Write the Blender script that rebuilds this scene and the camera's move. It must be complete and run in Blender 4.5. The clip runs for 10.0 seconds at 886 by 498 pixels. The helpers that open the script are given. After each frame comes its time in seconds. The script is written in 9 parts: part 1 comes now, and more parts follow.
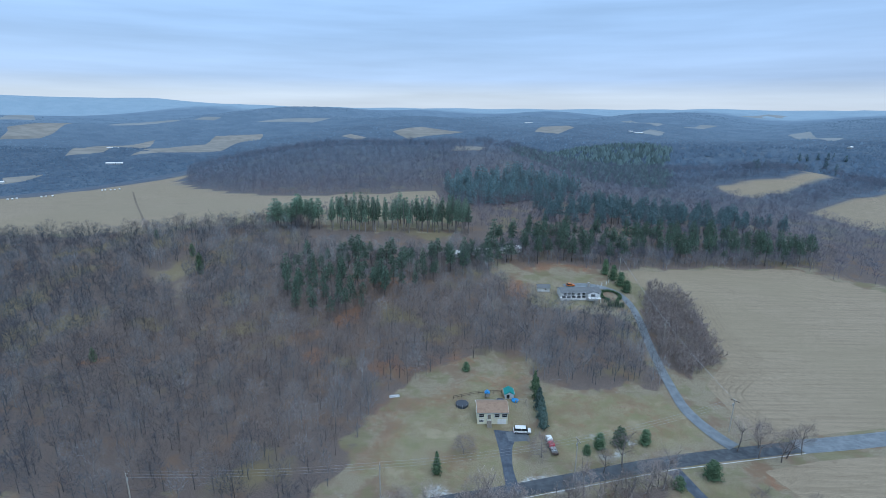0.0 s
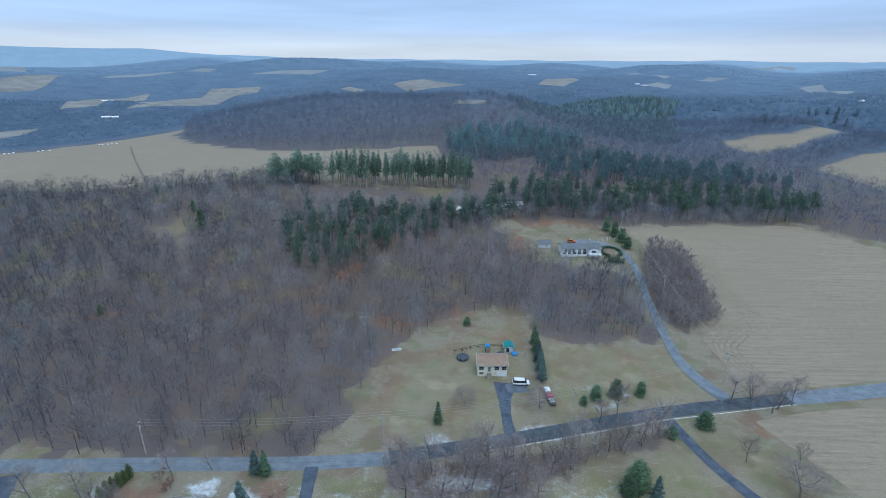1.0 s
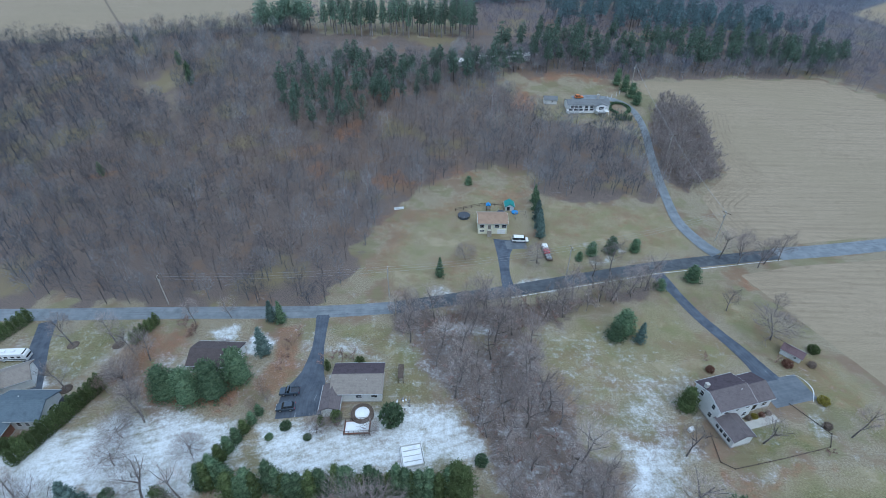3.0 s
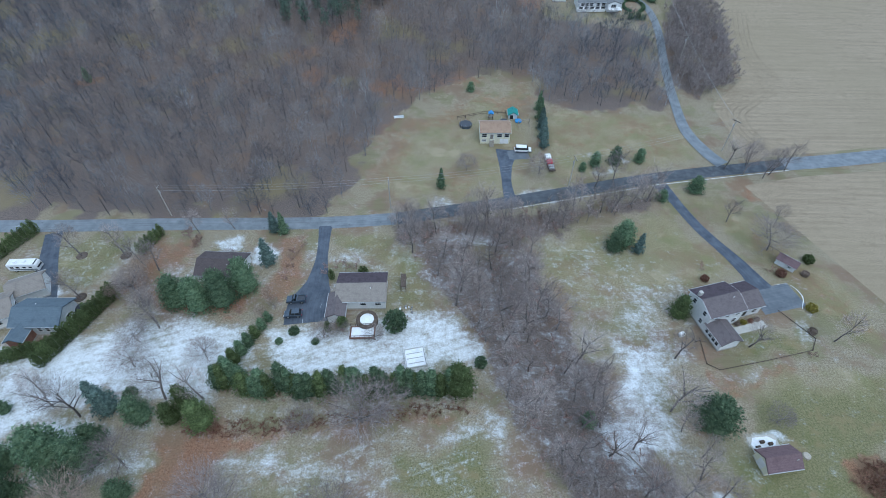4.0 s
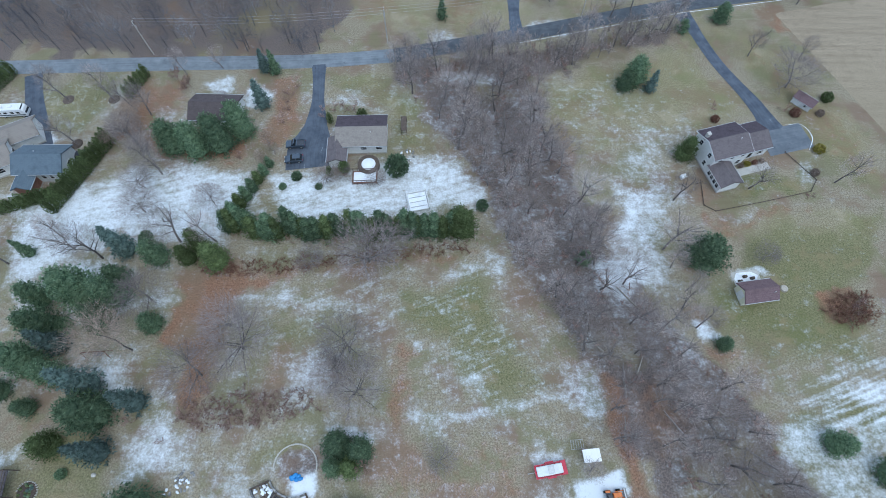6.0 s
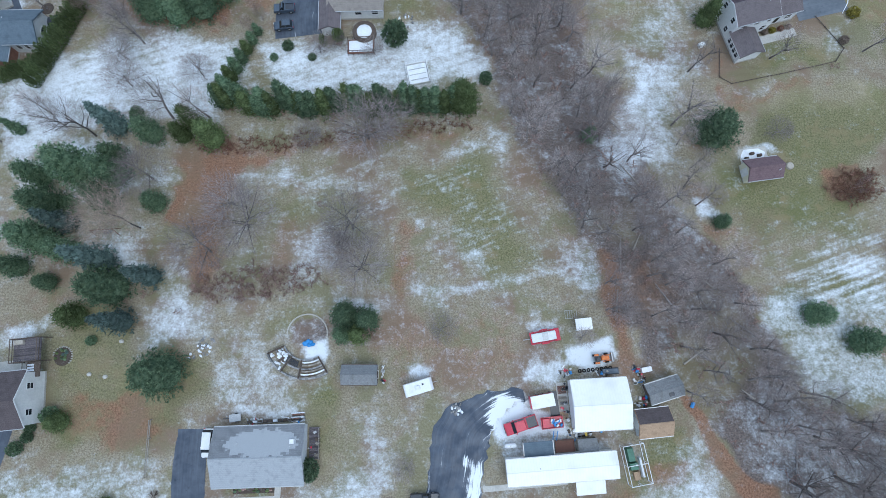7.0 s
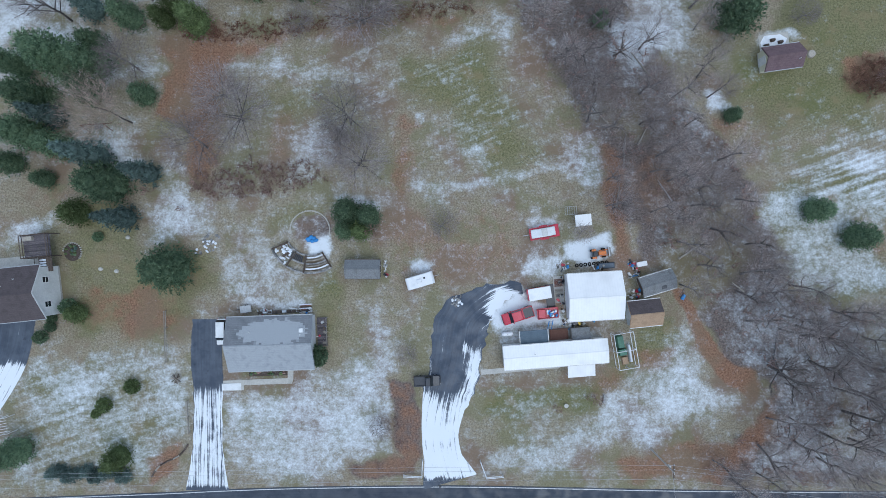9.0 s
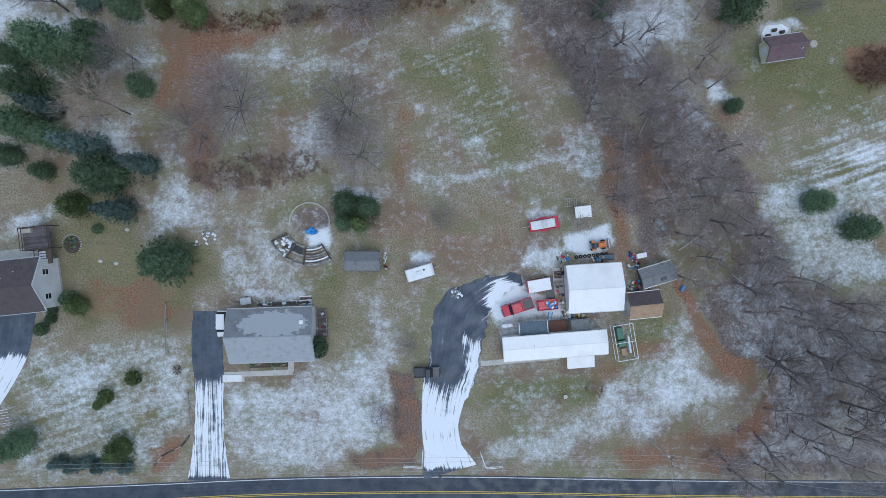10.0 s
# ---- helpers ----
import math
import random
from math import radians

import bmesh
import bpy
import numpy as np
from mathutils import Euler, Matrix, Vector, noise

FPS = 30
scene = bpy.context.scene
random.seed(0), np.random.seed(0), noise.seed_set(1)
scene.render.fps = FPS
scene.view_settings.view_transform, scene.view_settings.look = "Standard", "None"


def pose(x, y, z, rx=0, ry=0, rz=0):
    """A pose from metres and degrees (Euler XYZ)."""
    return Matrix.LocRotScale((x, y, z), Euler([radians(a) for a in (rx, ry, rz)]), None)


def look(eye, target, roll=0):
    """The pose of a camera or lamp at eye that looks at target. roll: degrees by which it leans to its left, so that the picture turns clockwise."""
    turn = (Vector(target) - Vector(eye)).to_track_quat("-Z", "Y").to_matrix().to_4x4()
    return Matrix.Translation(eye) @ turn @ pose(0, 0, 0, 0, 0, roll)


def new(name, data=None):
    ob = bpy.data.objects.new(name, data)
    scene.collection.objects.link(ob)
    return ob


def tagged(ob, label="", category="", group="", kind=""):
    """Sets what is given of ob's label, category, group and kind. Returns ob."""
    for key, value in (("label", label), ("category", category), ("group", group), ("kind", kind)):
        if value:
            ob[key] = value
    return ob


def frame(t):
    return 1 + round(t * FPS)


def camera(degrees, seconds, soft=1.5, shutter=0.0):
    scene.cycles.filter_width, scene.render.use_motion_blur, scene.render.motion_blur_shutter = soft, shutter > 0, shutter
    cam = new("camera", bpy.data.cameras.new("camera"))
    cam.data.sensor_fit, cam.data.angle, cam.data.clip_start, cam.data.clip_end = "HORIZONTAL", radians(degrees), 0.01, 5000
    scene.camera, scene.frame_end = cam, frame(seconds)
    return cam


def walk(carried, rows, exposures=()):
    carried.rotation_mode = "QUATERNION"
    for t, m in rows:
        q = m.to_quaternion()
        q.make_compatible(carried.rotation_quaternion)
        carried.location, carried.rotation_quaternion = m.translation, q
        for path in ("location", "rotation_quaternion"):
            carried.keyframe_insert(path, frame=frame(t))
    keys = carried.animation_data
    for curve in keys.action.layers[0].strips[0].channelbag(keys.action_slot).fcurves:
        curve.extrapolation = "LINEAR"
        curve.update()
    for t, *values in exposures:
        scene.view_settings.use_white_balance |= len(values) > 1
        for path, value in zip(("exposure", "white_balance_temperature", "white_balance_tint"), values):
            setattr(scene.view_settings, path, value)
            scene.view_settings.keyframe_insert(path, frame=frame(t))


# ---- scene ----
import collections

# The camera hovers in one spot and tilts from the skyline down to the ground below it.
cam = camera(83.18, 10.0, soft=0.55)
EYE = 88.0
ROWS = [
    (0.0, -0.003, -15.901, -0.500),
    (0.5, 0.070, -16.462, -0.531),
    (1.0, 0.161, -20.937, -0.521),
    (1.5, 0.200, -25.600, -0.487),
    (2.0, 0.236, -28.035, -0.473),
    (2.5, 0.249, -32.114, -0.426),
    (4.0, 0.356, -47.163, -0.241),
    (4.5, 0.342, -51.858, -0.124),
    (5.0, 0.288, -55.202, -0.066),
    (6.5, 0.071, -71.659, 0.308),
    (7.0, 0.084, -78.826, 0.375),
    (7.5, 0.055, -83.643, 0.416),
    (8.0, 0.072, -86.252, 0.448),
    (8.5, 0.036, -88.972, 0.453),
    (9.0, 0.031, -90.667, 0.464),
    (9.5, 0.020, -91.337, 0.450),
    (10.0, -0.026, -91.605, 0.431),
]
EXPOSURES = [(0.0, 0.42, 5600, 1), (2.5, 0.52, 5650, 2), (5.0, 0.66, 5850, 3), (7.0, 0.62, 5920, 5), (8.5, 0.44, 5980, 6), (10.0, 0.2, 6000, 7)]
walk(cam, [(t, pose(0, 0, EYE, 90 + pitch, roll, yaw)) for t, yaw, pitch, roll in ROWS], EXPOSURES)

# ---- sky and light: an overcast winter day ----
world = bpy.data.worlds.new("sky")
scene.world = world
world.use_nodes = True
wn, wl = world.node_tree.nodes, world.node_tree.links
wn.clear()
w_out = wn.new("ShaderNodeOutputWorld")
w_bg = wn.new("ShaderNodeBackground")
w_sky = wn.new("ShaderNodeTexSky")
w_sky.sky_type, w_sky.sun_disc = "NISHITA", False
w_sky.sun_elevation, w_sky.sun_rotation = radians(24), radians(150)
w_scale = wn.new("ShaderNodeVectorMath")
w_scale.operation = "SCALE"
w_scale.inputs["Scale"].default_value = 0.07
w_coord = wn.new("ShaderNodeTexCoord")
w_map = wn.new("ShaderNodeMapping")
w_map.inputs["Scale"].default_value = (1.6, 1.6, 22.0)
w_noise = wn.new("ShaderNodeTexNoise")
w_noise.inputs["Scale"].default_value, w_noise.inputs["Detail"].default_value = 1.5, 6
w_sep = wn.new("ShaderNodeSeparateXYZ")
w_ramp = wn.new("ShaderNodeValToRGB")          # cloud deck from the horizon to the zenith
stops = [(0.0, (0.57, 0.57, 0.62)), (0.02, (0.55, 0.565, 0.635)), (0.05, (0.39, 0.465, 0.65)), (0.12, (0.36, 0.46, 0.67)),
         (0.25, (0.35, 0.48, 0.71)), (0.6, (0.55, 0.66, 0.85)), (1.0, (0.62, 0.71, 0.85))]
while len(w_ramp.color_ramp.elements) < len(stops):
    w_ramp.color_ramp.elements.new(0.5)
for el, (at, c) in zip(w_ramp.color_ramp.elements, stops):
    el.position, el.color = at, (*c, 1)
w_var = wn.new("ShaderNodeMapRange")
w_var.inputs["From Min"].default_value, w_var.inputs["From Max"].default_value = 0.3, 0.7
w_var.inputs["To Min"].default_value, w_var.inputs["To Max"].default_value = 0.88, 1.12
w_mul = wn.new("ShaderNodeVectorMath")
w_mul.operation = "SCALE"
w_mix = wn.new("ShaderNodeMix")
w_mix.data_type = "RGBA"
w_mix.inputs["Factor"].default_value = 0.86
wl.new(w_coord.outputs["Generated"], w_map.inputs["Vector"])
wl.new(w_map.outputs["Vector"], w_noise.inputs["Vector"])
wl.new(w_coord.outputs["Generated"], w_sep.inputs["Vector"])
wl.new(w_sep.outputs["Z"], w_ramp.inputs["Fac"])
wl.new(w_noise.outputs["Fac"], w_var.inputs["Value"])
wl.new(w_ramp.outputs["Color"], w_mul.inputs[0])
wl.new(w_var.outputs["Result"], w_mul.inputs["Scale"])
wl.new(w_sky.outputs["Color"], w_scale.inputs[0])
wl.new(w_scale.outputs["Vector"], w_mix.inputs["A"])
wl.new(w_mul.outputs["Vector"], w_mix.inputs["B"])
wl.new(w_mix.outputs["Result"], w_bg.inputs["Color"])
wl.new(w_bg.outputs["Background"], w_out.inputs["Surface"])
w_bg.inputs["Strength"].default_value = 1.0

sun = new("sun", bpy.data.lights.new("sun", "SUN"))
sun.data.energy, sun.data.angle, sun.data.color = 0.7, radians(40), (1.0, 0.97, 0.93)
sun.matrix_world = look((0, 0, 0), (-0.35, 0.45, -1.0))

# ---- materials ----
def nodes_of(name):
    m = bpy.data.materials.new(name)
    m.use_nodes = True
    t = m.node_tree
    return m, t.nodes, t.links, t.nodes["Principled BSDF"]


def put(links, socket, value):
    if isinstance(value, bpy.types.NodeSocket):
        links.new(value, socket)
    elif isinstance(value, tuple) and len(value) == 3 and socket.type == "RGBA":
        socket.default_value = (*value, 1)
    else:
        socket.default_value = value


def mixed(n, l, a, b, fac, blend="MIX"):
    x = n.new("ShaderNodeMix")
    x.data_type, x.blend_type = "RGBA", blend
    for key, value in (("Factor", fac), ("A", a), ("B", b)):
        put(l, x.inputs[key], value)
    return x.outputs["Result"]


def calc(n, l, op, a, b=0.0, c=0.0):
    x = n.new("ShaderNodeMath")
    x.operation = op
    for i, value in enumerate((a, b, c)):
        put(l, x.inputs[i], value)
    return x.outputs[0]


def ranged(n, l, value, a, b, c=0.0, d=1.0):
    x = n.new("ShaderNodeMapRange")
    x.interpolation_type = "SMOOTHSTEP"
    put(l, x.inputs["Value"], value)
    for key, v in (("From Min", a), ("From Max", b), ("To Min", c), ("To Max", d)):
        x.inputs[key].default_value = v
    return x.outputs["Result"]


def grain(n, l, vec, scale, detail=4.0, rough=0.55):
    x = n.new("ShaderNodeTexNoise")
    x.inputs["Scale"].default_value, x.inputs["Detail"].default_value, x.inputs["Roughness"].default_value = scale, detail, rough
    l.new(vec, x.inputs["Vector"])
    return x.outputs["Fac"]


def stretch(n, l, vec, scale, turn=0.0):
    x = n.new("ShaderNodeMapping")
    x.inputs["Scale"].default_value, x.inputs["Rotation"].default_value = scale, (0, 0, radians(turn))
    l.new(vec, x.inputs["Vector"])
    return x.outputs["Vector"]


def relief(n, l, bsdf, height, strength, distance=0.05):
    x = n.new("ShaderNodeBump")
    x.inputs["Strength"].default_value, x.inputs["Distance"].default_value = strength, distance
    l.new(height, x.inputs["Height"])
    l.new(x.outputs["Normal"], bsdf.inputs["Normal"])


def attr(n, name):
    x = n.new("ShaderNodeAttribute")
    x.attribute_name = name
    return x.outputs["Fac"]


def surface(name, a, b, scale=3.0, rough=0.8, metal=0.0, bump=0.2, stain=None, lines=None, varied=0.0, coat=0.0, islands=0.0):
    """Two tones of fine grain, a wide blotch, optional stain patches, lap or shingle lines, and a shift from piece to piece."""
    m, n, l, bsdf = nodes_of(name)
    vec = n.new("ShaderNodeTexCoord").outputs["Object"]
    fine, wide = grain(n, l, vec, scale, 5), grain(n, l, vec, scale * 0.13, 3)
    col = mixed(n, l, a, b, ranged(n, l, fine, 0.32, 0.68))
    col = mixed(n, l, col, tuple(0.75 * v for v in a), ranged(n, l, wide, 0.45, 0.75, 0, 0.6))
    if stain:
        col = mixed(n, l, col, stain, ranged(n, l, grain(n, l, vec, scale * 0.3, 6, 0.65), 0.55, 0.66, 0, 0.75))
    height = fine
    if lines:
        axis, period, depth = lines
        w = n.new("ShaderNodeTexWave")
        w.bands_direction, w.wave_profile = axis, "SAW"
        w.inputs["Scale"].default_value, w.inputs["Distortion"].default_value = 0.314 / period, 0.25
        l.new(vec, w.inputs["Vector"])
        col = mixed(n, l, col, tuple(0.6 * v for v in a), ranged(n, l, w.outputs["Fac"], 0.75, 1.0, 0, depth))
        height = calc(n, l, "ADD", fine, w.outputs["Fac"])
    if varied:
        info = n.new("ShaderNodeObjectInfo")
        h = n.new("ShaderNodeHueSaturation")
        l.new(ranged(n, l, info.outputs["Random"], 0, 1, 1 - varied, 1 + varied), h.inputs["Value"])
        l.new(col, h.inputs["Color"])
        col = h.outputs["Color"]
    if islands:
        geo = n.new("ShaderNodeNewGeometry")
        h = n.new("ShaderNodeHueSaturation")
        l.new(ranged(n, l, geo.outputs["Random Per Island"], 0, 1, 1 - islands, 1 + islands), h.inputs["Value"])
        l.new(col, h.inputs["Color"])
        col = h.outputs["Color"]
    l.new(col, bsdf.inputs["Base Color"])
    bsdf.inputs["Roughness"].default_value, bsdf.inputs["Metallic"].default_value = rough, metal
    bsdf.inputs["Coat Weight"].default_value = coat
    if rough > 0.7:
        bsdf.inputs["Specular IOR Level"].default_value = 0.15
    if bump:
        relief(n, l, bsdf, height, bump)
    return m


def bark(name, a, b, islands=0.35, tint=None, thin=0.0):
    m = surface(name, a, b, 2.0, 0.95, bump=0.0, islands=islands, varied=0.25)
    if thin:
        # thin leaves let part of the light through
        n, l = m.node_tree.nodes, m.node_tree.links
        leaf, both = n.new("ShaderNodeBsdfTranslucent"), n.new("ShaderNodeMixShader")
        l.new(n["Principled BSDF"].inputs["Base Color"].links[0].from_socket, leaf.inputs["Color"])
        both.inputs["Fac"].default_value = thin
        l.new(n["Principled BSDF"].outputs["BSDF"], both.inputs[1])
        l.new(leaf.outputs["BSDF"], both.inputs[2])
        l.new(both.outputs["Shader"], n["Material Output"].inputs["Surface"])
    if tint:
        n, l = m.node_tree.nodes, m.node_tree.links
        bsdf = n["Principled BSDF"]
        vec = n.new("ShaderNodeTexCoord").outputs["Object"]
        col = bsdf.inputs["Base Color"].links[0].from_socket
        col = mixed(n, l, col, tint, ranged(n, l, grain(n, l, vec, 0.035, 4), 0.5, 0.68, 0, 0.55))
        col = mixed(n, l, col, tuple(0.45 * v for v in a), ranged(n, l, grain(n, l, vec, 0.06, 5), 0.5, 0.64, 0, 0.75))
        l.new(col, bsdf.inputs["Base Color"])
    return m


def stand(name, dark, pale, warm, islands=0.15):
    """Twigs of a mixed wood: each tree has a tone of its own, and stands of redder trees grow among grey ones."""
    m, n, l, bsdf = nodes_of(name)
    vec = n.new("ShaderNodeTexCoord").outputs["Object"]
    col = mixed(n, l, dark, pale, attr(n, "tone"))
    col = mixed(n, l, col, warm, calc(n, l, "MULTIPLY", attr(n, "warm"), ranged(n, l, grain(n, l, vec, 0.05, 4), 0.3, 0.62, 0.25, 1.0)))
    h = n.new("ShaderNodeHueSaturation")
    l.new(ranged(n, l, n.new("ShaderNodeNewGeometry").outputs["Random Per Island"], 0, 1, 1 - islands, 1 + islands), h.inputs["Value"])
    l.new(col, h.inputs["Color"])
    l.new(h.outputs["Color"], bsdf.inputs["Base Color"])
    bsdf.inputs["Roughness"].default_value, bsdf.inputs["Specular IOR Level"].default_value = 0.95, 0.15
    return m


M_BARK = bark("grey_bark", (0.13, 0.115, 0.108), (0.24, 0.215, 0.205))
M_TWIG = bark("bare_twigs", (0.20, 0.17, 0.16), (0.33, 0.285, 0.27))
M_TWIG_CREEK = bark("creek_side_twigs", (0.255, 0.212, 0.198), (0.50, 0.432, 0.402), 0.5)
M_BARK_PALE = bark("pale_grey_bark", (0.19, 0.165, 0.155), (0.32, 0.29, 0.275))
M_TWIG_HILL = stand("hillside_twigs", (0.078, 0.09, 0.112), (0.405, 0.413, 0.425), (0.27, 0.19, 0.145), 0.2)
M_TWIG_TAN = bark("tan_twigs", (0.26, 0.20, 0.165), (0.40, 0.32, 0.265))
M_BRUSH = bark("red_brown_brush", (0.24, 0.155, 0.13), (0.36, 0.25, 0.215))
M_BRUSH_RUST = bark("rust_brown_brush", (0.22, 0.12, 0.085), (0.36, 0.21, 0.15))
M_BRUSH_RED = bark("dark_red_brush", (0.17, 0.085, 0.06), (0.27, 0.15, 0.11))
M_BUSH_GOLD = bark("yellow_green_leaves", (0.28, 0.24, 0.05), (0.4, 0.34, 0.09))
M_NEEDLE = bark("dark_needles", (0.097, 0.160, 0.096), (0.230, 0.314, 0.189), 0.3, thin=0.4)
M_NEEDLE_BLUE = bark("blue_green_needles", (0.097, 0.146, 0.130), (0.190, 0.255, 0.230), 0.3, thin=0.3)
M_NEEDLE_WARM = bark("olive_needles", (0.108, 0.148, 0.060), (0.213, 0.269, 0.124), 0.3, thin=0.4)
# far twigs and needles lifted and blued: distance haze put into their colours
M_FAR_TWIG = stand("hazed_bare_woods", (0.118, 0.143, 0.19), (0.222, 0.238, 0.288), (0.228, 0.195, 0.218), 0.1)
M_HAZE_TWIG = bark("hazed_valley_woods", (0.098, 0.15, 0.222), (0.15, 0.208, 0.29), 0.12)
M_FAR_NEEDLE = bark("hazed_ridge_needles", (0.15, 0.23, 0.245), (0.235, 0.32, 0.335), 0.3, thin=0.35)
M_MID_NEEDLE = bark("hazed_pine_needles", (0.145, 0.22, 0.175), (0.27, 0.36, 0.265), 0.4, thin=0.35)
M_HAZE_WOODS = bark("hazed_skyline_woods", (0.155, 0.22, 0.30), (0.20, 0.275, 0.36), 0.08)

M_SHINGLE_DARK = surface("dark_grey_shingles", (0.16, 0.17, 0.18), (0.23, 0.24, 0.25), 9, 0.9, lines=("Y", 0.32, 0.35))


def worn_roof():
    """Grey shingles with a bleached area whose edge steps from shingle to shingle."""
    m = surface("grey_shingles_part_bleached", (0.185, 0.195, 0.21), (0.25, 0.26, 0.275), 7, 0.9, lines=("Y", 0.32, 0.35))
    n, l = m.node_tree.nodes, m.node_tree.links
    bsdf = n["Principled BSDF"]
    vec = n.new("ShaderNodeTexCoord").outputs["Object"]
    snap = n.new("ShaderNodeVectorMath")
    snap.operation = "SNAP"
    snap.inputs[1].default_value = (0.45, 0.2, 50.0)
    l.new(vec, snap.inputs[0])
    far = n.new("ShaderNodeVectorMath")
    far.operation = "DISTANCE"
    l.new(stretch(n, l, snap.outputs[0], (0.22, 0.62, 0.0)), far.inputs[0])
    far.inputs[1].default_value = (0.12, 1.2, 0.0)
    edge = calc(n, l, "ADD", far.outputs["Value"], calc(n, l, "MULTIPLY", calc(n, l, "SUBTRACT", grain(n, l, snap.outputs[0], 0.8, 4, 0.7), 0.5), 1.9))
    col = bsdf.inputs["Base Color"].links[0].from_socket
    light = mixed(n, l, (0.34, 0.36, 0.38), (0.41, 0.43, 0.45), ranged(n, l, grain(n, l, vec, 9, 4), 0.35, 0.65))
    l.new(mixed(n, l, col, light, ranged(n, l, edge, 1.3, 1.2)), bsdf.inputs["Base Color"])
    return m


M_SHINGLE_WORN = worn_roof()
# distant fields greyed, the farthest paler and bluer: haze is in the colour
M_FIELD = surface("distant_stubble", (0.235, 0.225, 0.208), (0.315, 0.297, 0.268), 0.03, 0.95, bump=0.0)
M_FIELD_FAR = surface("far_hazed_fields", (0.255, 0.275, 0.285), (0.30, 0.315, 0.32), 0.02, 0.95, bump=0.0)
M_SHINGLE_PLAIN = surface("light_grey_shingles", (0.34, 0.36, 0.38), (0.41, 0.43, 0.45), 9, 0.9, lines=("Y", 0.32, 0.3))
M_SHINGLE_BROWN = surface("brown_shingles", (0.09, 0.074, 0.076), (0.135, 0.112, 0.113), 8, 0.9, lines=("Y", 0.32, 0.35))
M_SHINGLE_MAUVE = surface("mauve_grey_shingles", (0.135, 0.115, 0.12), (0.185, 0.16, 0.165), 8, 0.9, lines=("Y", 0.32, 0.3))
M_SHINGLE_PLUM = surface("dark_plum_shingles", (0.075, 0.06, 0.07), (0.11, 0.09, 0.105), 8, 0.9, lines=("Y", 0.32, 0.3))
M_SHINGLE_WINE = surface("wine_brown_shingles", (0.15, 0.1, 0.108), (0.205, 0.145, 0.152), 8, 0.9, lines=("Y", 0.32, 0.3))
M_STUBBLE_ROW = surface("pressed_stubble", (0.262, 0.213, 0.152), (0.325, 0.267, 0.192), 0.3, 0.95, bump=0.0)
M_TRACK = surface("worn_grass_track", (0.185, 0.15, 0.115), (0.24, 0.2, 0.155), 0.4, 0.95, bump=0.0)
M_SHINGLE_TAN = surface("tan_shingles", (0.31, 0.215, 0.155), (0.40, 0.285, 0.21), 8, 0.9, lines=("Y", 0.32, 0.3))
M_SHINGLE_TAUPE = surface("taupe_shingles", (0.24, 0.21, 0.19), (0.31, 0.28, 0.25), 8, 0.9, lines=("Y", 0.32, 0.3))
M_SHINGLE_BLUE = surface("slate_blue_shingles", (0.105, 0.138, 0.17), (0.15, 0.19, 0.225), 8, 0.9, lines=("Y", 0.32, 0.3))
M_ROOF_WHITE = surface("white_metal_roofing", (0.88, 0.87, 0.86), (0.92, 0.91, 0.90), 1.5, 0.45, bump=0.05, lines=("X", 0.45, 0.1))
M_ROOF_TEAL = surface("teal_metal_roofing", (0.02, 0.22, 0.20), (0.03, 0.28, 0.26), 3, 0.5, lines=("X", 0.4, 0.3))
M_ROOF_OLD = surface("weathered_grey_roofing", (0.18, 0.185, 0.19), (0.26, 0.265, 0.27), 5, 0.85, stain=(0.15, 0.15, 0.14))
M_SIDING = surface("white_siding", (0.72, 0.73, 0.72), (0.79, 0.79, 0.78), 3, 0.6, bump=0.1, lines=("Z", 0.2, 0.4))
M_SIDING_CREAM = surface("cream_siding", (0.75, 0.72, 0.55), (0.80, 0.77, 0.62), 3, 0.6, bump=0.1, lines=("Z", 0.2, 0.4))
M_SIDING_GREY = surface("pale_grey_siding", (0.55, 0.58, 0.60), (0.62, 0.65, 0.66), 3, 0.6, bump=0.1, lines=("Z", 0.2, 0.4))
M_BRICK = surface("red_brown_brickwork", (0.25, 0.13, 0.10), (0.36, 0.20, 0.15), 12, 0.9, lines=("Z", 0.08, 0.5))
M_BLOCK = surface("concrete", (0.42, 0.40, 0.37), (0.52, 0.50, 0.47), 4, 0.9, stain=(0.34, 0.32, 0.29))
M_TRIM = surface("white_trim", (0.76, 0.77, 0.77), (0.82, 0.82, 0.82), 6, 0.5, bump=0.02)
M_GLASS = surface("dark_window_glass", (0.02, 0.025, 0.03), (0.03, 0.035, 0.045), 1, 0.06, bump=0.0)
M_WOOD_DARK = surface("weathered_dark_timber", (0.085, 0.065, 0.055), (0.14, 0.11, 0.09), 9, 0.85, stain=(0.20, 0.18, 0.16), varied=0.2)
M_DECKING = surface("weathered_dark_decking", (0.085, 0.075, 0.082), (0.155, 0.135, 0.142), 8, 0.8, varied=0.25)
M_WOOD_RED = surface("red_stained_decking", (0.17, 0.085, 0.065), (0.24, 0.13, 0.10), 8, 0.8, varied=0.2)
M_WOOD = surface("grey_weathered_wood", (0.30, 0.27, 0.23), (0.40, 0.36, 0.31), 8, 0.85, varied=0.25)
M_PLY = surface("bare_plywood", (0.38, 0.26, 0.17), (0.47, 0.33, 0.22), 6, 0.8, stain=(0.28, 0.19, 0.13))
M_STONE = surface("grey_stone", (0.22, 0.22, 0.22), (0.38, 0.37, 0.36), 5, 0.9, varied=0.3)
M_SNOW = surface("settled_snow", (0.78, 0.81, 0.85), (0.88, 0.90, 0.93), 5, 0.6, bump=0.3)
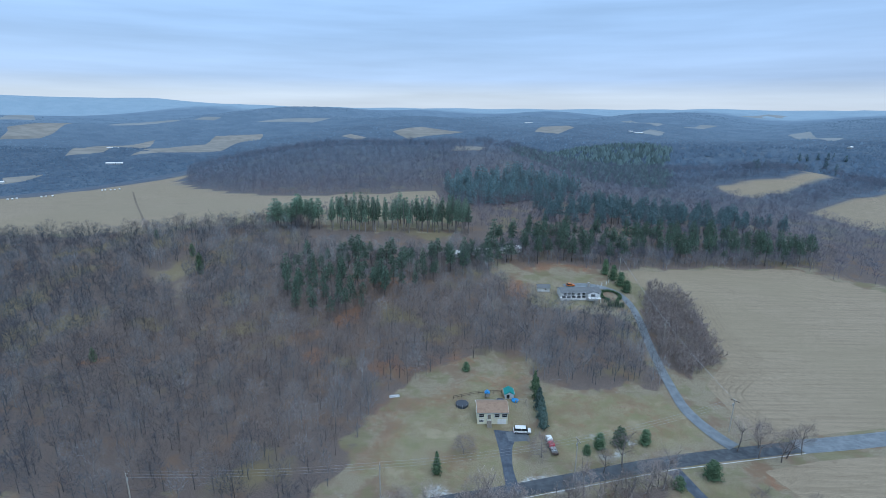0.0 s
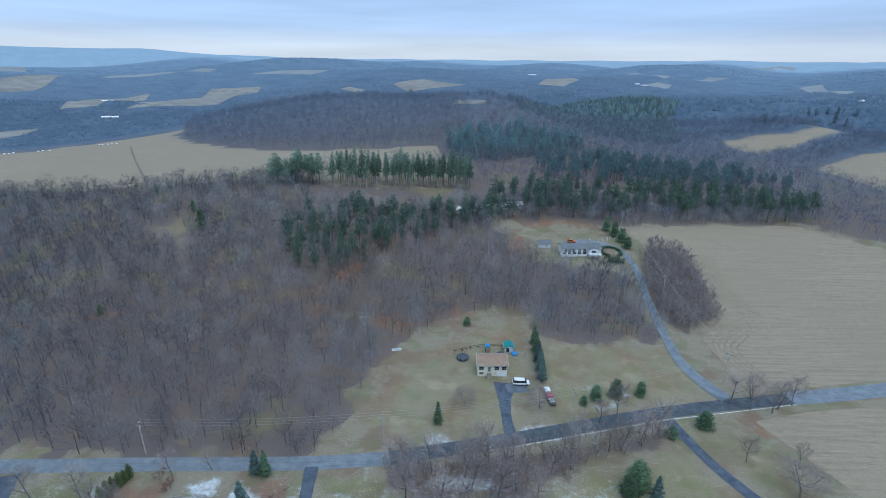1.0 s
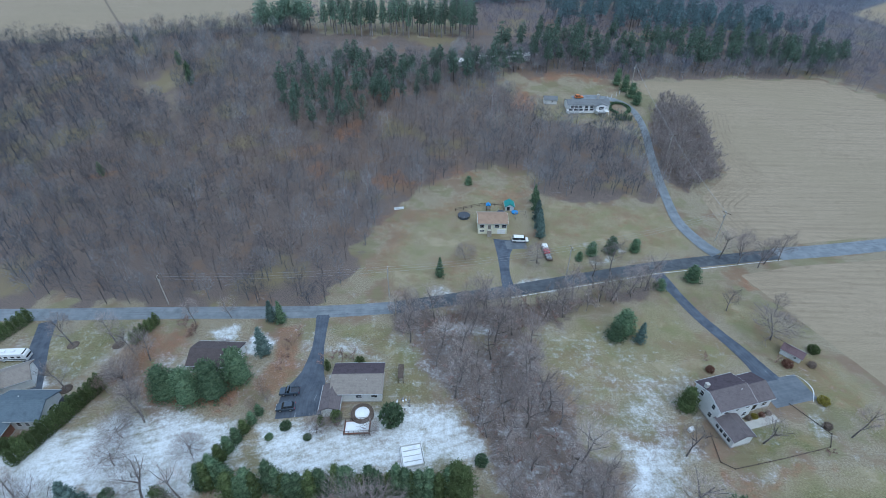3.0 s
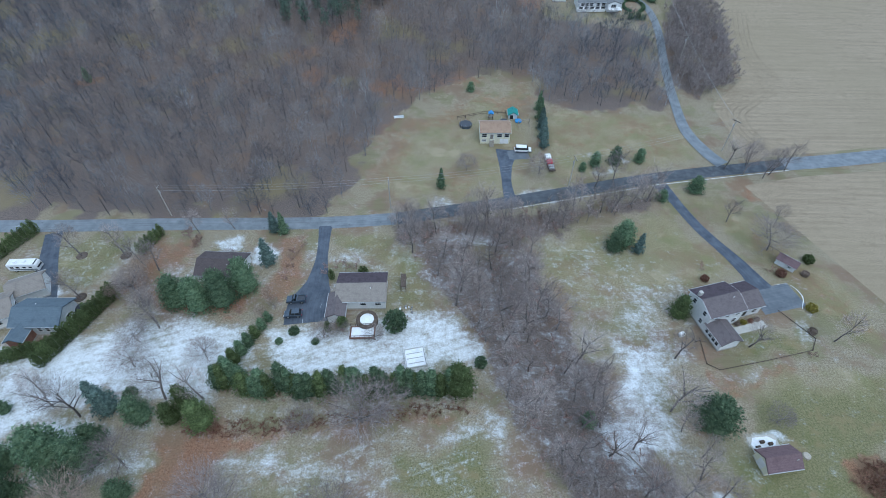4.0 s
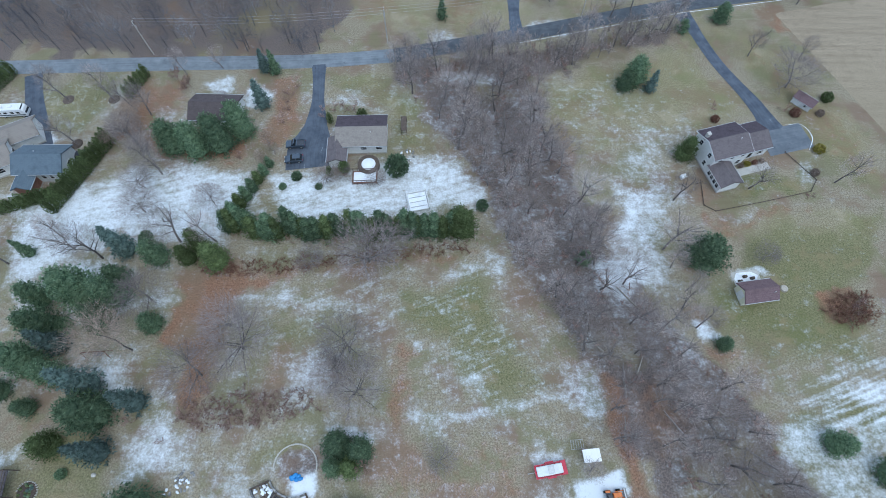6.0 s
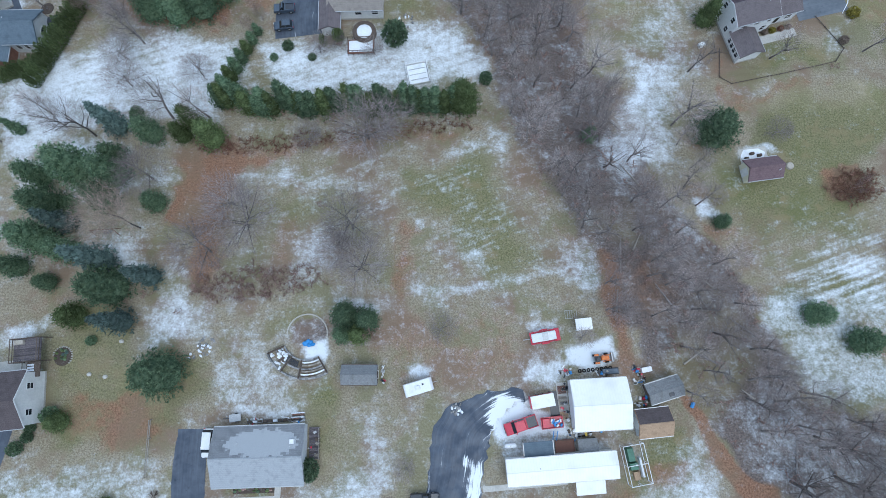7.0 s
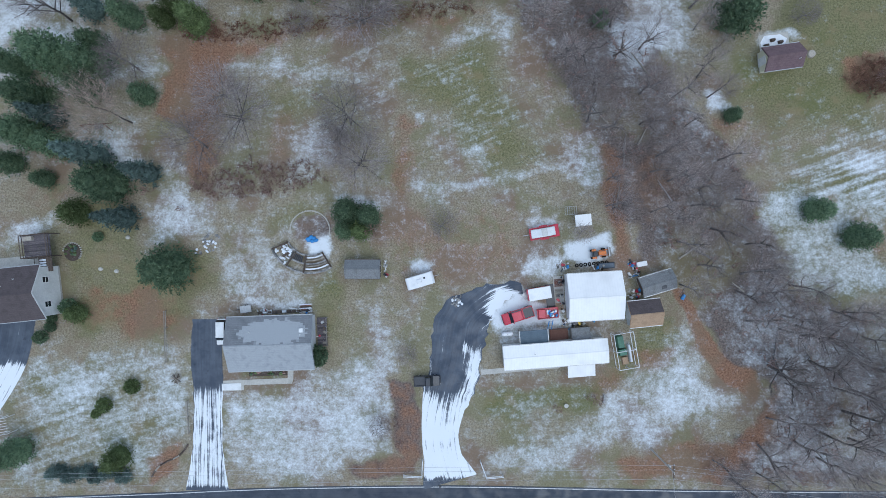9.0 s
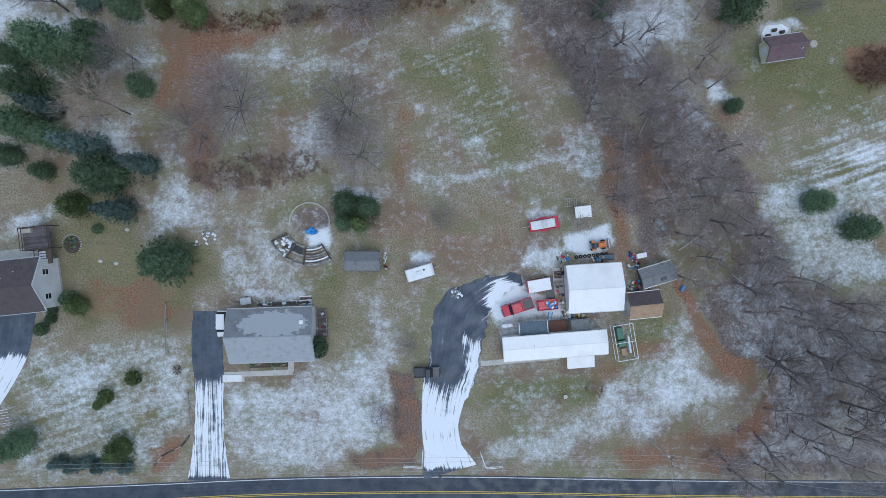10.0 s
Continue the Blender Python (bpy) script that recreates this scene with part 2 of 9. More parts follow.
M_RED = surface("red_paint", (0.48, 0.014, 0.045), (0.56, 0.024, 0.062), 5, 0.3, bump=0.0, coat=0.4)
M_WHITE = surface("white_paint", (0.78, 0.79, 0.80), (0.84, 0.84, 0.84), 5, 0.35, bump=0.0, coat=0.3)
M_BLACK = surface("dark_paint", (0.025, 0.03, 0.04), (0.04, 0.045, 0.06), 5, 0.35, bump=0.0, coat=0.3)
M_SILVER = surface("dark_blue_grey_paint", (0.06, 0.085, 0.12), (0.09, 0.115, 0.15), 5, 0.35, metal=0.3, bump=0.0, coat=0.3)
M_ORANGE = surface("orange_paint", (0.62, 0.16, 0.03), (0.70, 0.21, 0.05), 5, 0.45, bump=0.0)
M_BLUE = surface("blue_plastic", (0.03, 0.22, 0.55), (0.06, 0.30, 0.65), 4, 0.5, bump=0.1)
M_GREEN = surface("green_paint", (0.05, 0.15, 0.10), (0.08, 0.20, 0.14), 4, 0.5, bump=0.05)
M_TYRE = surface("black_rubber", (0.018, 0.018, 0.018), (0.03, 0.03, 0.03), 8, 0.85, bump=0.1)
M_STEEL = surface("galvanised_steel", (0.45, 0.46, 0.47), (0.55, 0.56, 0.57), 5, 0.45, metal=0.7, bump=0.05)
M_CANVAS = surface("pale_canvas", (0.72, 0.73, 0.74), (0.80, 0.81, 0.82), 4, 0.8, bump=0.1)
M_CONCRETE = surface("pale_concrete_paving", (0.48, 0.46, 0.42), (0.57, 0.55, 0.51), 4, 0.9)
M_POLE = surface("utility_pole_wood", (0.40, 0.37, 0.33), (0.50, 0.47, 0.42), 5, 0.9)
M_WIRE = surface("aluminium_wire", (0.40, 0.41, 0.42), (0.48, 0.48, 0.49), 2, 0.5, bump=0.0)
M_YELLOW = surface("yellow_road_paint", (0.60, 0.42, 0.06), (0.68, 0.48, 0.10), 4, 0.7, stain=(0.25, 0.20, 0.10))
M_LINE = surface("white_road_paint", (0.62, 0.63, 0.63), (0.70, 0.70, 0.70), 4, 0.7, stain=(0.3, 0.3, 0.3))


def road_material(name, base, light, snow=0.0, ruts=1.0, wet=0.0):
    """Asphalt: aggregate, worn wheel paths along its length, patches, and drifted snow where the 'snow' field is set."""
    m, n, l, bsdf = nodes_of(name)
    vec = n.new("ShaderNodeTexCoord").outputs["Object"]
    comb = n.new("ShaderNodeCombineXYZ")
    l.new(attr(n, "across"), comb.inputs["X"])
    l.new(attr(n, "along"), comb.inputs["Y"])
    path = comb.outputs["Vector"]
    streak = grain(n, l, stretch(n, l, path, (2.6, 0.05, 1)), 1.0, 6, 0.7)
    blotch = grain(n, l, vec, 0.35, 6, 0.6)
    col = mixed(n, l, base, light, ranged(n, l, calc(n, l, "ADD", calc(n, l, "MULTIPLY", streak, ruts * 0.5), calc(n, l, "MULTIPLY", blotch, 0.7)), 0.4, 0.85))
    col = mixed(n, l, col, tuple(0.6 * v for v in base), ranged(n, l, grain(n, l, vec, 0.9, 5, 0.7), 0.58, 0.7, 0, 0.6))
    fine = grain(n, l, vec, 14, 4)
    cover = calc(n, l, "ADD", attr(n, "snow"), calc(n, l, "ADD", calc(n, l, "MULTIPLY", calc(n, l, "SUBTRACT", streak, 0.5), 2.6), calc(n, l, "MULTIPLY", calc(n, l, "SUBTRACT", blotch, 0.5), 0.9)))
    white = ranged(n, l, cover, 0.45, 0.72)
    col = mixed(n, l, col, (0.80, 0.83, 0.87), white)
    l.new(col, bsdf.inputs["Base Color"])
    l.new(ranged(n, l, grain(n, l, vec, 0.5, 3), 0.35, 0.65, 0.55 - wet, 0.85), bsdf.inputs["Roughness"])
    relief(n, l, bsdf, calc(n, l, "ADD", fine, white), 0.3, 0.03)
    return m


M_ROAD = road_material("asphalt_road", (0.035, 0.043, 0.06), (0.065, 0.078, 0.10), wet=0.2)
M_ROAD_PALE = road_material("worn_pale_asphalt_road", (0.14, 0.16, 0.18), (0.25, 0.275, 0.30), wet=0.1)
M_ROAD_MID = road_material("dark_lane_asphalt", (0.05, 0.058, 0.07), (0.10, 0.11, 0.125), wet=0.15)
M_DRIVE = road_material("dark_driveway_asphalt", (0.05, 0.063, 0.088), (0.105, 0.125, 0.16), wet=0.2)
M_DRIVE_PALE = road_material("pale_driveway_asphalt", (0.095, 0.11, 0.13), (0.17, 0.19, 0.215), wet=0.15)


def ground_material():
    m, n, l, bsdf = nodes_of("winter_ground_cover")
    vec = n.new("ShaderNodeTexCoord").outputs["Object"]
    tiny, fine = grain(n, l, vec, 3.2, 6, 0.8), grain(n, l, vec, 0.55, 7, 0.66)
    wide, vast = grain(n, l, vec, 0.09, 5, 0.55), grain(n, l, vec, 0.012, 5, 0.6)
    mow = grain(n, l, stretch(n, l, vec, (0.06, 1.1, 1), 14), 1.0, 4, 0.55)

    def both(mask, low=0.3, high=0.7, amount=0.55):
        s = calc(n, l, "ADD", mask, calc(n, l, "MULTIPLY", calc(n, l, "SUBTRACT", fine, 0.5), amount))
        s = calc(n, l, "ADD", s, calc(n, l, "MULTIPLY", calc(n, l, "SUBTRACT", wide, 0.5), amount))
        return ranged(n, l, s, low, high)

    blade = ranged(n, l, tiny, 0.34, 0.66)
    lawn = mixed(n, l, (0.165, 0.137, 0.095), (0.39, 0.337, 0.243), blade)
    lawn = mixed(n, l, lawn, (0.22, 0.155, 0.11), ranged(n, l, grain(n, l, vec, 0.1, 5, 0.6), 0.48, 0.62, 0, 0.9))
    lawn = mixed(n, l, lawn, (0.19, 0.185, 0.095), ranged(n, l, grain(n, l, vec, 0.11, 5, 0.6), 0.5, 0.4, 0, 0.55))
    green = mixed(n, l, (0.1, 0.1, 0.046), (0.272, 0.25, 0.132), blade)
    green = mixed(n, l, green, (0.145, 0.15, 0.06), ranged(n, l, wide, 0.48, 0.66, 0, 0.7))
    green = mixed(n, l, green, (0.245, 0.195, 0.105), ranged(n, l, grain(n, l, vec, 0.19, 5, 0.6), 0.52, 0.66, 0, 0.7))
    col = mixed(n, l, lawn, green, both(attr(n, "green"), 0.2, 0.9, 0.8))
    col = mixed(n, l, col, tuple(0.62 * v for v in (0.2, 0.16, 0.09)), ranged(n, l, mow, 0.52, 0.72, 0, 0.25))
    dry = mixed(n, l, (0.18, 0.157, 0.09), (0.365, 0.318, 0.195), blade)
    dry = mixed(n, l, dry, (0.42, 0.355, 0.24), ranged(n, l, grain(n, l, vec, 0.13, 4, 0.55), 0.54, 0.64, 0, 0.6))
    dry = mixed(n, l, dry, (0.21, 0.205, 0.095), ranged(n, l, grain(n, l, vec, 0.16, 5, 0.6), 0.46, 0.62, 0, 0.7))
    dry = mixed(n, l, dry, (0.225, 0.155, 0.095), ranged(n, l, grain(n, l, vec, 0.07, 5, 0.65), 0.5, 0.62, 0, 0.7))
    col = mixed(n, l, col, dry, ranged(n, l, both(attr(n, "dry"), 0.15, 0.95, 1.1), 0.0, 1.0, 0.0, 0.7))
    litter = mixed(n, l, (0.09, 0.073, 0.066), (0.25, 0.2, 0.178), ranged(n, l, tiny, 0.36, 0.66))
    litter = mixed(n, l, litter, (0.19, 0.13, 0.095), ranged(n, l, wide, 0.52, 0.66, 0, 0.8))
    litter = mixed(n, l, litter, (0.23, 0.19, 0.105), ranged(n, l, grain(n, l, vec, 0.035, 4), 0.54, 0.66, 0, 0.75))
    col = mixed(n, l, col, litter, both(attr(n, "wood"), 0.3, 0.7, 0.8))
    leaf = mixed(n, l, (0.15, 0.075, 0.046), (0.37, 0.205, 0.13), ranged(n, l, tiny, 0.36, 0.64))
    leaf = mixed(n, l, leaf, (0.21, 0.155, 0.105), ranged(n, l, wide, 0.46, 0.66, 0, 0.7))
    col = mixed(n, l, col, leaf, ranged(n, l, both(attr(n, "leaf"), 0.1, 1.0, 1.4), 0.0, 1.0, 0.0, 0.92))
    rows = grain(n, l, stretch(n, l, vec, (0.03, 0.7, 1), -14), 1.0, 5, 0.7)
    straw = mixed(n, l, (0.225, 0.178, 0.122), (0.475, 0.39, 0.288), ranged(n, l, tiny, 0.36, 0.64))
    band = n.new("ShaderNodeTexWave")
    band.bands_direction = "Y"
    band.inputs["Scale"].default_value, band.inputs["Distortion"].default_value = 0.12, 14.0
    band.inputs["Detail"].default_value, band.inputs["Detail Scale"].default_value = 1.0, 0.12
    l.new(vec, band.inputs["Vector"])
    straw = mixed(n, l, straw, (0.22, 0.175, 0.12), ranged(n, l, band.outputs["Fac"], 0.35, 0.95, 0, 0.16))
    straw = mixed(n, l, straw, (0.20, 0.16, 0.11), ranged(n, l, rows, 0.45, 0.62, 0, 0.36))
    straw = mixed(n, l, straw, (0.18, 0.145, 0.10), ranged(n, l, fine, 0.5, 0.66, 0, 0.4))
    straw = mixed(n, l, straw, (0.3, 0.248, 0.17), ranged(n, l, vast, 0.4, 0.6, 0, 0.6))
    col = mixed(n, l, col, straw, both(attr(n, "stubble"), 0.42, 0.58, 0.15))
    # far ground turns blue, then paler with distance: haze put into the colour
    vale_haze = mixed(n, l, (0.08, 0.117, 0.172), (0.112, 0.155, 0.212), ranged(n, l, vast, 0.35, 0.65))
    vale_haze = mixed(n, l, vale_haze, (0.05, 0.075, 0.115), ranged(n, l, grain(n, l, vec, 0.11, 5, 0.75), 0.48, 0.62, 0, 0.75))
    vale_haze = mixed(n, l, vale_haze, (0.15, 0.185, 0.225), ranged(n, l, grain(n, l, vec, 0.05, 6, 0.7), 0.52, 0.66, 0, 0.7))
    col = mixed(n, l, col, vale_haze, attr(n, "vale_haze"))
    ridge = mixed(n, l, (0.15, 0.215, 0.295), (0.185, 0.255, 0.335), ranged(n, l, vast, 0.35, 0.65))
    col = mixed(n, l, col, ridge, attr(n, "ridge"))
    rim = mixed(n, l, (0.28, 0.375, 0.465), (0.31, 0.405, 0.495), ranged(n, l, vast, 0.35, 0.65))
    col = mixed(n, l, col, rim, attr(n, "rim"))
    grit = grain(n, l, vec, 6.0, 6, 0.85)
    col = mixed(n, l, col, (0.06, 0.05, 0.04), ranged(n, l, grit, 0.52, 0.7, 0, 0.45))
    col = mixed(n, l, col, (0.50, 0.45, 0.37), ranged(n, l, grit, 0.46, 0.3, 0, 0.25))
    # thin snow lying between the grass blades, in streaks along the mowing, thicker in drifts
    blot, speck, tuft = grain(n, l, vec, 0.22, 7, 0.65), grain(n, l, vec, 3.0, 5, 0.72), grain(n, l, vec, 1.1, 5, 0.7)
    s = attr(n, "snow")
    for field, amount in ((mow, 0.45), (wide, 0.5), (blot, 1.1), (fine, 1.0)):
        s = calc(n, l, "ADD", s, calc(n, l, "MULTIPLY", calc(n, l, "SUBTRACT", field, 0.5), amount))
    strips = grain(n, l, stretch(n, l, stretch(n, l, vec, (1, 1, 1), -20), (0.07, 1.15, 1)), 1.0, 3, 0.5)
    s = calc(n, l, "ADD", s, calc(n, l, "MULTIPLY", calc(n, l, "MULTIPLY", attr(n, "mown"), 2.6), calc(n, l, "SUBTRACT", strips, 0.5)))
    col = mixed(n, l, col, (0.46, 0.49, 0.51), ranged(n, l, s, 0.15, 1.15, 0, 0.55))
    s = calc(n, l, "ADD", s, calc(n, l, "MULTIPLY", calc(n, l, "SUBTRACT", speck, 0.5), 1.7))
    s = calc(n, l, "ADD", s, calc(n, l, "MULTIPLY", calc(n, l, "SUBTRACT", tuft, 0.5), 1.1))
    white = ranged(n, l, s, 0.25, 1.55, 0, 0.93)
    col = mixed(n, l, col, (0.78, 0.82, 0.86), white)
    l.new(col, bsdf.inputs["Base Color"])
    bsdf.inputs["Roughness"].default_value = 0.95
    bsdf.inputs["Specular IOR Level"].default_value = 0.2
    relief(n, l, bsdf, calc(n, l, "ADD", tiny, fine), 0.35, 0.1)
    return m


M_GROUND = ground_material()

# ---- building helpers ----
def smooth(a, b, v):
    t = np.clip((v - a) / (b - a), 0, 1)
    return t * t * (3 - 2 * t)


def bump(x, y, cx, cy, sx, sy, turn=0.0):
    c, s = np.cos(np.radians(turn)), np.sin(np.radians(turn))
    u, v = ((x - cx) * c + (y - cy) * s) / sx, (-(x - cx) * s + (y - cy) * c) / sy
    return np.exp(-(u * u + v * v))


def height(x,y):
    x=np.asarray(x,float);y=np.asarray(y,float)
    r=np.hypot(x,y);az=np.degrees(np.arctan2(x,y))
    z=16*smooth(140,330,y)*smooth(260,60,x)          # wooded slope
    z=z+7*bump(x,y,-90,300,120,70)                      # knoll on the left
    z=z+5*smooth(120,300,x)*smooth(120,320,y)
    z=z+26*bump(x,y,-110,620,190,90,8)                   # wooded hill behind the field
    z=z+20*bump(x,y,60,560,80,110)+30*bump(x,y,330,760,260,130,-12)
    z=z+22*bump(x,y,430,600,170,80,30)+14*bump(x,y,470,430,130,70,35)   # sloping fields to the north-east
    roll=14*np.sin(x/310+1.3)*np.sin(y/270+.4)+10*np.sin(x/170-y/230)+8*np.sin(x/520+y/410+2.0)
    far=smooth(620,1000,r)
    roll=roll+smooth(1050,1500,r)*(6*np.sin(r/118+2.2*np.sin(az/7.0)+.6)+4*np.sin(r/75+1.7*np.sin(az/4.3+1.0)))*(.55+.45*np.sin(az/5.2+r/700))
    base=-38+95*smooth(900,4000,r)
    left=-30*smooth(-10,-40,az)*smooth(480,800,r)
    z=z*(1-far)+far*(base+roll*1.5)+left*(1-.6*smooth(1500,3500,r))
    z=z+82*bump(x,y,520,850,270,110,-25)*far+64*bump(x,y,250,900,190,100)*far
    crest=20*np.exp(-((az+29.3)/1.8)**2)-14+72*smooth(-18,-40,az)*smooth(-60,-42,az)*0+60*smooth(-10,-40,az)+9*smooth(5,35,az)+3*np.sin(az*.9)
    rim=smooth(3700,4350,r)
    z=z*(1-rim)+(EYE + crest)*rim
    return z


def zt(x, y):
    return float(height(x, y))


def inside(poly, x, y, soft=1.0):
    """1 inside the outline, 0 outside, with a soft edge some metres wide."""
    p = np.array(poly, float)
    best = np.full(x.shape, 1e9)
    odd = np.zeros(x.shape, bool)
    for (ax, ay), (bx, by) in zip(p, np.roll(p, -1, 0)):
        ex, ey = bx - ax, by - ay
        t = np.clip(((x - ax) * ex + (y - ay) * ey) / (ex * ex + ey * ey), 0, 1)
        best = np.minimum(best, np.hypot(x - ax - t * ex, y - ay - t * ey))
        hit = ((ay > y) != (by > y)) & (x < ex * (y - ay) / (by - ay + 1e-12) + ax)
        odd ^= hit
    return smooth(-soft, soft, np.where(odd, best, -best))


def mesh_of(name, verts, faces, materials=(), smooth_shade=False, index=None):
    me = bpy.data.meshes.new(name)
    verts = np.asarray(verts, np.float32)
    if isinstance(faces, np.ndarray):
        k = faces.shape[1]
        me.vertices.add(len(verts))
        me.vertices.foreach_set("co", verts.ravel())
        me.loops.add(faces.size)
        me.loops.foreach_set("vertex_index", faces.astype(np.int32).ravel())
        me.polygons.add(len(faces))
        me.polygons.foreach_set("loop_start", np.arange(0, faces.size, k, dtype=np.int32))
        if index is not None:
            me.polygons.foreach_set("material_index", np.asarray(index, np.int32))
        me.update(calc_edges=True)
    else:
        me.from_pydata([tuple(v) for v in verts.tolist()], [], faces)
        me.update()
    for m in materials:
        me.materials.append(m)
    if smooth_shade:
        me.polygons.foreach_set("use_smooth", np.ones(len(me.polygons), bool))
    return me


class Shape:
    """Collects solids in a thing's own axes, then becomes one part."""

    def __init__(self):
        self.v, self.f = [], []

    def solid(self, verts, faces):
        k = len(self.v)
        self.v += [tuple(v) for v in verts]
        self.f += [tuple(i + k for i in f) for f in faces]
        return self

    def box(self, x0, x1, y0, y1, z0, z1, turn=0.0, inset=0.0):
        """A box; inset draws its top in, as a chamfered or tapering block."""
        i = inset
        v = [(x0, y0, z0), (x1, y0, z0), (x1, y1, z0), (x0, y1, z0), (x0 + i, y0 + i, z1), (x1 - i, y0 + i, z1), (x1 - i, y1 - i, z1), (x0 + i, y1 - i, z1)]
        if turn:
            cx, cy, c, s = (x0 + x1) / 2, (y0 + y1) / 2, math.cos(radians(turn)), math.sin(radians(turn))
            v = [(cx + (a - cx) * c - (b - cy) * s, cy + (a - cx) * s + (b - cy) * c, z) for a, b, z in v]
        return self.solid(v, [(3, 2, 1, 0), (4, 5, 6, 7), (0, 1, 5, 4), (1, 2, 6, 5), (2, 3, 7, 6), (3, 0, 4, 7)])

    def prism(self, outline, y0, y1):
        """An outline in x and z, drawn out along y."""
        n = len(outline)
        v = [(x, y0, z) for x, z in outline] + [(x, y1, z) for x, z in outline]
        return self.solid(v, [tuple(range(n)), tuple(range(2 * n - 1, n - 1, -1))] + [(i, i + n, (i + 1) % n + n, (i + 1) % n) for i in range(n)])

    def slab(self, outline, z0, z1):
        """An outline in x and y, between two heights."""
        n = len(outline)
        v = [(x, y, z0) for x, y in outline] + [(x, y, z1) for x, y in outline]
        return self.solid(v, [tuple(range(n - 1, -1, -1)), tuple(range(n, 2 * n))] + [(i, (i + 1) % n, (i + 1) % n + n, i + n) for i in range(n)])

    def rod(self, a, b, r0, r1=None, sides=6):
        a, b = Vector(a), Vector(b)
        r1 = r0 if r1 is None else r1
        d = (b - a).normalized()
        u = d.orthogonal().normalized()
        w = d.cross(u)
        ring = [(u * math.cos(2 * math.pi * i / sides) + w * math.sin(2 * math.pi * i / sides)) for i in range(sides)]
        v = [a + q * r0 for q in ring] + [b + q * r1 for q in ring]
        return self.solid(v, [tuple(range(sides - 1, -1, -1)), tuple(range(sides, 2 * sides))] + [(i, (i + 1) % sides, (i + 1) % sides + sides, i + sides) for i in range(sides)])

    def ball(self, x, y, z, rx, ry, rz, seg=10, rings=6, low=-1.0):
        v, f = [], []
        for j in range(rings + 1):
            a = math.asin(low) + (math.pi / 2 - math.asin(low)) * j / rings
            for i in range(seg):
                b = 2 * math.pi * i / seg
                v.append((x + rx * math.cos(a) * math.cos(b), y + ry * math.cos(a) * math.sin(b), z + rz * math.sin(a)))
        for j in range(rings):
            for i in range(seg):
                f.append((j * seg + i, j * seg + (i + 1) % seg, (j + 1) * seg + (i + 1) % seg, (j + 1) * seg + i))
        return self.solid(v, f)

    def part(self, name, material, parent, label="", bevel=0.0, smooth_shade=False):
        me = mesh_of(name, self.v, self.f, [material], smooth_shade)
        bm = bmesh.new()
        bm.from_mesh(me)
        bmesh.ops.recalc_face_normals(bm, faces=bm.faces)
        if bevel:
            bmesh.ops.bevel(bm, geom=list(bm.edges), offset=bevel, segments=1, affect="EDGES", clamp_overlap=True)
        bm.to_mesh(me)
        bm.free()
        ob = new(name, me)
        ob.parent = parent
        if label:
            tagged(ob, label)
        return ob


def thing(name, label, category, x, y, turn=0.0, z=None, group="", kind="", size=1.0):
    ob = new(name)
    ob.empty_display_size = 0.3
    ob.matrix_world = pose(x, y, zt(x, y) if z is None else z, 0, 0, turn)
    ob.scale = (size, size, size)
    return tagged(ob, label, category, group, kind)


def spline(points, step):
    """Points along a smooth line through the given ones."""
    p = [Vector((*q, 0)) for q in points]
    p = [p[0] * 2 - p[1]] + p + [p[-1] * 2 - p[-2]]
    out = []
    for a, b, c, d in zip(p, p[1:], p[2:], p[3:]):
        k = max(2, int((c - b).length / step))
        for i in range(k):
            t = i / k
            out.append(0.5 * (2 * b + (c - a) * t + (2 * a - 5 * b + 4 * c - d) * t * t + (3 * b - a - 3 * c + d) * t ** 3))
    return out + [p[-2]]


def ribbon(name, points, widths, material, lift=0.05, step=2.0, snow=None, lanes=9, label="", category="road", kind="structure", offset=0.0, fray=0.0, calm=0.0):
    """A paved strip laid over the ground along a line."""
    line = spline(points, step)
    n = len(line)
    along, verts, ac, al, faces = 0.0, [], [], [], []
    for i, p in enumerate(line):
        d = (line[min(i + 1, n - 1)] - line[max(i - 1, 0)]).normalized()
        side = Vector((d.y, -d.x, 0))
        w = np.interp(i / (n - 1), np.linspace(0, 1, len(widths)), widths) if len(widths) > 1 else widths[0]
        if i:
            along += (p - line[i - 1]).length
        for k in range(lanes):
            u = (k / (lanes - 1) - 0.5) * w + offset
            q = p + side * u
            if fray:
                q = q + side * (fray * float(smooth(calm - 6, calm + 1, along)) * (abs(u) / (w / 2)) ** 2 * float(0.4 * vnoise(np.array(along * 0.18 + 20 * (u > 0)), np.array(3.7)) + 0.6 * vnoise(np.array(along * 0.6 + 20 * (u > 0)), np.array(8.2)) + 0.7 * vnoise(np.array(along * 1.7 + 20 * (u > 0)), np.array(5.1))))
            edge = 0.02 if lanes > 2 and k in (0, lanes - 1) else 0.0
            verts.append((q.x, q.y, zt(q.x, q.y) + lift - edge))
            ac.append(u)
            al.append(along)
    for i in range(n - 1):
        for k in range(lanes - 1):
            a = i * lanes + k
            faces.append((a, a + 1, a + lanes + 1, a + lanes))
    me = mesh_of(name, verts, np.array(faces)[:, ::-1].copy(), [material], True)
    v = np.array(verts)
    for key, values in (("across", ac), ("along", al), ("snow", np.zeros(len(verts)) if snow is None else snow(v[:, 0], v[:, 1]))):
        me.attributes.new(key, "FLOAT", "POINT").data.foreach_set("value", np.asarray(values, np.float32))
    return tagged(new(name, me), label, category, kind=kind)


NOISE = np.random.default_rng(3).random((128, 128)) - 0.5


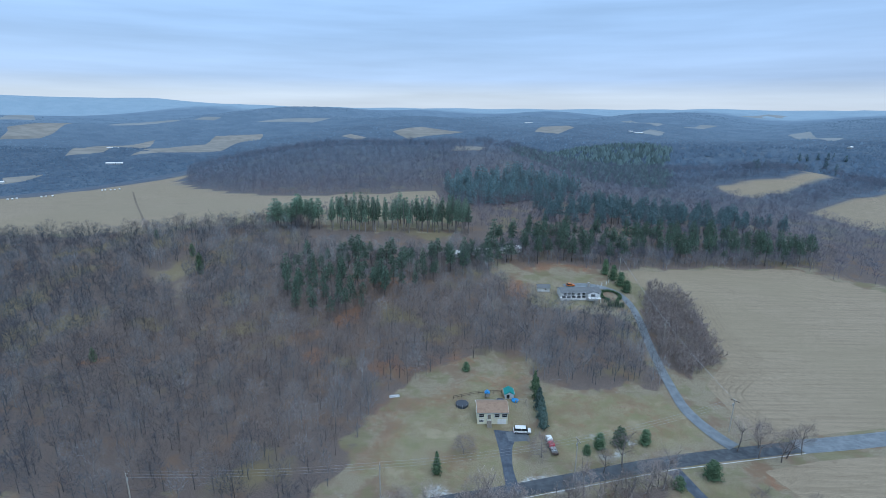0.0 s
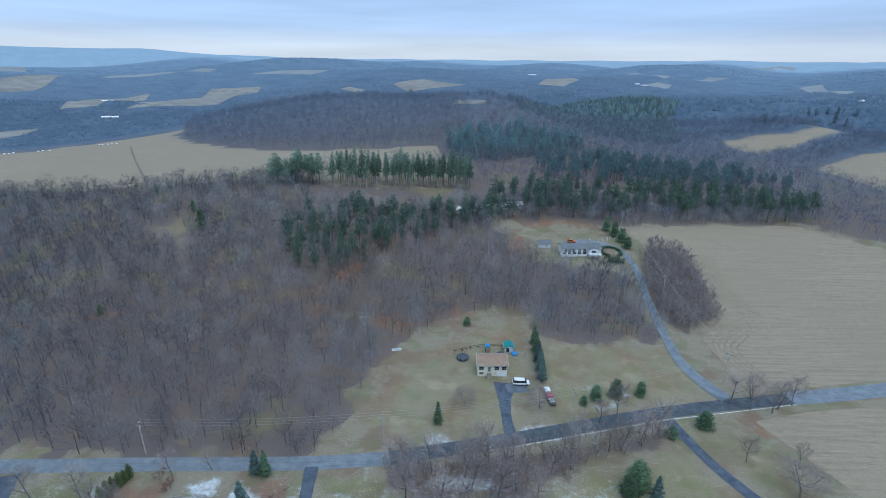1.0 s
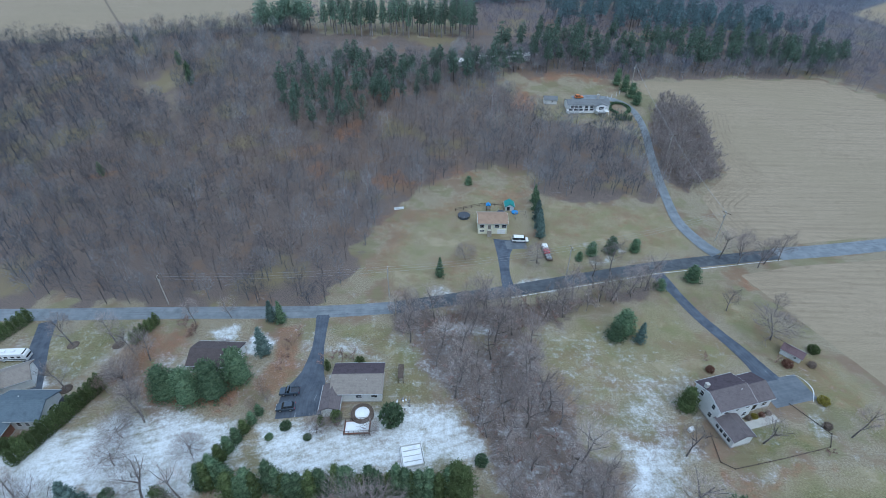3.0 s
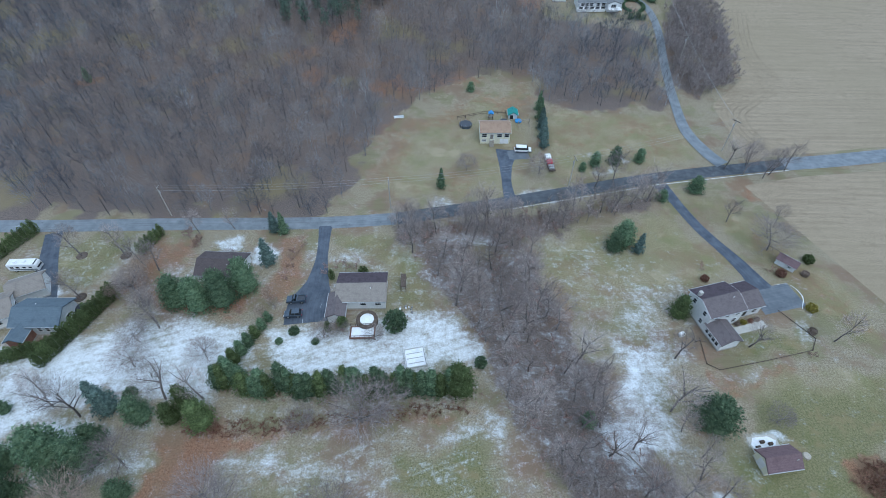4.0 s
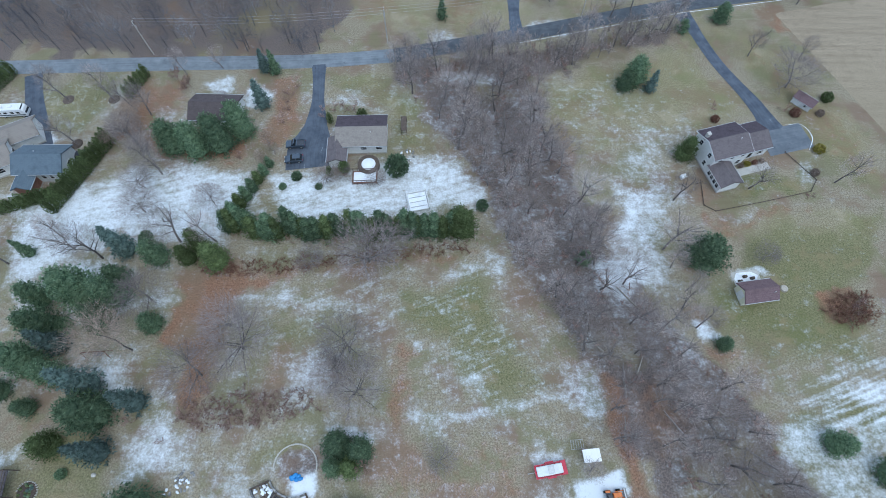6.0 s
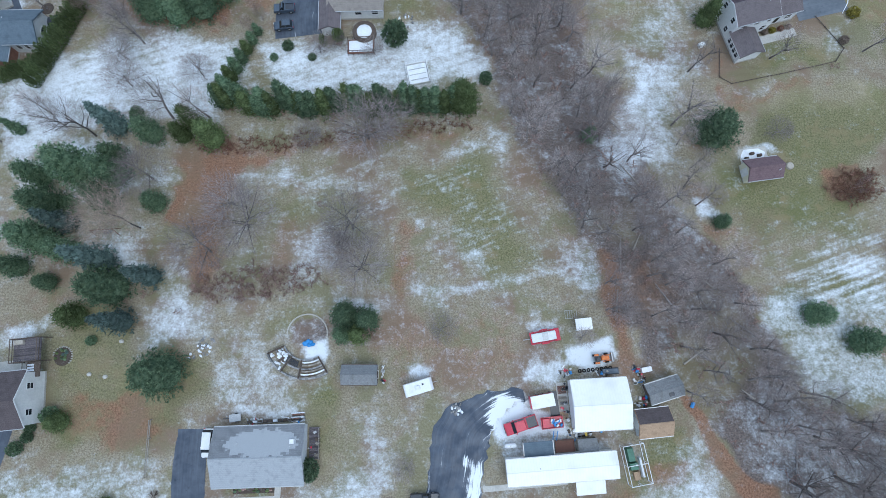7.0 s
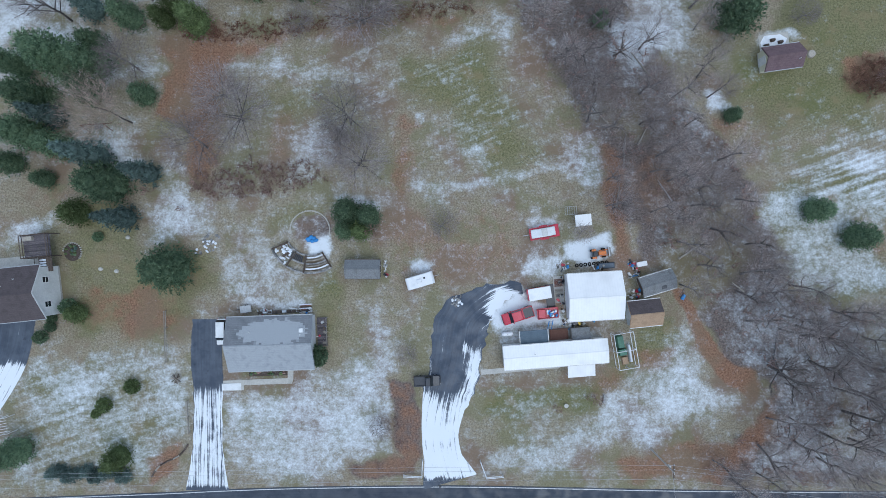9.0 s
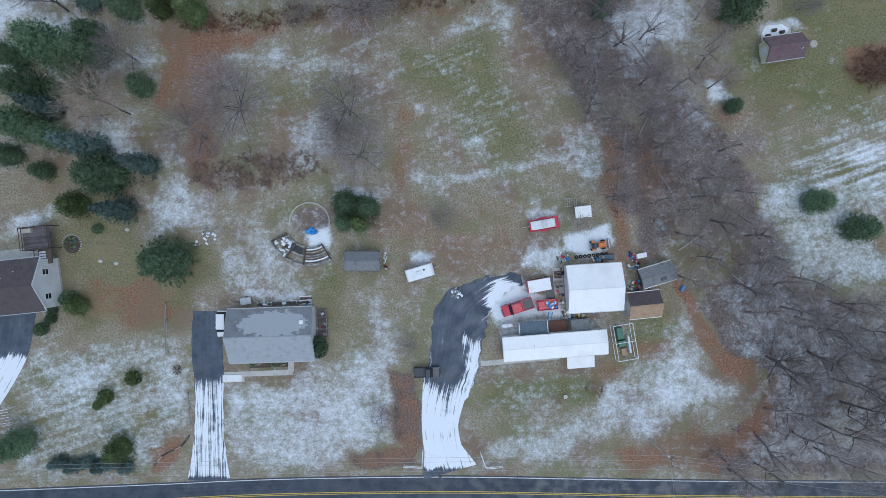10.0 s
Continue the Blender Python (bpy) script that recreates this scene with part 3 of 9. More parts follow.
def vnoise(x, y):
    """Smooth uneven values between -0.5 and 0.5, about one swell a unit."""
    i, j = np.floor(x).astype(int), np.floor(y).astype(int)
    u, v = x - i, y - j
    u, v = u * u * (3 - 2 * u), v * v * (3 - 2 * v)
    a, b, c, d = (NOISE[(i + p) % 128, (j + q) % 128] for p, q in ((0, 0), (1, 0), (0, 1), (1, 1)))
    return (a * (1 - u) + b * u) * (1 - v) + (c * (1 - u) + d * u) * v


def ragged(x, y, amount, size):
    """The same places pushed about unevenly, to fray an edge."""
    wx = amount * (vnoise(x / size, y / size) + 0.5 * vnoise(x * 2.3 / size + 9, y * 2.3 / size) + 0.3 * vnoise(x * 5.1 / size, y * 5.1 / size + 4))
    wy = amount * (vnoise(x / size + 31, y / size + 17) + 0.5 * vnoise(x * 2.3 / size + 5, y * 2.3 / size + 40) + 0.3 * vnoise(x * 5.1 / size + 60, y * 5.1 / size))
    return x + wx, y + wy


def blobs(x, y, rows, spread=1.15):
    """Soft ovals: centre, half lengths, turn, strength; the strongest counts."""
    out = np.zeros(x.shape)
    wx, wy = ragged(x, y, 7.0, 6.0)
    for cx, cy, rx, ry, turn, power in rows:
        out = np.maximum(out, power * np.minimum(1.0, 1.25 * bump(wx, wy, cx, cy, spread * rx, spread * ry, turn)))
    return out


# ---- the plan of the land ----
CREEK_WOOD = [(-13, 90), (-5, 76), (2, 66), (8, 55), (11, 46), (13, 38), (20, 27), (27, 16), (29, 5), (37, -3), (46, -13), (49, -20), (57, -27), (55, -32), (44, -39), (44, -42), (110, -42), (110, -10), (84, -8.5), (76, -11.5), (69, -11.5), (62, -9.5), (56.5, -1.4), (52.5, 9), (49.5, 16), (42, 26), (33.5, 36), (31, 47), (26, 57), (22, 71), (21, 85), (52, 97), (57, 103), (18, 93)]
HILL_WOOD = [(-420, 87), (-30, 92.5), (-21, 112), (-15, 142), (8, 162), (29, 163), (30, 146), (48, 144), (74, 145), (79, 185), (72, 199), (40, 205), (30, 225), (20, 262), (-30, 275), (-100, 290), (-170, 278), (-270, 275), (-420, 300)]
RIDGE_WOOD = [(40, 232), (90, 243), (200, 262), (225, 232), (330, 240), (330, 330), (300, 330), (310, 420), (300, 470), (350, 520), (300, 620), (100, 640), (0, 480), (5, 380), (12, 285), (20, 262)]
FIELD_EAST = [(88, 147), (104, 163), (113, 212), (92, 228), (93, 239), (140, 250), (192, 258), (217, 228), (420, 260), (420, 165), (127, 124), (88, 118)]
FIELD_SOUTH_EAST = [(82, 106), (99, 110), (420, 150), (420, 20), (110, 40), (98, 64)]
FIELD_WEST = [(-420, 290), (-258, 281), (-170, 280), (-102, 312), (0, 372), (-6, 428), (-81, 413), (-125, 402), (-178, 418), (-215, 440), (-252, 472), (-262, 517), (-280, 512), (-300, 485), (-318, 440), (-330, 400), (-420, 370)]
FIELD_NORTH_EAST = [(272, 504), (313, 515), (373, 530), (581, 734), (414, 529), (361, 493), (328, 475), (287, 458), (271, 477)]
FIELD_FAR_EAST = [(303, 406), (295, 354), (316, 340), (420, 330), (560, 470), (470, 520), (409, 456), (363, 441)]
CLEARING = [(-146, 220), (-141, 231), (-127, 240), (-119, 235), (-123, 226), (-110, 208), (-112, 200), (-119, 203), (-128, 219), (-136, 217)]
PINE_STRIP = [(-78, 260), (-76, 279), (-30, 281), (14, 286), (34, 278), (30, 257), (-10, 254), (-45, 256)]
LAWN_NORTH = [(-21, 104), (-24, 114), (-15, 142), (8, 161), (29, 163), (29, 145), (74, 144), (76, 122), (40, 106), (0, 99)]
FIELD_STRIP = [(84, 150), (80, 165), (86, 196), (90, 214), (99, 221), (110, 214), (104, 176), (101, 160)]
LOT_HILL = [(33, 236), (60, 246), (92, 238), (90, 214), (79, 190), (72, 199), (42, 206)]

# where snow, fallen leaves and green grass lie: spots (centre, half lengths, turn, strength) and plots (strength, soft edge, outline)
SPOTS, PLOTS = collections.defaultdict(list), collections.defaultdict(list)


def spots(cover, *rows):
    SPOTS[cover].extend(rows)


def plot(cover, power, soft, *outline):
    PLOTS[cover].append((outline, power, soft))


spots("snow", (24, 101, 7, 2, 12, 0.7), (-5, 96, 9, 2, 8, 0.6))    # far centre
spots("snow", (44, 112, 3, 2, 0, 0.9), (52, 117, 2, 2, 0, 0.8))    # far east
spots("leaf", (-20, 128, 5, 8, 0, 0.4), (0, 160, 14, 5, 10, 0.6), (20, 148, 12, 8, 0, 0.5))    # far centre
spots("leaf", (34, 218, 5, 10, 0, 0.9), (60, 243, 20, 3, 5, 0.8), (83, 103, 2, 8, 35, 0.7), (50, 130, 20, 8, 0, 0.4))    # far east
spots("leaf", (-55, 176, 7, 5, 0, 0.6), (-45, 162, 7, 5, 0, 0.75), (-17, 158, 7, 5, 0, 0.75), (-26, 224, 14, 5, 0, 0.9), (-122, 158, 5, 4, 0, 1.1), (-39, 193, 6, 7, 0, 0.9))    # hillside
spots("green", (68, 98, 12, 8, 0, 0.5), (44, 108, 14, 6, 10, 0.5), (50, 128, 22, 12, 0, 0.4), (64, 231, 18, 6, 10, 1.0), (45, 209, 12, 7, 0, 1.0))    # far east
spots("green", (0, 118, 20, 14, 0, 0.3), (-8, 130, 8, 16, 0, 0.5))    # far centre
plot("wood", 1.1, 0.8, (-27, 3.4), (-25.5, 5), (-23, 5.2), (-21.2, 3.8), (-20.8, 1.8), (-22.5, 0.6), (-26.4, 1))
plot("mown", 0.75, 3, (58, 18), (63, 8), (72, 6), (112, 8), (112, 28), (80, 26))
plot("mown", 0.3, 3, (-38, 34), (-36, 24), (-20, 18), (8, 11), (26, 12), (12, 37))
plot("mown", 0.35, 3, (-89, 52), (-66, 60), (9, 62), (9, 48), (-34, 46), (-64, 44))
plot("mown", 0.3, 3, (-80, -20), (-46, -20), (-46, -42), (-84, -42))
plot("bare", 1.0, 1, (-9.6, -24.0), (-5.4, -23.4), (-4.9, -37.7), (-9.0, -37.7))
plot("bare", 0.7, 1, (-18.3, -39.4), (-5.4, -38.0), (-5.4, -40.6), (-17.3, -41.2))
# olive and ochre grass free of frost between the houses
plot("bare", 0.38, 2, (-68.9, 6.8), (-55.2, 6.3), (-52.9, 0.3), (-43.8, -0.7), (-38.6, -8.2), (-43.5, -10.7), (-46.3, -14.1), (-50.2, -17.0), (-61.2, -16.6), (-69.1, -17.6), (-65.6, -8.2), (-68.5, -0.3))
plot("bare", 0.3, 2, (-81.9, 10.9), (-66.6, 11.4), (-56.9, 10.4), (-54.2, 6.3), (-68.9, 6.8), (-76.5, 5.8))
plot("bare", 0.3, 1.5, (-23.4, -8.9), (-17.6, -7.1), (-16.6, -15.1), (-20.1, -21.2), (-23.2, -20.4))
plot("green", 0.75, 2, (-68.9, 6.8), (-55.2, 6.3), (-52.9, 0.3), (-43.8, -0.7), (-38.6, -8.2), (-43.5, -10.7), (-46.3, -14.1), (-50.2, -17.0), (-61.2, -16.6), (-69.1, -17.6), (-65.6, -8.2), (-68.5, -0.3))
plot("green", 0.7, 2, (-23.4, -8.9), (-17.6, -7.1), (-16.6, -15.1), (-20.1, -21.2), (-23.2, -20.4))
plot("leaf", 0.4, 2, (-81.9, 10.9), (-66.6, 11.4), (-56.9, 10.4), (-54.2, 6.3), (-68.9, 6.8), (-76.5, 5.8))
plot("wood", 0.55, 2, (-60.0, -10.7), (-53.5, -9.2), (-54.2, -16.1), (-60.2, -16.1))
plot("wood", 0.45, 2, (-64.5, -0.3), (-61.0, 0.3), (-54.6, -7.2), (-57.5, -9.2), (-62.3, -4.7))
# front lawns by the south road
plot("green", 0.75, 2.5, (-79.9, -44.0), (-77.8, -22.5), (-61.5, -17.5), (-46.4, -24.5), (-46.6, -37.8), (-55.9, -43.4))
plot("snow", 0.58, 2, (-79.9, -44.0), (-77.8, -22.5), (-68.6, -19.0), (-61.5, -17.5), (-54.4, -20.0), (-46.4, -24.5), (-45.0, -34.7), (-46.6, -37.8), (-51.8, -41.4), (-55.9, -43.4))
plot("snow", 0.8, 2.5, (-73.8, -23.0), (-61.5, -19.3), (-56.0, -22.5), (-59.7, -30.7), (-70.9, -31.7))
plot("snow", 0.75, 2, (-53.9, -18.5), (-46.9, -22.5), (-46.0, -30.6), (-52.6, -33.7), (-55.6, -28.6))
plot("snow", 0.7, 1.6, (-38.9, -27.6), (-31.3, -26.5), (-23.2, -23.5), (-15.1, -18.9), (-9.1, -18.4), (-7.1, -22.4), (-8.6, -27.5), (-9.2, -38.7), (-18.3, -39.2), (-19.3, -42.3), (-39.1, -42.4))
plot("snow", 0.86, 2, (-28.3, -32.1), (-19.2, -28.5), (-10.1, -27.5), (-9.1, -36.1), (-27.4, -38.2))
plot("snow", 0.95, 1.2, (-38.6, -27.6), (-34.3, -28.1), (-34.9, -31.6), (-38.6, -33.2))
plot("snow", 0.6, 1.5, (-15.1, -12.9), (-10.1, -8.4), (-9.9, -14.4), (-6.1, -17.4), (-10.1, -22.4), (-14.1, -18.4))
plot("snow", 0.66, 2, (6.0, -38.7), (11.0, -33.0), (21.0, -30.5), (31.9, -23.4), (37.9, -18.4), (40.8, -12.8), (43.3, -18.3), (46.9, -23.4), (53.4, -28.4), (50.0, -32.2), (39.1, -35.0), (29.1, -37.6), (21.1, -40.1), (7.0, -41.2))
plot("snow", 0.9, 1.8, (33.9, -23.9), (40.9, -20.4), (44.9, -22.4), (51.9, -27.9), (45.0, -32.3), (35.0, -33.0))
plot("snow", 0.65, 1.6, (19.5, -31.5), (27.0, -30.0), (29.1, -35.5), (21.1, -38.6))
plot("snow", 0.35, 2, (-80.3, -42.0), (-46.7, -42.4), (-9.2, -41.6), (29.1, -40.1), (71.1, -41.5), (71.2, -43.5), (-9.2, -43.3), (-80.4, -44.7))
# the yard round the barn
plot("snow", 1.5, 0.8, (7.4, -12.9), (9.9, -10.6), (13.4, -7.9), (15.1, -10.4), (20.9, -12.6), (20.9, -14.4), (7.9, -15.6))
plot("snow", 0.85, 1, (7.9, -15.4), (20.9, -14.4), (27.1, -15.9), (27.9, -17.6), (19.9, -16.6), (8.9, -18.4))
plot("snow", 1.6, 0.8, (21.3, 0.4), (28.7, 2.0), (29.4, -2.2), (24.8, -3.4), (20.8, -2.1))
plot("snow", 0.95, 1, (13.9, -2.6), (20.8, -1.6), (20.8, -5.4), (13.4, -6.6))
plot("snow", 0.75, 1, (13.3, 4.8), (19.3, 5.2), (19.6, 2.1), (13.8, 2.4))
plot("snow", 1.2, 0.8, (-6.0, -3.0), (-2.6, -3.4), (-3.1, -5.4), (-6.3, -5.0))
plot("snow", 0.55, 1.5, (-8.2, -1.6), (-2.1, -2.4), (-2.1, -8.4), (-7.9, -8.4))
# behind the bungalow and round the terrace
plot("snow", 0.62, 2, (-40.0, -1.4), (-31.0, 1.4), (-26.1, -5.4), (-23.1, -8.4), (-24.6, -11.6), (-39.2, -12.9), (-42.2, -8.4))
plot("snow", 0.9, 1, (-36.1, -9.9), (-25.1, -9.4), (-24.6, -11.2), (-36.2, -12.2))
plot("snow", 1.6, 0.6, (-25.3, 0.4), (-21.5, 1.4), (-20.5, -2.4), (-24.5, -2.4))
plot("snow", 0.85, 2, (-53.5, 7.1), (-48.9, 10.4), (-45.9, 8.6), (-41.7, 8.1), (-44.0, 2.6), (-47.0, 0.4), (-50.1, 0.4), (-52.8, 2.6))
plot("snow", 0.75, 1.5, (-50.8, 13.4), (-45.9, 12.6), (-44.9, 10.4), (-49.9, 9.6))
plot("snow", 0.45, 2, (-43.0, 3.6), (-34.9, 6.4), (-29.0, 4.6), (-31.0, 0.4), (-37.0, -0.6))
plot("snow", 0.9, 1.5, (-79.2, 4.5), (-71.5, 6.7), (-69.9, 3.7), (-73.2, 0.5), (-79.3, -0.3))
plot("snow", 0.8, 2, (-67.7, 21.5), (-58.8, 18.5), (-52.6, 16.6), (-53.9, 11.6), (-58.9, 11.6), (-63.8, 15.4))
plot("snow", 1.05, 2.5, (-78.5, 31.9), (-72.3, 38.2), (-64.3, 40.4), (-60.4, 37.2), (-58.5, 32.3), (-52.3, 31.3), (-52.4, 28.2), (-59.6, 29.2), (-66.6, 25.5), (-72.5, 29.2))
# the long meadow
plot("snow", 0.7, 2, (-38.6, 31.7), (-31.7, 33.6), (-26.7, 32.2), (-21.8, 31.2), (-14.9, 29.3), (-14.9, 28.1), (-22.8, 28.1), (-31.7, 29.3), (-38.7, 29.3))
plot("snow", 0.38, 2.5, (-34.7, 27.8), (-14.9, 27.8), (-18.9, 21.4), (-26.8, 20.0), (-35.7, 23.4))
plot("snow", 0.75, 2, (-26.9, 18.3), (-20.9, 20.9), (-19.9, 15.5), (-22.9, 10.4), (-29.9, 9.4), (-30.9, 11.6))
plot("snow", 0.95, 1.2, (-20.0, 8.9), (-13.0, 8.6), (-11.8, 6.6), (-19.0, 6.1))
plot("snow", 1.1, 0.8, (-5.9, 24.3), (-4.2, 23.8), (-4.2, 20.9), (-5.5, 21.2))
plot("snow", 0.42, 3, (-1.0, 24.3), (8.8, 26.3), (13.3, 20.4), (8.8, 16.2), (2.9, 15.3), (-2.0, 18.4))
plot("snow", 0.85, 1.2, (2.9, 18.2), (7.1, 18.2), (6.1, 14.9), (3.1, 14.9))
plot("snow", 0.75, 1, (-9.0, 10.0), (3.9, 11.1), (16.8, 14.5), (26.6, 17.4), (27.0, 15.2), (20.7, 12.9), (12.8, 11.5), (3.9, 9.5), (-5.0, 8.4))
plot("snow", 0.85, 1.8, (20.7, 17.2), (26.4, 17.8), (27.3, 11.5), (23.7, 10.3), (21.7, 13.3))
plot("snow", 0.75, 1.2, (-5.0, 9.4), (-0.1, 9.4), (-0.1, 7.1), (-4.5, 7.1))
plot("snow", 0.65, 1.6, (-1.0, 36.8), (9.8, 37.8), (11.4, 33.6), (7.8, 32.5), (-0.1, 35.1))
plot("snow", 0.85, 1.5, (7.0, 40.9), (10.7, 40.9), (11.4, 35.0), (8.0, 34.1))
plot("snow", 0.35, 3, (-22.9, 17.5), (-9.0, 26.3), (-7.0, 11.5), (-19.0, 8.6))
# the creek and the east lawns
plot("snow", 1.05, 1.8, (29.4, 37.9), (34.2, 40.3), (39.1, 40.3), (38.5, 32.0), (33.4, 30.1), (29.4, 32.0))
plot("snow", 1.2, 1, (45.4, 27.1), (48.6, 26.1), (50.7, 23.7), (46.7, 22.6))
plot("snow", 0.65, 1.5, (37.4, 22.1), (45.2, 23.0), (49.3, 16.4), (44.3, 16.2), (40.4, 19.6))
plot("snow", 0.72, 2, (53.3, 9.0), (65.0, 12.5), (76.6, 11.9), (77.0, -7.9), (62.5, -10.4), (59.4, -5.9), (54.4, 2.0))
plot("green", 0.8, 2, (53.3, 9.0), (65.0, 14.5), (76.6, 13.9), (77.0, -7.9), (62.5, -10.4), (59.4, -5.9), (54.4, 2.0))
plot("snow", 0.5, 3, (52.4, 6.3), (59.2, 11.2), (60.1, 15.4), (66.8, 21.0), (76.3, 23.0), (77.0, -6.4), (67.5, -10.5), (61.5, -9.5), (57.5, -3.6), (53.4, 1.4))
plot("snow", 0.95, 2.5, (66.9, 17.1), (76.4, 19.1), (76.6, 11.4), (70.0, 10.2), (64.0, 14.2))
plot("snow", 0.75, 2.5, (54.4, 5.3), (62.3, 1.4), (64.5, -8.3), (58.5, -5.6))
plot("snow", 0.95, 0.8, (54.0, 36.6), (59.7, 37.6), (62.4, 35.0), (54.8, 34.7))
plot("snow", 0.45, 2, (63.7, 31.7), (69.5, 32.9), (68.6, 28.8), (64.7, 29.8))
# north of the meadow
plot("snow", 1.0, 2, (-89.6, 50.9), (-72.0, 57.8), (-65.7, 60.0), (-40.6, 60.9), (-38.3, 51.5), (-39.6, 47.4), (-43.5, 41.6), (-52.1, 41.5), (-64.2, 44.7), (-66.0, 41.4), (-75.4, 36.6), (-79.3, 32.4))
plot("snow", 0.95, 1.6, (-37.3, 58.9), (-22.5, 59.6), (-10.5, 61.5), (-2.0, 65.0), (1.5, 63.0), (8.6, 52.0), (7.4, 49.8), (0.5, 48.9), (-14.0, 46.9), (-32.6, 44.9))
plot("snow", 0.72, 2, (-36.3, 58.1), (-19.9, 59.9), (-10.1, 57.1), (8.6, 51.6), (9.6, 48.7), (-0.5, 47.7), (-33.6, 45.7))
plot("snow", 1.05, 1.5, (-36.1, 58.1), (-27.0, 59.2), (-21.2, 56.4), (-21.5, 53.6), (-33.8, 51.5))
plot("snow", 0.9, 1.2, (-17.5, 59.9), (-10.5, 63.0), (-5.5, 61.5), (-5.9, 57.2), (-15.9, 56.4))
plot("snow", 0.74, 2, (33.3, 56.8), (46.5, 56.7), (44.5, 50.0), (42.5, 40.2), (39.9, 30.5), (32.8, 31.1), (31.0, 39.1), (33.4, 46.7))
plot("snow", 1.05, 1.5, (34.4, 54.7), (40.7, 52.1), (37.2, 42.1), (33.9, 41.9))
plot("snow", 0.48, 3, (41.2, 75.9), (56.8, 71.0), (49.1, 57.6), (36.1, 51.8), (33.6, 63.3))
plot("snow", 0.55, 2, (41.5, 60.4), (50.5, 56.2), (48.0, 49.5), (39.8, 48.2))
plot("snow", 0.7, 1.2, (-0.9, 87.6), (13.0, 85.9), (14.1, 82.5), (0.5, 83.2))
plot("snow", 0.55, 1.5, (-26.2, 78.9), (-17.0, 80.1), (-12.5, 74.1), (-25.7, 75.4))
plot("snow", 0.65, 1.5, (71.7, 60.6), (79.6, 64.8), (78.3, 59.2), (72.3, 56.4))
plot("snow", 0.45, 1.5, (54.3, 48.3), (73.1, 52.8), (73.7, 51.5), (55.9, 46.3))
plot("snow", 0.9, 1, (-56.1, 84.2), (-48.0, 86.2), (-47.7, 81.3), (-53.1, 79.4))
plot("snow", 0.95, 1, (-44.6, 84.7), (-43.8, 85.7), (-38.4, 79.6), (-41.4, 75.3), (-45.6, 76.5))
plot("snow", 0.5, 1.5, (-66.4, 75.4), (-58.8, 80.5), (-57.6, 74.6), (-63.9, 72.1))
plot("snow", 1.1, 1, (-90.5, 68.6), (-86.3, 70.2), (-84.3, 66.7), (-88.3, 65.4))
# fallen leaves
plot("leaf", 1.3, 2, (-49.5, 35.0), (-40.6, 36.2), (-30.7, 35.2), (-38.6, 32.1), (-40.6, 29.3), (-44.7, 26.4), (-48.7, 22.3), (-51.9, 23.3), (-50.6, 30.1))
plot("leaf", 1.0, 2, (-50.9, 35.0), (-36.4, 36.0), (-38.2, 29.6), (-39.8, 21.2), (-40.4, 11.9), (-46.5, 11.9), (-48.0, 21.2))
plot("leaf", 0.75, 2, (-63.1, -8.0), (-52.3, -6.0), (-47.8, -15.6), (-57.4, -18.5))
plot("leaf", 0.6, 1.5, (-48.5, 38.0), (6.8, 40.3), (7.0, 38.2), (-6.9, 36.6), (-18.8, 35.5), (-36.6, 34.0), (-47.5, 34.6))
plot("leaf", 0.5, 1.5, (-29.8, 24.4), (-26.2, 23.4), (-25.6, 19.5), (-27.9, 14.5), (-30.9, 13.4), (-31.8, 19.3))
plot("leaf", 0.95, 1.2, (27.1, 17.4), (30.6, 16.4), (31.7, 1.6), (33.0, -5.4), (29.8, -5.6), (29.2, 2.6), (26.7, 9.5))
plot("leaf", 1.8, 1, (39.7, -7.2), (41.9, -7.6), (44.8, -14.3), (48.3, -19.3), (53.9, -23.4), (54.1, -27.6), (49.9, -24.8), (44.3, -18.5), (41.8, -11.3))
plot("leaf", 1.1, 1.6, (30.6, -38.3), (36.1, -36.5), (50.1, -35.3), (57.9, -27.4), (60.1, -30.4), (55.1, -37.5), (46.2, -41.8), (32.1, -41.8))
plot("leaf", 0.5, 2.5, (-13.0, 6.4), (10.9, 8.4), (13.9, -5.4), (-3.1, -6.4), (-9.1, -10.4), (-13.0, -2.4))
plot("leaf", 0.55, 2, (-10.0, 23.2), (-5.0, 24.1), (-5.0, 8.6), (-10.0, 8.4))
plot("leaf", 0.8, 2, (-61.5, -6.4), (-56.2, -7.4), (-55.1, -14.6), (-60.4, -14.6))
plot("leaf", 0.9, 1, (-53.2, -37.8), (-46.6, -35.7), (-47.5, -41.1), (-53.3, -43.1))
plot("leaf", 0.38, 2, (10.3, 34.8), (16.7, 34.8), (26.8, 18.2), (30.8, 8.5), (28.7, 8.3), (20.7, 19.2), (10.8, 30.0))
plot("leaf", 0.5, 2, (29.6, 16.4), (40.4, 16.4), (43.5, 8.5), (33.7, 1.6), (31.1, 8.5))
plot("leaf", 0.9, 0.8, (64.0, 8.3), (67.5, 7.6), (67.5, 4.6), (64.3, 4.8))
plot("leaf", 0.7, 1.5, (70.1, 4.5), (76.8, 3.5), (77.0, -2.4), (70.2, -0.4))
plot("leaf", 1.0, 1.5, (68.5, 31.9), (76.1, 33.8), (76.2, 27.0), (69.6, 27.1))
plot("leaf", 0.6, 2, (46.2, 23.2), (52.1, 23.2), (53.2, 18.3), (47.3, 18.3))
plot("leaf", 0.6, 2, (24.9, -20.4), (29.9, -22.4), (31.0, -27.4), (25.0, -27.4))
plot("leaf", 0.7, 1.2, (31.9, -18.4), (39.9, -18.4), (39.9, -22.4), (32.9, -23.4))
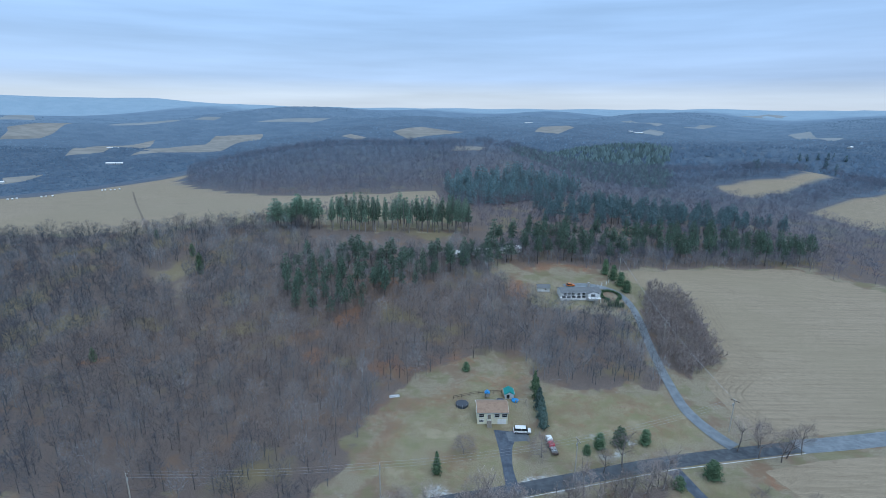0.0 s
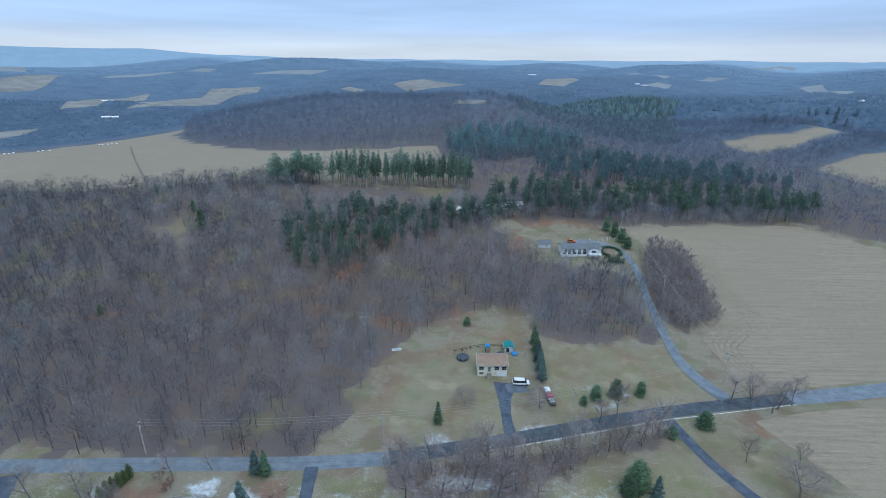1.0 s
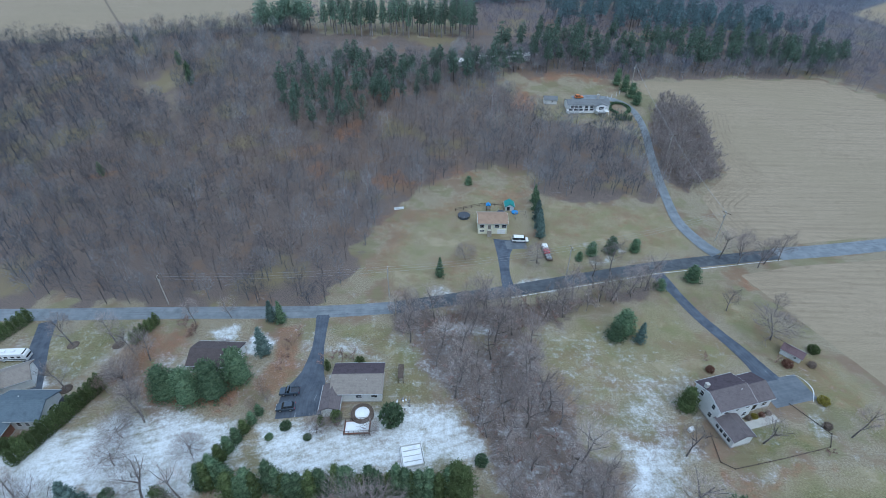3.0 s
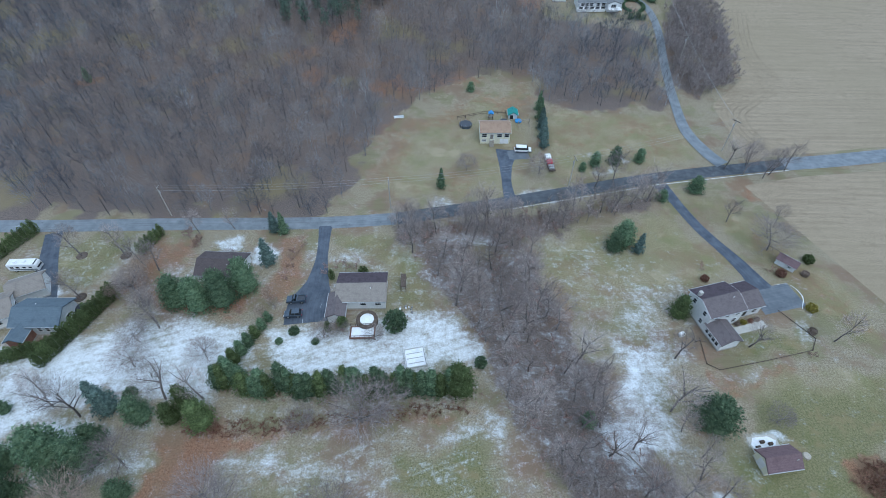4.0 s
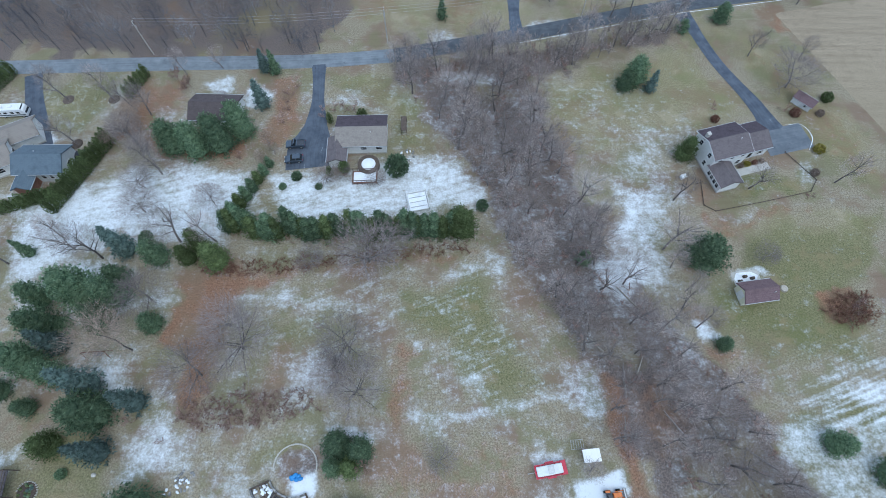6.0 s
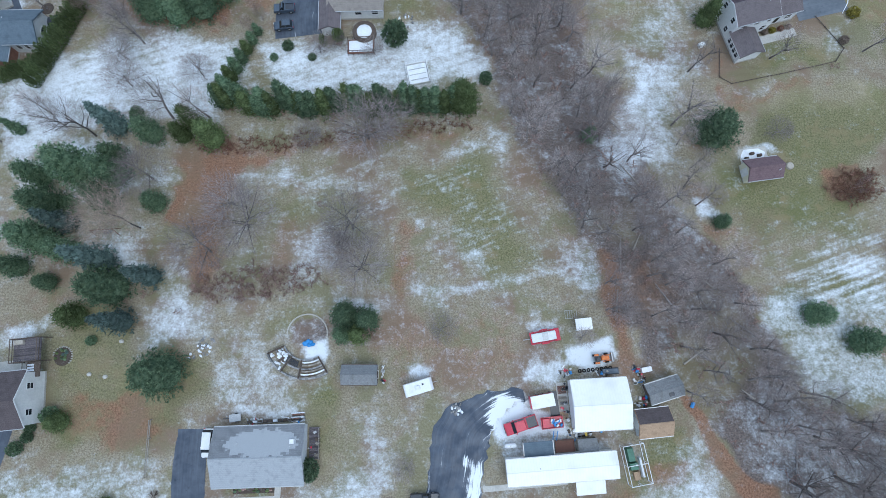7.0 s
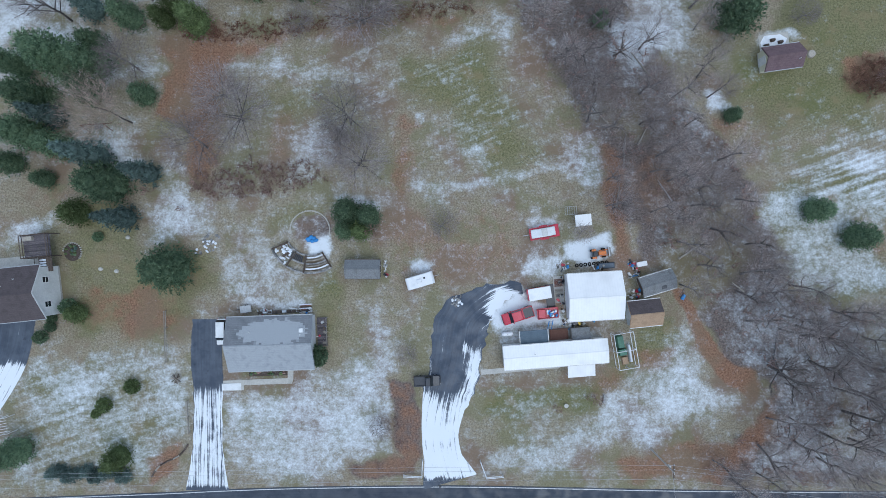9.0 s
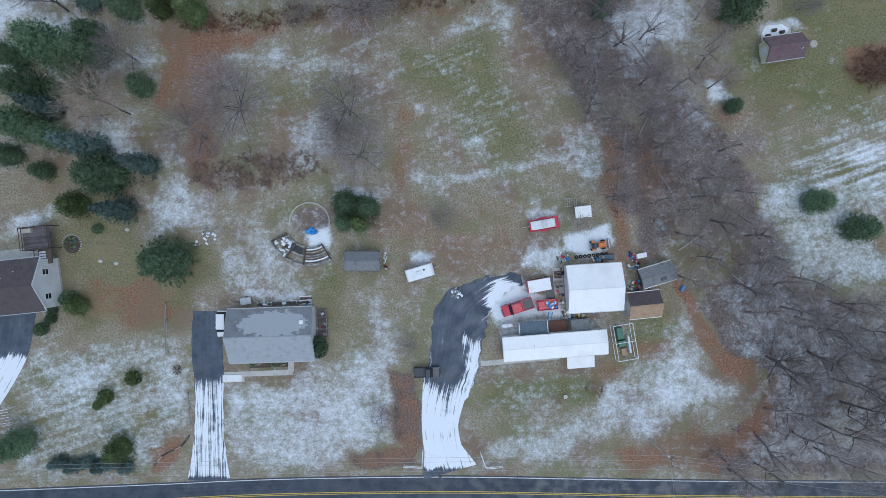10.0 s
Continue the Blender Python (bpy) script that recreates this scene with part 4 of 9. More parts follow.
plot("wood", 1.0, 1, (-10.1, -24.0), (-5.6, -23.4), (-4.6, -37.7), (-9.2, -37.7))
plot("wood", 0.9, 1, (-18.3, -39.2), (-5.1, -37.7), (-5.1, -40.9), (-17.3, -41.6))
plot("leaf", 0.7, 1, (-10.1, -24.0), (-5.6, -23.4), (-4.6, -37.7), (-5.1, -40.7), (-17.3, -41.6), (-18.3, -39.5), (-9.2, -37.7))
plot("leaf", 0.95, 1.5, (-73.3, 63.7), (-72.6, 75.0), (-60.6, 62.6), (-42.0, 61.8), (-44.7, 68.6), (-67.7, 68.4))
plot("leaf", 0.85, 2, (-74.2, 72.0), (-68.8, 86.0), (-62.8, 80.4), (-67.1, 66.8))
plot("leaf", 0.65, 1.5, (-69.5, 84.1), (-60.3, 85.3), (-57.1, 75.2), (-66.3, 75.1))
plot("leaf", 0.75, 1.2, (-39.6, 85.7), (-33.4, 85.7), (-31.7, 72.3), (-35.2, 64.3), (-41.8, 65.8), (-38.9, 75.7))
plot("leaf", 0.6, 2, (22.9, 76.1), (28.4, 69.5), (28.3, 60.3), (23.4, 60.3))
plot("leaf", 0.7, 1.5, (52.1, 57.6), (53.3, 52.2), (55.0, 47.1), (73.7, 51.7), (71.2, 48.4), (53.1, 44.6), (49.9, 52.1))
plot("leaf", 0.42, 3, (-24, 101), (-12, 108), (-6, 128), (8, 140), (6, 150), (-14, 136), (-24, 112))
plot("leaf", 0.36, 3, (34, 122), (52, 116), (72, 120), (70, 136), (50, 142), (36, 140))
plot("leaf", 0.35, 3, (0, 100), (12, 102), (10, 118), (-4, 112))
plot("leaf", 0.36, 2.5, (84, 58), (92, 56), (96, 66), (82, 84), (72, 98), (70, 92), (80, 72))
# greener grass
plot("green", 0.9, 2.5, (-8.9, 32.0), (6.8, 34.8), (10.8, 26.3), (19.7, 16.4), (6.9, 11.5), (-0.1, 21.2), (-8.9, 28.1))
plot("green", 0.7, 2, (-77.0, 8.7), (-67.1, 3.5), (-55.0, 3.4), (-45.1, -6.4), (-46.3, -14.4), (-67.6, -18.5), (-66.3, -8.4))
plot("green", 1.0, 1.5, (8.0, -24.4), (28.0, -23.4), (31.9, -17.4), (39.8, -14.5), (32.0, -24.6), (17.0, -30.5), (7.0, -32.5))
plot("green", 1.0, 1.2, (32.9, -14.5), (39.8, -12.5), (40.9, -18.4), (33.9, -22.6))
plot("green", 0.9, 3, (49.0, 32.8), (75.9, 40.6), (76.4, 19.3), (60.0, 19.1), (51.1, 22.2))
plot("green", 0.9, 1.5, (-25.1, -5.4), (-17.8, -3.4), (-17.9, -10.4), (-23.1, -10.4))
plot("green", 0.9, 1, (-36.8, -22.5), (-29.2, -21.5), (-29.2, -24.1), (-36.3, -24.1))
plot("green", 0.6, 2, (-35.7, 27.2), (-18.8, 27.7), (-18.9, 21.4), (-26.8, 19.3), (-35.8, 22.2))
plot("green", 0.8, 1.5, (-29.0, 6.4), (-20.0, 8.4), (-19.8, 6.6), (-27.0, 3.0), (-32.0, 2.4))
plot("green", 0.6, 2, (-53.7, 22.5), (-45.7, 26.4), (-45.8, 17.5), (-52.8, 15.6))
plot("green", 0.6, 3, (5.0, -32.5), (29.0, -28.4), (29.0, -34.5), (7.0, -40.7))
plot("green", 0.8, 2, (-95.5, 83.9), (-74.4, 86.0), (-75.8, 70.3), (-85.8, 66.7))
plot("green", 0.8, 2, (-27.3, 86.4), (-12.0, 86.5), (-3.3, 72.5), (-0.7, 63.0), (-10.4, 62.7), (-12.6, 75.5), (-25.1, 80.7))
plot("green", 0.65, 3, (21.0, 83.0), (56.9, 95.1), (67.6, 76.1), (57.4, 73.0), (42.8, 83.1), (26.7, 66.0), (22.1, 69.1))
plot("green", 1.0, 2, (59.6, 44.4), (87.4, 49.6), (80.7, 35.5), (54.6, 31.2))
plot("green", 0.85, 2.5, (67.8, 97.3), (85.7, 81.6), (90.4, 55.1), (83.3, 54.8), (74.1, 76.2))
plot("green", 0.9, 1.5, (62.2, 57.7), (74.1, 60.6), (71.7, 55.0), (57.5, 50.9))
# dry pale grass
plot("dry", 1.0, 3, (20.9, 82.4), (57.1, 95.5), (67.6, 76.1), (58.1, 71.0), (38.8, 64.5), (26.4, 64.4))
plot("dry", 0.8, 3, (61.3, 105.5), (78.7, 95.3), (95.9, 65.3), (89.9, 52.4), (81.4, 63.3), (72.8, 79.7))
plot("dry", 0.7, 3, (-21.9, 101.4), (-11.7, 135.2), (28.9, 160.4), (21.9, 99.1), (0.5, 99.4))
plot("dry", 0.9, 3, (34.4, 144.3), (70.4, 138.4), (76.5, 118.7), (32.5, 106.4), (27.9, 118.7))
plot("dry", 0.8, 2.5, (-25.9, 86.4), (-13.4, 86.5), (-4.6, 70.9), (6.4, 53.8), (-3.1, 61.5), (-12.6, 75.0))
plot("dry", 0.7, 2, (55.0, 47.1), (76.3, 52.3), (87.8, 48.5), (85.8, 44.8), (58.8, 42.3))
plot("dry", 0.6, 2.5, (-96.6, 83.3), (-81.0, 85.4), (-78.1, 71.9), (-86.8, 68.6))
plot("dry", 0.7, 2, (-29.0, 6.4), (-20.0, 8.4), (-19.8, 6.4), (-27.0, 3.0), (-32.0, 2.4))
plot("dry", 0.6, 2, (-23.1, -14.4), (-16.6, -14.4), (-15.1, -20.4), (-23.2, -23.5))
plot("dry", 0.6, 3, (-77.0, 9.6), (-67.1, 3.7), (-45.1, -5.4), (-46.2, -12.4), (-54.3, -14.4), (-67.2, -2.3))
plot("leaf", 0.52, 2.5, (-12.0, 1.6), (-3.0, 4.6), (6.9, 5.6), (10.9, -2.4), (-3.1, -5.4), (-10.1, -10.4))
plot("leaf", 0.7, 2, (-9.9, 24.3), (-4.5, 25.3), (-4.5, 7.6), (-10.0, 7.6))
plot("leaf", 0.6, 2, (-66.3, -5.4), (-59.2, -5.4), (-55.3, -14.4), (-64.4, -14.4))


def land(x, y):
    r = np.hypot(x, y)
    px, py = x, y
    x, y = ragged(x, y, 9.0, 9.0)
    wood = np.maximum(inside(CREEK_WOOD, *ragged(px, py, 3.5, 6.0), 3.5), inside(HILL_WOOD, x, y, 4))
    wood = np.maximum(wood, inside(RIDGE_WOOD, x, y, 5))
    wood = np.maximum(np.maximum(wood, inside(FIELD_STRIP, x, y, 2)), inside(PINE_STRIP, x, y, 2))
    stubble = np.zeros(x.shape)
    wood = wood * (1 - 0.4 * inside(CLEARING, x, y, 4))
    for f in (FIELD_EAST, FIELD_SOUTH_EAST, FIELD_WEST, FIELD_NORTH_EAST, FIELD_FAR_EAST):
        stubble = np.maximum(stubble, inside(f, px, py, 1.5))
    wood = np.maximum(wood, smooth(330, 420, r) * (y > 0))
    lot = np.maximum(inside(LAWN_NORTH, (x + px) / 2, (y + py) / 2, 3), inside(LOT_HILL, px, py, 3))
    wood = wood * (1 - stubble) * (1 - lot)
    x, y = px, py
    wx, wy = ragged(x, y, 4.0, 6.0)
    wx, wy = wx - x, wy - y
    near = (np.abs(x) < 125) & (y > -60) & (y < 175)
    cover = {}
    for key in ("snow", "leaf", "green", "wood", "mown", "dry", "bare"):
        cover[key] = blobs(x, y, SPOTS[key], 1.25 if key == "snow" else 1.15)
        for outline, power, soft in PLOTS[key]:
            k = 0.35 if soft < 1.3 else 0.9
            cover[key][near] = np.maximum(cover[key][near], power * inside(outline, x[near] + k * wx[near], y[near] + k * wy[near], (1.5 if key == "leaf" and soft > 1 else 1.9 if soft > 1 else 1.2) * soft))
    leaf = cover["leaf"]
    wood = np.maximum(wood, cover["wood"])
    frost = (1 - 0.6 * smooth(40, 56, x) * smooth(15, 28, y)) * 0.29 * smooth(120, 90, np.abs(x)) * smooth(92, 80, y) * smooth(-60, -48, y)
    snow = np.maximum(np.maximum(cover["snow"], frost), wood * (y < 88) * (0.2 + 0.06 * smooth(10, -15, y) + 0.3 * smooth(44, 58, x) * smooth(0, -12, y) + 0.12 * smooth(12, 24, y) * smooth(62, 50, y)))
    snow = snow - 0.15 * np.minimum(leaf, 1.2) - 0.2 * stubble - 0.9 * cover["bare"]
    # the last three masks spread the painted haze by distance from the camera
    return {"snow": snow, "leaf": leaf, "green": cover["green"] * (1 - 0.5 * smooth(95, 110, y)), "wood": wood, "stubble": stubble, "mown": cover["mown"], "dry": cover["dry"],
            "vale_haze": smooth(300, 700, r) * (1 - stubble) * (y > 0), "ridge": smooth(1300, 3600, r) * (y > 0), "rim": smooth(3560, 3700, r) * (y > 0)}


def spaced(low, high, fine, end, growth, behind):
    mid = list(np.arange(low, high + 1e-6, fine))
    step, a = fine, [mid[-1]]
    while a[-1] < end:
        step *= growth
        a.append(a[-1] + step)
    step, b = fine, [mid[0]]
    while b[-1] > -end:
        step *= behind
        b.append(b[-1] - step)
    return np.array(b[:0:-1] + mid + a[1:])


def build_ground():
    gx, gy = spaced(-105, 110, 0.75, 4650, 1.07, 1.07), spaced(-55, 100, 0.75, 4650, 1.03, 1.25)
    x, y = np.meshgrid(gx, gy)
    x, y = x.ravel(), y.ravel()
    nx, ny = len(gx), len(gy)
    i = (np.arange(ny - 1)[:, None] * nx + np.arange(nx - 1)[None]).ravel()
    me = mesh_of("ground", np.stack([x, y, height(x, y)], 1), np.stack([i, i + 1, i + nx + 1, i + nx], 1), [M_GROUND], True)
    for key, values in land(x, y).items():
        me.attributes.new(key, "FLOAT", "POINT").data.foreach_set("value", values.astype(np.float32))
    return tagged(new("ground", me), "winter grass, leaf litter, stubble fields and thin snow", "ground", kind="structure")


build_ground()

def far_field(corners, material, lift=0.6, n=14):
    """A field far off, draped over the land between four corners, its edges slightly bowed."""
    a, b, c, d = (np.array(q, float) for q in corners)
    u, v = np.meshgrid(np.linspace(0, 1, n), np.linspace(0, 1, n))
    u, v = u.ravel()[:, None], v.ravel()[:, None]
    p = a * (1 - u) * (1 - v) + b * u * (1 - v) + c * u * v + d * (1 - u) * v
    size = np.linalg.norm(c - a)
    p = p + 0.02 * size * np.stack([np.sin(5 * v[:, 0] + a[0]) * (u[:, 0] - 0.5), np.sin(5 * u[:, 0] + a[1]) * (v[:, 0] - 0.5)], 1)
    k = (np.arange(n - 1)[:, None] * n + np.arange(n - 1)[None]).ravel()
    rim = (u[:, 0] < 0.01) | (u[:, 0] > 0.99) | (v[:, 0] < 0.01) | (v[:, 0] > 0.99)
    z = height(p[:, 0], p[:, 1]) + np.where(rim, -3.0, lift * (1 + size / 900))
    me = mesh_of("field", np.column_stack([p, z]), np.stack([k, k + 1, k + n + 1, k + n], 1), [material], True)
    tagged(new("field", me), "winter field on a distant slope, haze put into its colour", "field", kind="structure")


FAR_FIELDS = [
    ((-1399, 1611), (-1595, 1851), (-1719, 2529), (-1325, 1676)),
    ((-842, 1121), (-1198, 1689), (-1133, 2054), (-811, 1184)),
    ((-739, 1143), (-991, 2203), (-777, 2264), (-591, 1383)),
    ((-812, 913), (-845, 954), (-789, 1003), (-793, 949)),
    ((-195, 1891), (-88, 2079), (110, 1945), (-133, 1758)),
    ((306, 1776), (506, 2473), (500, 1906), (387, 1698)),
    ((-361, 1781), (-331, 1832), (-260, 1766), (-281, 1711)), ((7, 570), (11, 594), (54, 576), (42, 559)),
]
HAZED_FIELDS = [
    ((905, 2651), (958, 2679), (972, 2232), (899, 2142)),
    ((-1396, 2103), (-1591, 2770), (-1199, 2409), (-1326, 2220)),
    ((-920, 2441), (-787, 2534), (-538, 2536), (-595, 2423)),
    ((1416, 2114), (1528, 2143), (1106, 1394), (1021, 1321)),
    ((-1897, 2207), (-2160, 2520), (-2341, 3001), (-1872, 2359)),
    ((715, 1869), (854, 2118), (909, 2078), (784, 1860)),
    ((1011, 2180), (1231, 2454), (1329, 2460), (1142, 2272)),
    ((-1189, 2445), (-1178, 2541), (-1067, 2507), (-1074, 2425)),
    ((1759, 3115), (2076, 3298), (2188, 3143), (1995, 3106)),
]
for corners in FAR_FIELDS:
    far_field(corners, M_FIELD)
for corners in HAZED_FIELDS:
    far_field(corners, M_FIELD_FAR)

# ---- roads and driveways ----
MAIN = [(-300, -55), (-120, -50.4), (-80, -48.7), (-50, -47.4), (-39.5, -46.85), (-24, -46.3), (0, -45.95), (21, -46.2), (41, -46.5), (78, -46.65), (140, -46.6), (320, -45)]
ribbon("road_south", MAIN, [6.1], M_ROAD, 0.06, label="dark asphalt country road with painted lines", lanes=11)
for k, off in enumerate((-0.14, 0.14)):
    ribbon("centre_line", MAIN, [0.12], M_YELLOW, 0.068, lanes=2, label="double yellow centre line on asphalt", category="road marking", offset=off)
for off in (-2.75, 2.75):
    ribbon("edge_line", MAIN, [0.14], M_LINE, 0.068, lanes=2, label="white edge line on asphalt", category="road marking", offset=off)

LANE = [(-420, 84), (-200, 87), (-110, 88.2), (-68, 89.4), (-32, 90.2), (-12, 92), (17, 98.5), (59, 109), (97, 115.6), (126, 119.7), (220, 136), (420, 165)]
ribbon("road_north", LANE[:6], [4.3], M_ROAD_PALE, 0.06, label="pale worn asphalt lane along the wooded hill")
ribbon("road_north_middle", LANE[5:9], [4.5], M_ROAD_MID, 0.06, label="dark patched asphalt lane past the cream house")
ribbon("road_north_east", LANE[8:], [5.6], M_ROAD_PALE, 0.06, label="pale worn asphalt lane between stubble fields")
for k in (0, 1):
    ribbon("snow_verge", [LANE[6 + k], LANE[7 + k]], [0.15], M_SNOW, 0.05, step=1.5, lanes=3, label="thin strip of snow along the lane's edge", category="snow", offset=(2.6, 2.7, 2.6)[k])
ribbon("hill_lane", [(79.6, 115.2), (77.3, 119.8), (74.6, 131), (75.5, 144), (79, 170), (82.8, 193), (83.5, 206), (82, 215), (77, 221), (68, 223.5), (58, 222)], [4.6, 3.2, 3.1, 3.0, 3.2, 4.5], M_ROAD_PALE, 0.14,
       label="narrow pale asphalt lane climbing to the hill house")
ribbon("driveway_north", [(17.6, 98.5), (17.2, 106), (17.6, 115), (18.6, 121.5)], [3.4, 2.5, 3.6, 7.0], M_DRIVE, 0.08, label="short asphalt driveway of the cream house", category="driveway")
ribbon("driveway_bay", [(18.6, 119), (24.6, 119.6)], [4.5], M_DRIVE_PALE, 0.09, label="asphalt parking bay beside the driveway", category="driveway")
ribbon("driveway_taupe", [(-29.6, 89.1), (-28.9, 81.1), (-28.5, 74.0), (-28.5, 69.0), (-29.2, 64.3), (-28.8, 60.0)], [3.4, 2.7, 2.7, 4.6, 9.2, 9.6], M_DRIVE, 0.07, label="dark asphalt driveway with a wide parking end", category="driveway",
       snow=lambda x, y: 0.1 * smooth(70, 60, y))
ribbon("driveway_slate", [(-96, 86), (-93, 78), (-89.5, 70), (-87, 64)], [4, 4, 5, 6], M_DRIVE, 0.07, label="asphalt driveway beside the motorhome", category="driveway")
ribbon("driveway_east", [(59, 106), (60.3, 102), (63.9, 89.6), (69.4, 77.4), (71.6, 70), (73, 66)], [4.2, 2.9, 2.9, 3.0, 4, 7], M_DRIVE, 0.07, label="long dark asphalt driveway to the farmhouse", category="driveway")
ribbon("driveway_pad", [(68.5, 66.2), (78.6, 68.6)], [6.6], M_DRIVE_PALE, 0.08, label="asphalt turning pad beside the garage wing", category="driveway")
ribbon("snow_verge", [(77.9, 64.6), (79.6, 68.0), (78.2, 71.4), (74.6, 71.2)], [0.08, 0.22, 0.06, 0.05], M_SNOW, 0.1, step=0.8, lanes=3, label="ploughed rim of snow at the pad's edge", category="snow")
ribbon("driveway_grey", [(-42.6, -44), (-42.5, -36), (-42.4, -27), (-42.6, -20), (-42.6, -13.5)], [7.6, 5.3, 5.1, 5.6, 5.0], M_DRIVE, 0.07, step=1.0, lanes=25, fray=0.3, label="dark asphalt driveway half covered in rutted snow",
       category="driveway", snow=lambda x, y: 0.68 * smooth(-22, -29, y) * smooth(-43.8, -42.9, y))
ribbon("driveway_brown", [(-76.5, -13), (-78.0, -20), (-81.5, -27), (-86, -34), (-91, -44)], [7, 7, 6, 6, 6], M_DRIVE, 0.07, step=1.0, lanes=15, label="asphalt driveway with snow at its lower end", category="driveway", snow=lambda x, y: 0.9 * smooth(-20, -23, y))


def yard_snow(x, y):
    s = 0.82 * smooth(-24.0, -29, y) * smooth(-42.2, -41.2, y) - 0.3 * bump(x, y, 0.2, -28, 1.8, 4.5)
    s = s + 0.95 * bump(x, y, 4.6, -22.5, 1.3, 3.6, -14) + 0.8 * bump(x, y, 3.4, -18.6, 1.2, 1.4) + 0.7 * bump(x, y, -3.4, -22.0, 0.9, 2.2)
    s = s + 0.2 * smooth(-15, -22, y) * (0.5 + vnoise(x / 1.3, y / 1.3))
    return np.maximum(s, 2.2 * bump(x, y, 10.5, -11.5, 3.0, 3.2, 30))


ribbon("driveway_yard", [(0.5, -42.3), (-0.7, -38), (-1.2, -33.8), (-0.7, -29.5), (0.3, -25.3), (1.5, -21.3), (2.2, -17.2), (3.0, -13.6), (6.0, -10.6), (9.6, -8.6), (13.2, -7.8)], [10.0, 6.7, 6.4, 7.2, 9.1, 8.7, 8.8, 9.8, 6.5, 4.0, 2.0], M_DRIVE, 0.07, step=0.8, lanes=37, fray=1.2, calm=17,
       label="asphalt yard drive with snow and tyre tracks", category="driveway", snow=yard_snow)

# rows drilled round the bend of the stubble field
for line in ([(116.9, 214), (111, 193), (108.5, 176), (111, 164)], [(111, 162.5), (98, 152.5), (90.5, 145), (88.5, 136.5), (89.3, 128), (92, 121)]):
    for k in range(5):
        ribbon("field_row", line, [0.35, 0.6, 0.35], M_STUBBLE_ROW, 0.08, step=1.5, lanes=3, label="worn row in the stubble along the field's edge", category="track", offset=-1.8 * k)

# ---- vegetation ----
def tube(a, b, r0, r1, sides):
    """Vertices and triangles of a tapering limb."""
    d = b - a
    d = d / (np.linalg.norm(d) + 1e-9)
    u = np.cross(d, (0.3, 0.9, 0.1))
    u = u / (np.linalg.norm(u) + 1e-9)
    w = np.cross(d, u)
    ang = np.arange(sides) * 2 * np.pi / sides
    ring = np.outer(np.cos(ang), u) + np.outer(np.sin(ang), w)
    v = np.concatenate([a + ring * r0, b + ring * r1])
    i = np.arange(sides)
    j = (i + 1) % sides
    return v, np.concatenate([np.stack([i, j, j + sides], 1), np.stack([i, j + sides, i + sides], 1)])


def gather(chunks):
    vs, fs, k = [], [], 0
    for v, f in chunks:
        vs.append(v)
        fs.append(f + k)
        k += len(v)
    return np.concatenate(vs), np.concatenate(fs)


def unit(v):
    return v / (np.linalg.norm(v, axis=-1, keepdims=True) + 1e-9)


def bare_tree(seed, tall, spread, counts, twig, thick=1.0, fork=0.3, upright=0.6, tubes=2):
    """A leafless tree: tapered trunk, forking limbs, branches, and fine twigs. Returns trunk and crown."""
    g = np.random.default_rng(seed)
    wood, fine = [], []

    def limb(p, d, length, r, level):
        segs = 3 if level == 0 else (2 if level < 3 else 1)
        pts, rad = [p], [r]
        for s in range(segs):
            d = unit(d + g.normal(0, 0.10 + 0.06 * level, 3) + np.array([0, 0, 0.06]))
            p = p + d * length / segs
            pts.append(p)
            rad.append(r * (1 - 0.62 * (s + 1) / segs))
        if level <= tubes:
            for a, b, ra, rb in zip(pts, pts[1:], rad, rad[1:]):
                wood.append(tube(a, b, ra, rb, ((6, 4, 3) if tubes else (3, 3, 3))[level]))
        else:
            side = unit(np.cross(d, g.normal(0, 1, 3))) * twig * (1.6, 1.6, 1.25, 1.0, 0.7)[level]
            fine.append((np.array([pts[0] - side, pts[0] + side, pts[-1]]), np.array([[0, 1, 2]])))
        if level >= len(counts):
            return
        for i in range(counts[level]):
            t = g.uniform(fork if level == 0 else 0.2, 1.0)
            k = min(int(t * segs), segs - 1)
            q = pts[k] + (pts[k + 1] - pts[k]) * (t * segs - k)
            az = i * 2.4 + g.uniform(-0.6, 0.6)
            out = np.array([math.cos(az), math.sin(az), 0.0])
            if level == 0:
                nd = out * spread + np.array([0, 0, upright + 0.5 * t])
            else:
                nd = unit(d) * 0.75 + g.normal(0, 0.55, 3) + np.array([0, 0, 0.2])
            limb(q, unit(nd), length * g.uniform(0.42, 0.62) * (1.15 - 0.35 * t), r * 0.5 * (1.15 - 0.5 * t), level + 1)

    limb(np.zeros(3), np.array([0.0, 0, 1]), tall * 0.62, tall * 0.016 * thick, 0)
    v, f = gather(wood)
    tv, tf = gather(fine)
    k = tall / max(tv[:, 2].max(), v[:, 2].max())
    return (v * k, f), (tv * k, tf)


def tufts(g, centre, out, size, blades=3, flat=0.35):
    """Sprays of needles: short triangles pointing outwards round each centre."""
    n = len(centre)
    vs = []
    for _ in range(blades):
        d = unit(out + g.normal(0, 0.55, (n, 3)))
        s = unit(np.cross(d, g.normal(0, 1, (n, 3)))) * (size * flat)[:, None]
        base = centre + g.normal(0, 0.25, (n, 3)) * size[:, None]
        vs.append(np.stack([base - s, base + s, base + d * size[:, None] * g.uniform(0.8, 1.4, (n, 1))], 1).reshape(-1, 3))
    v = np.concatenate(vs)
    return v, np.arange(len(v)).reshape(-1, 3)


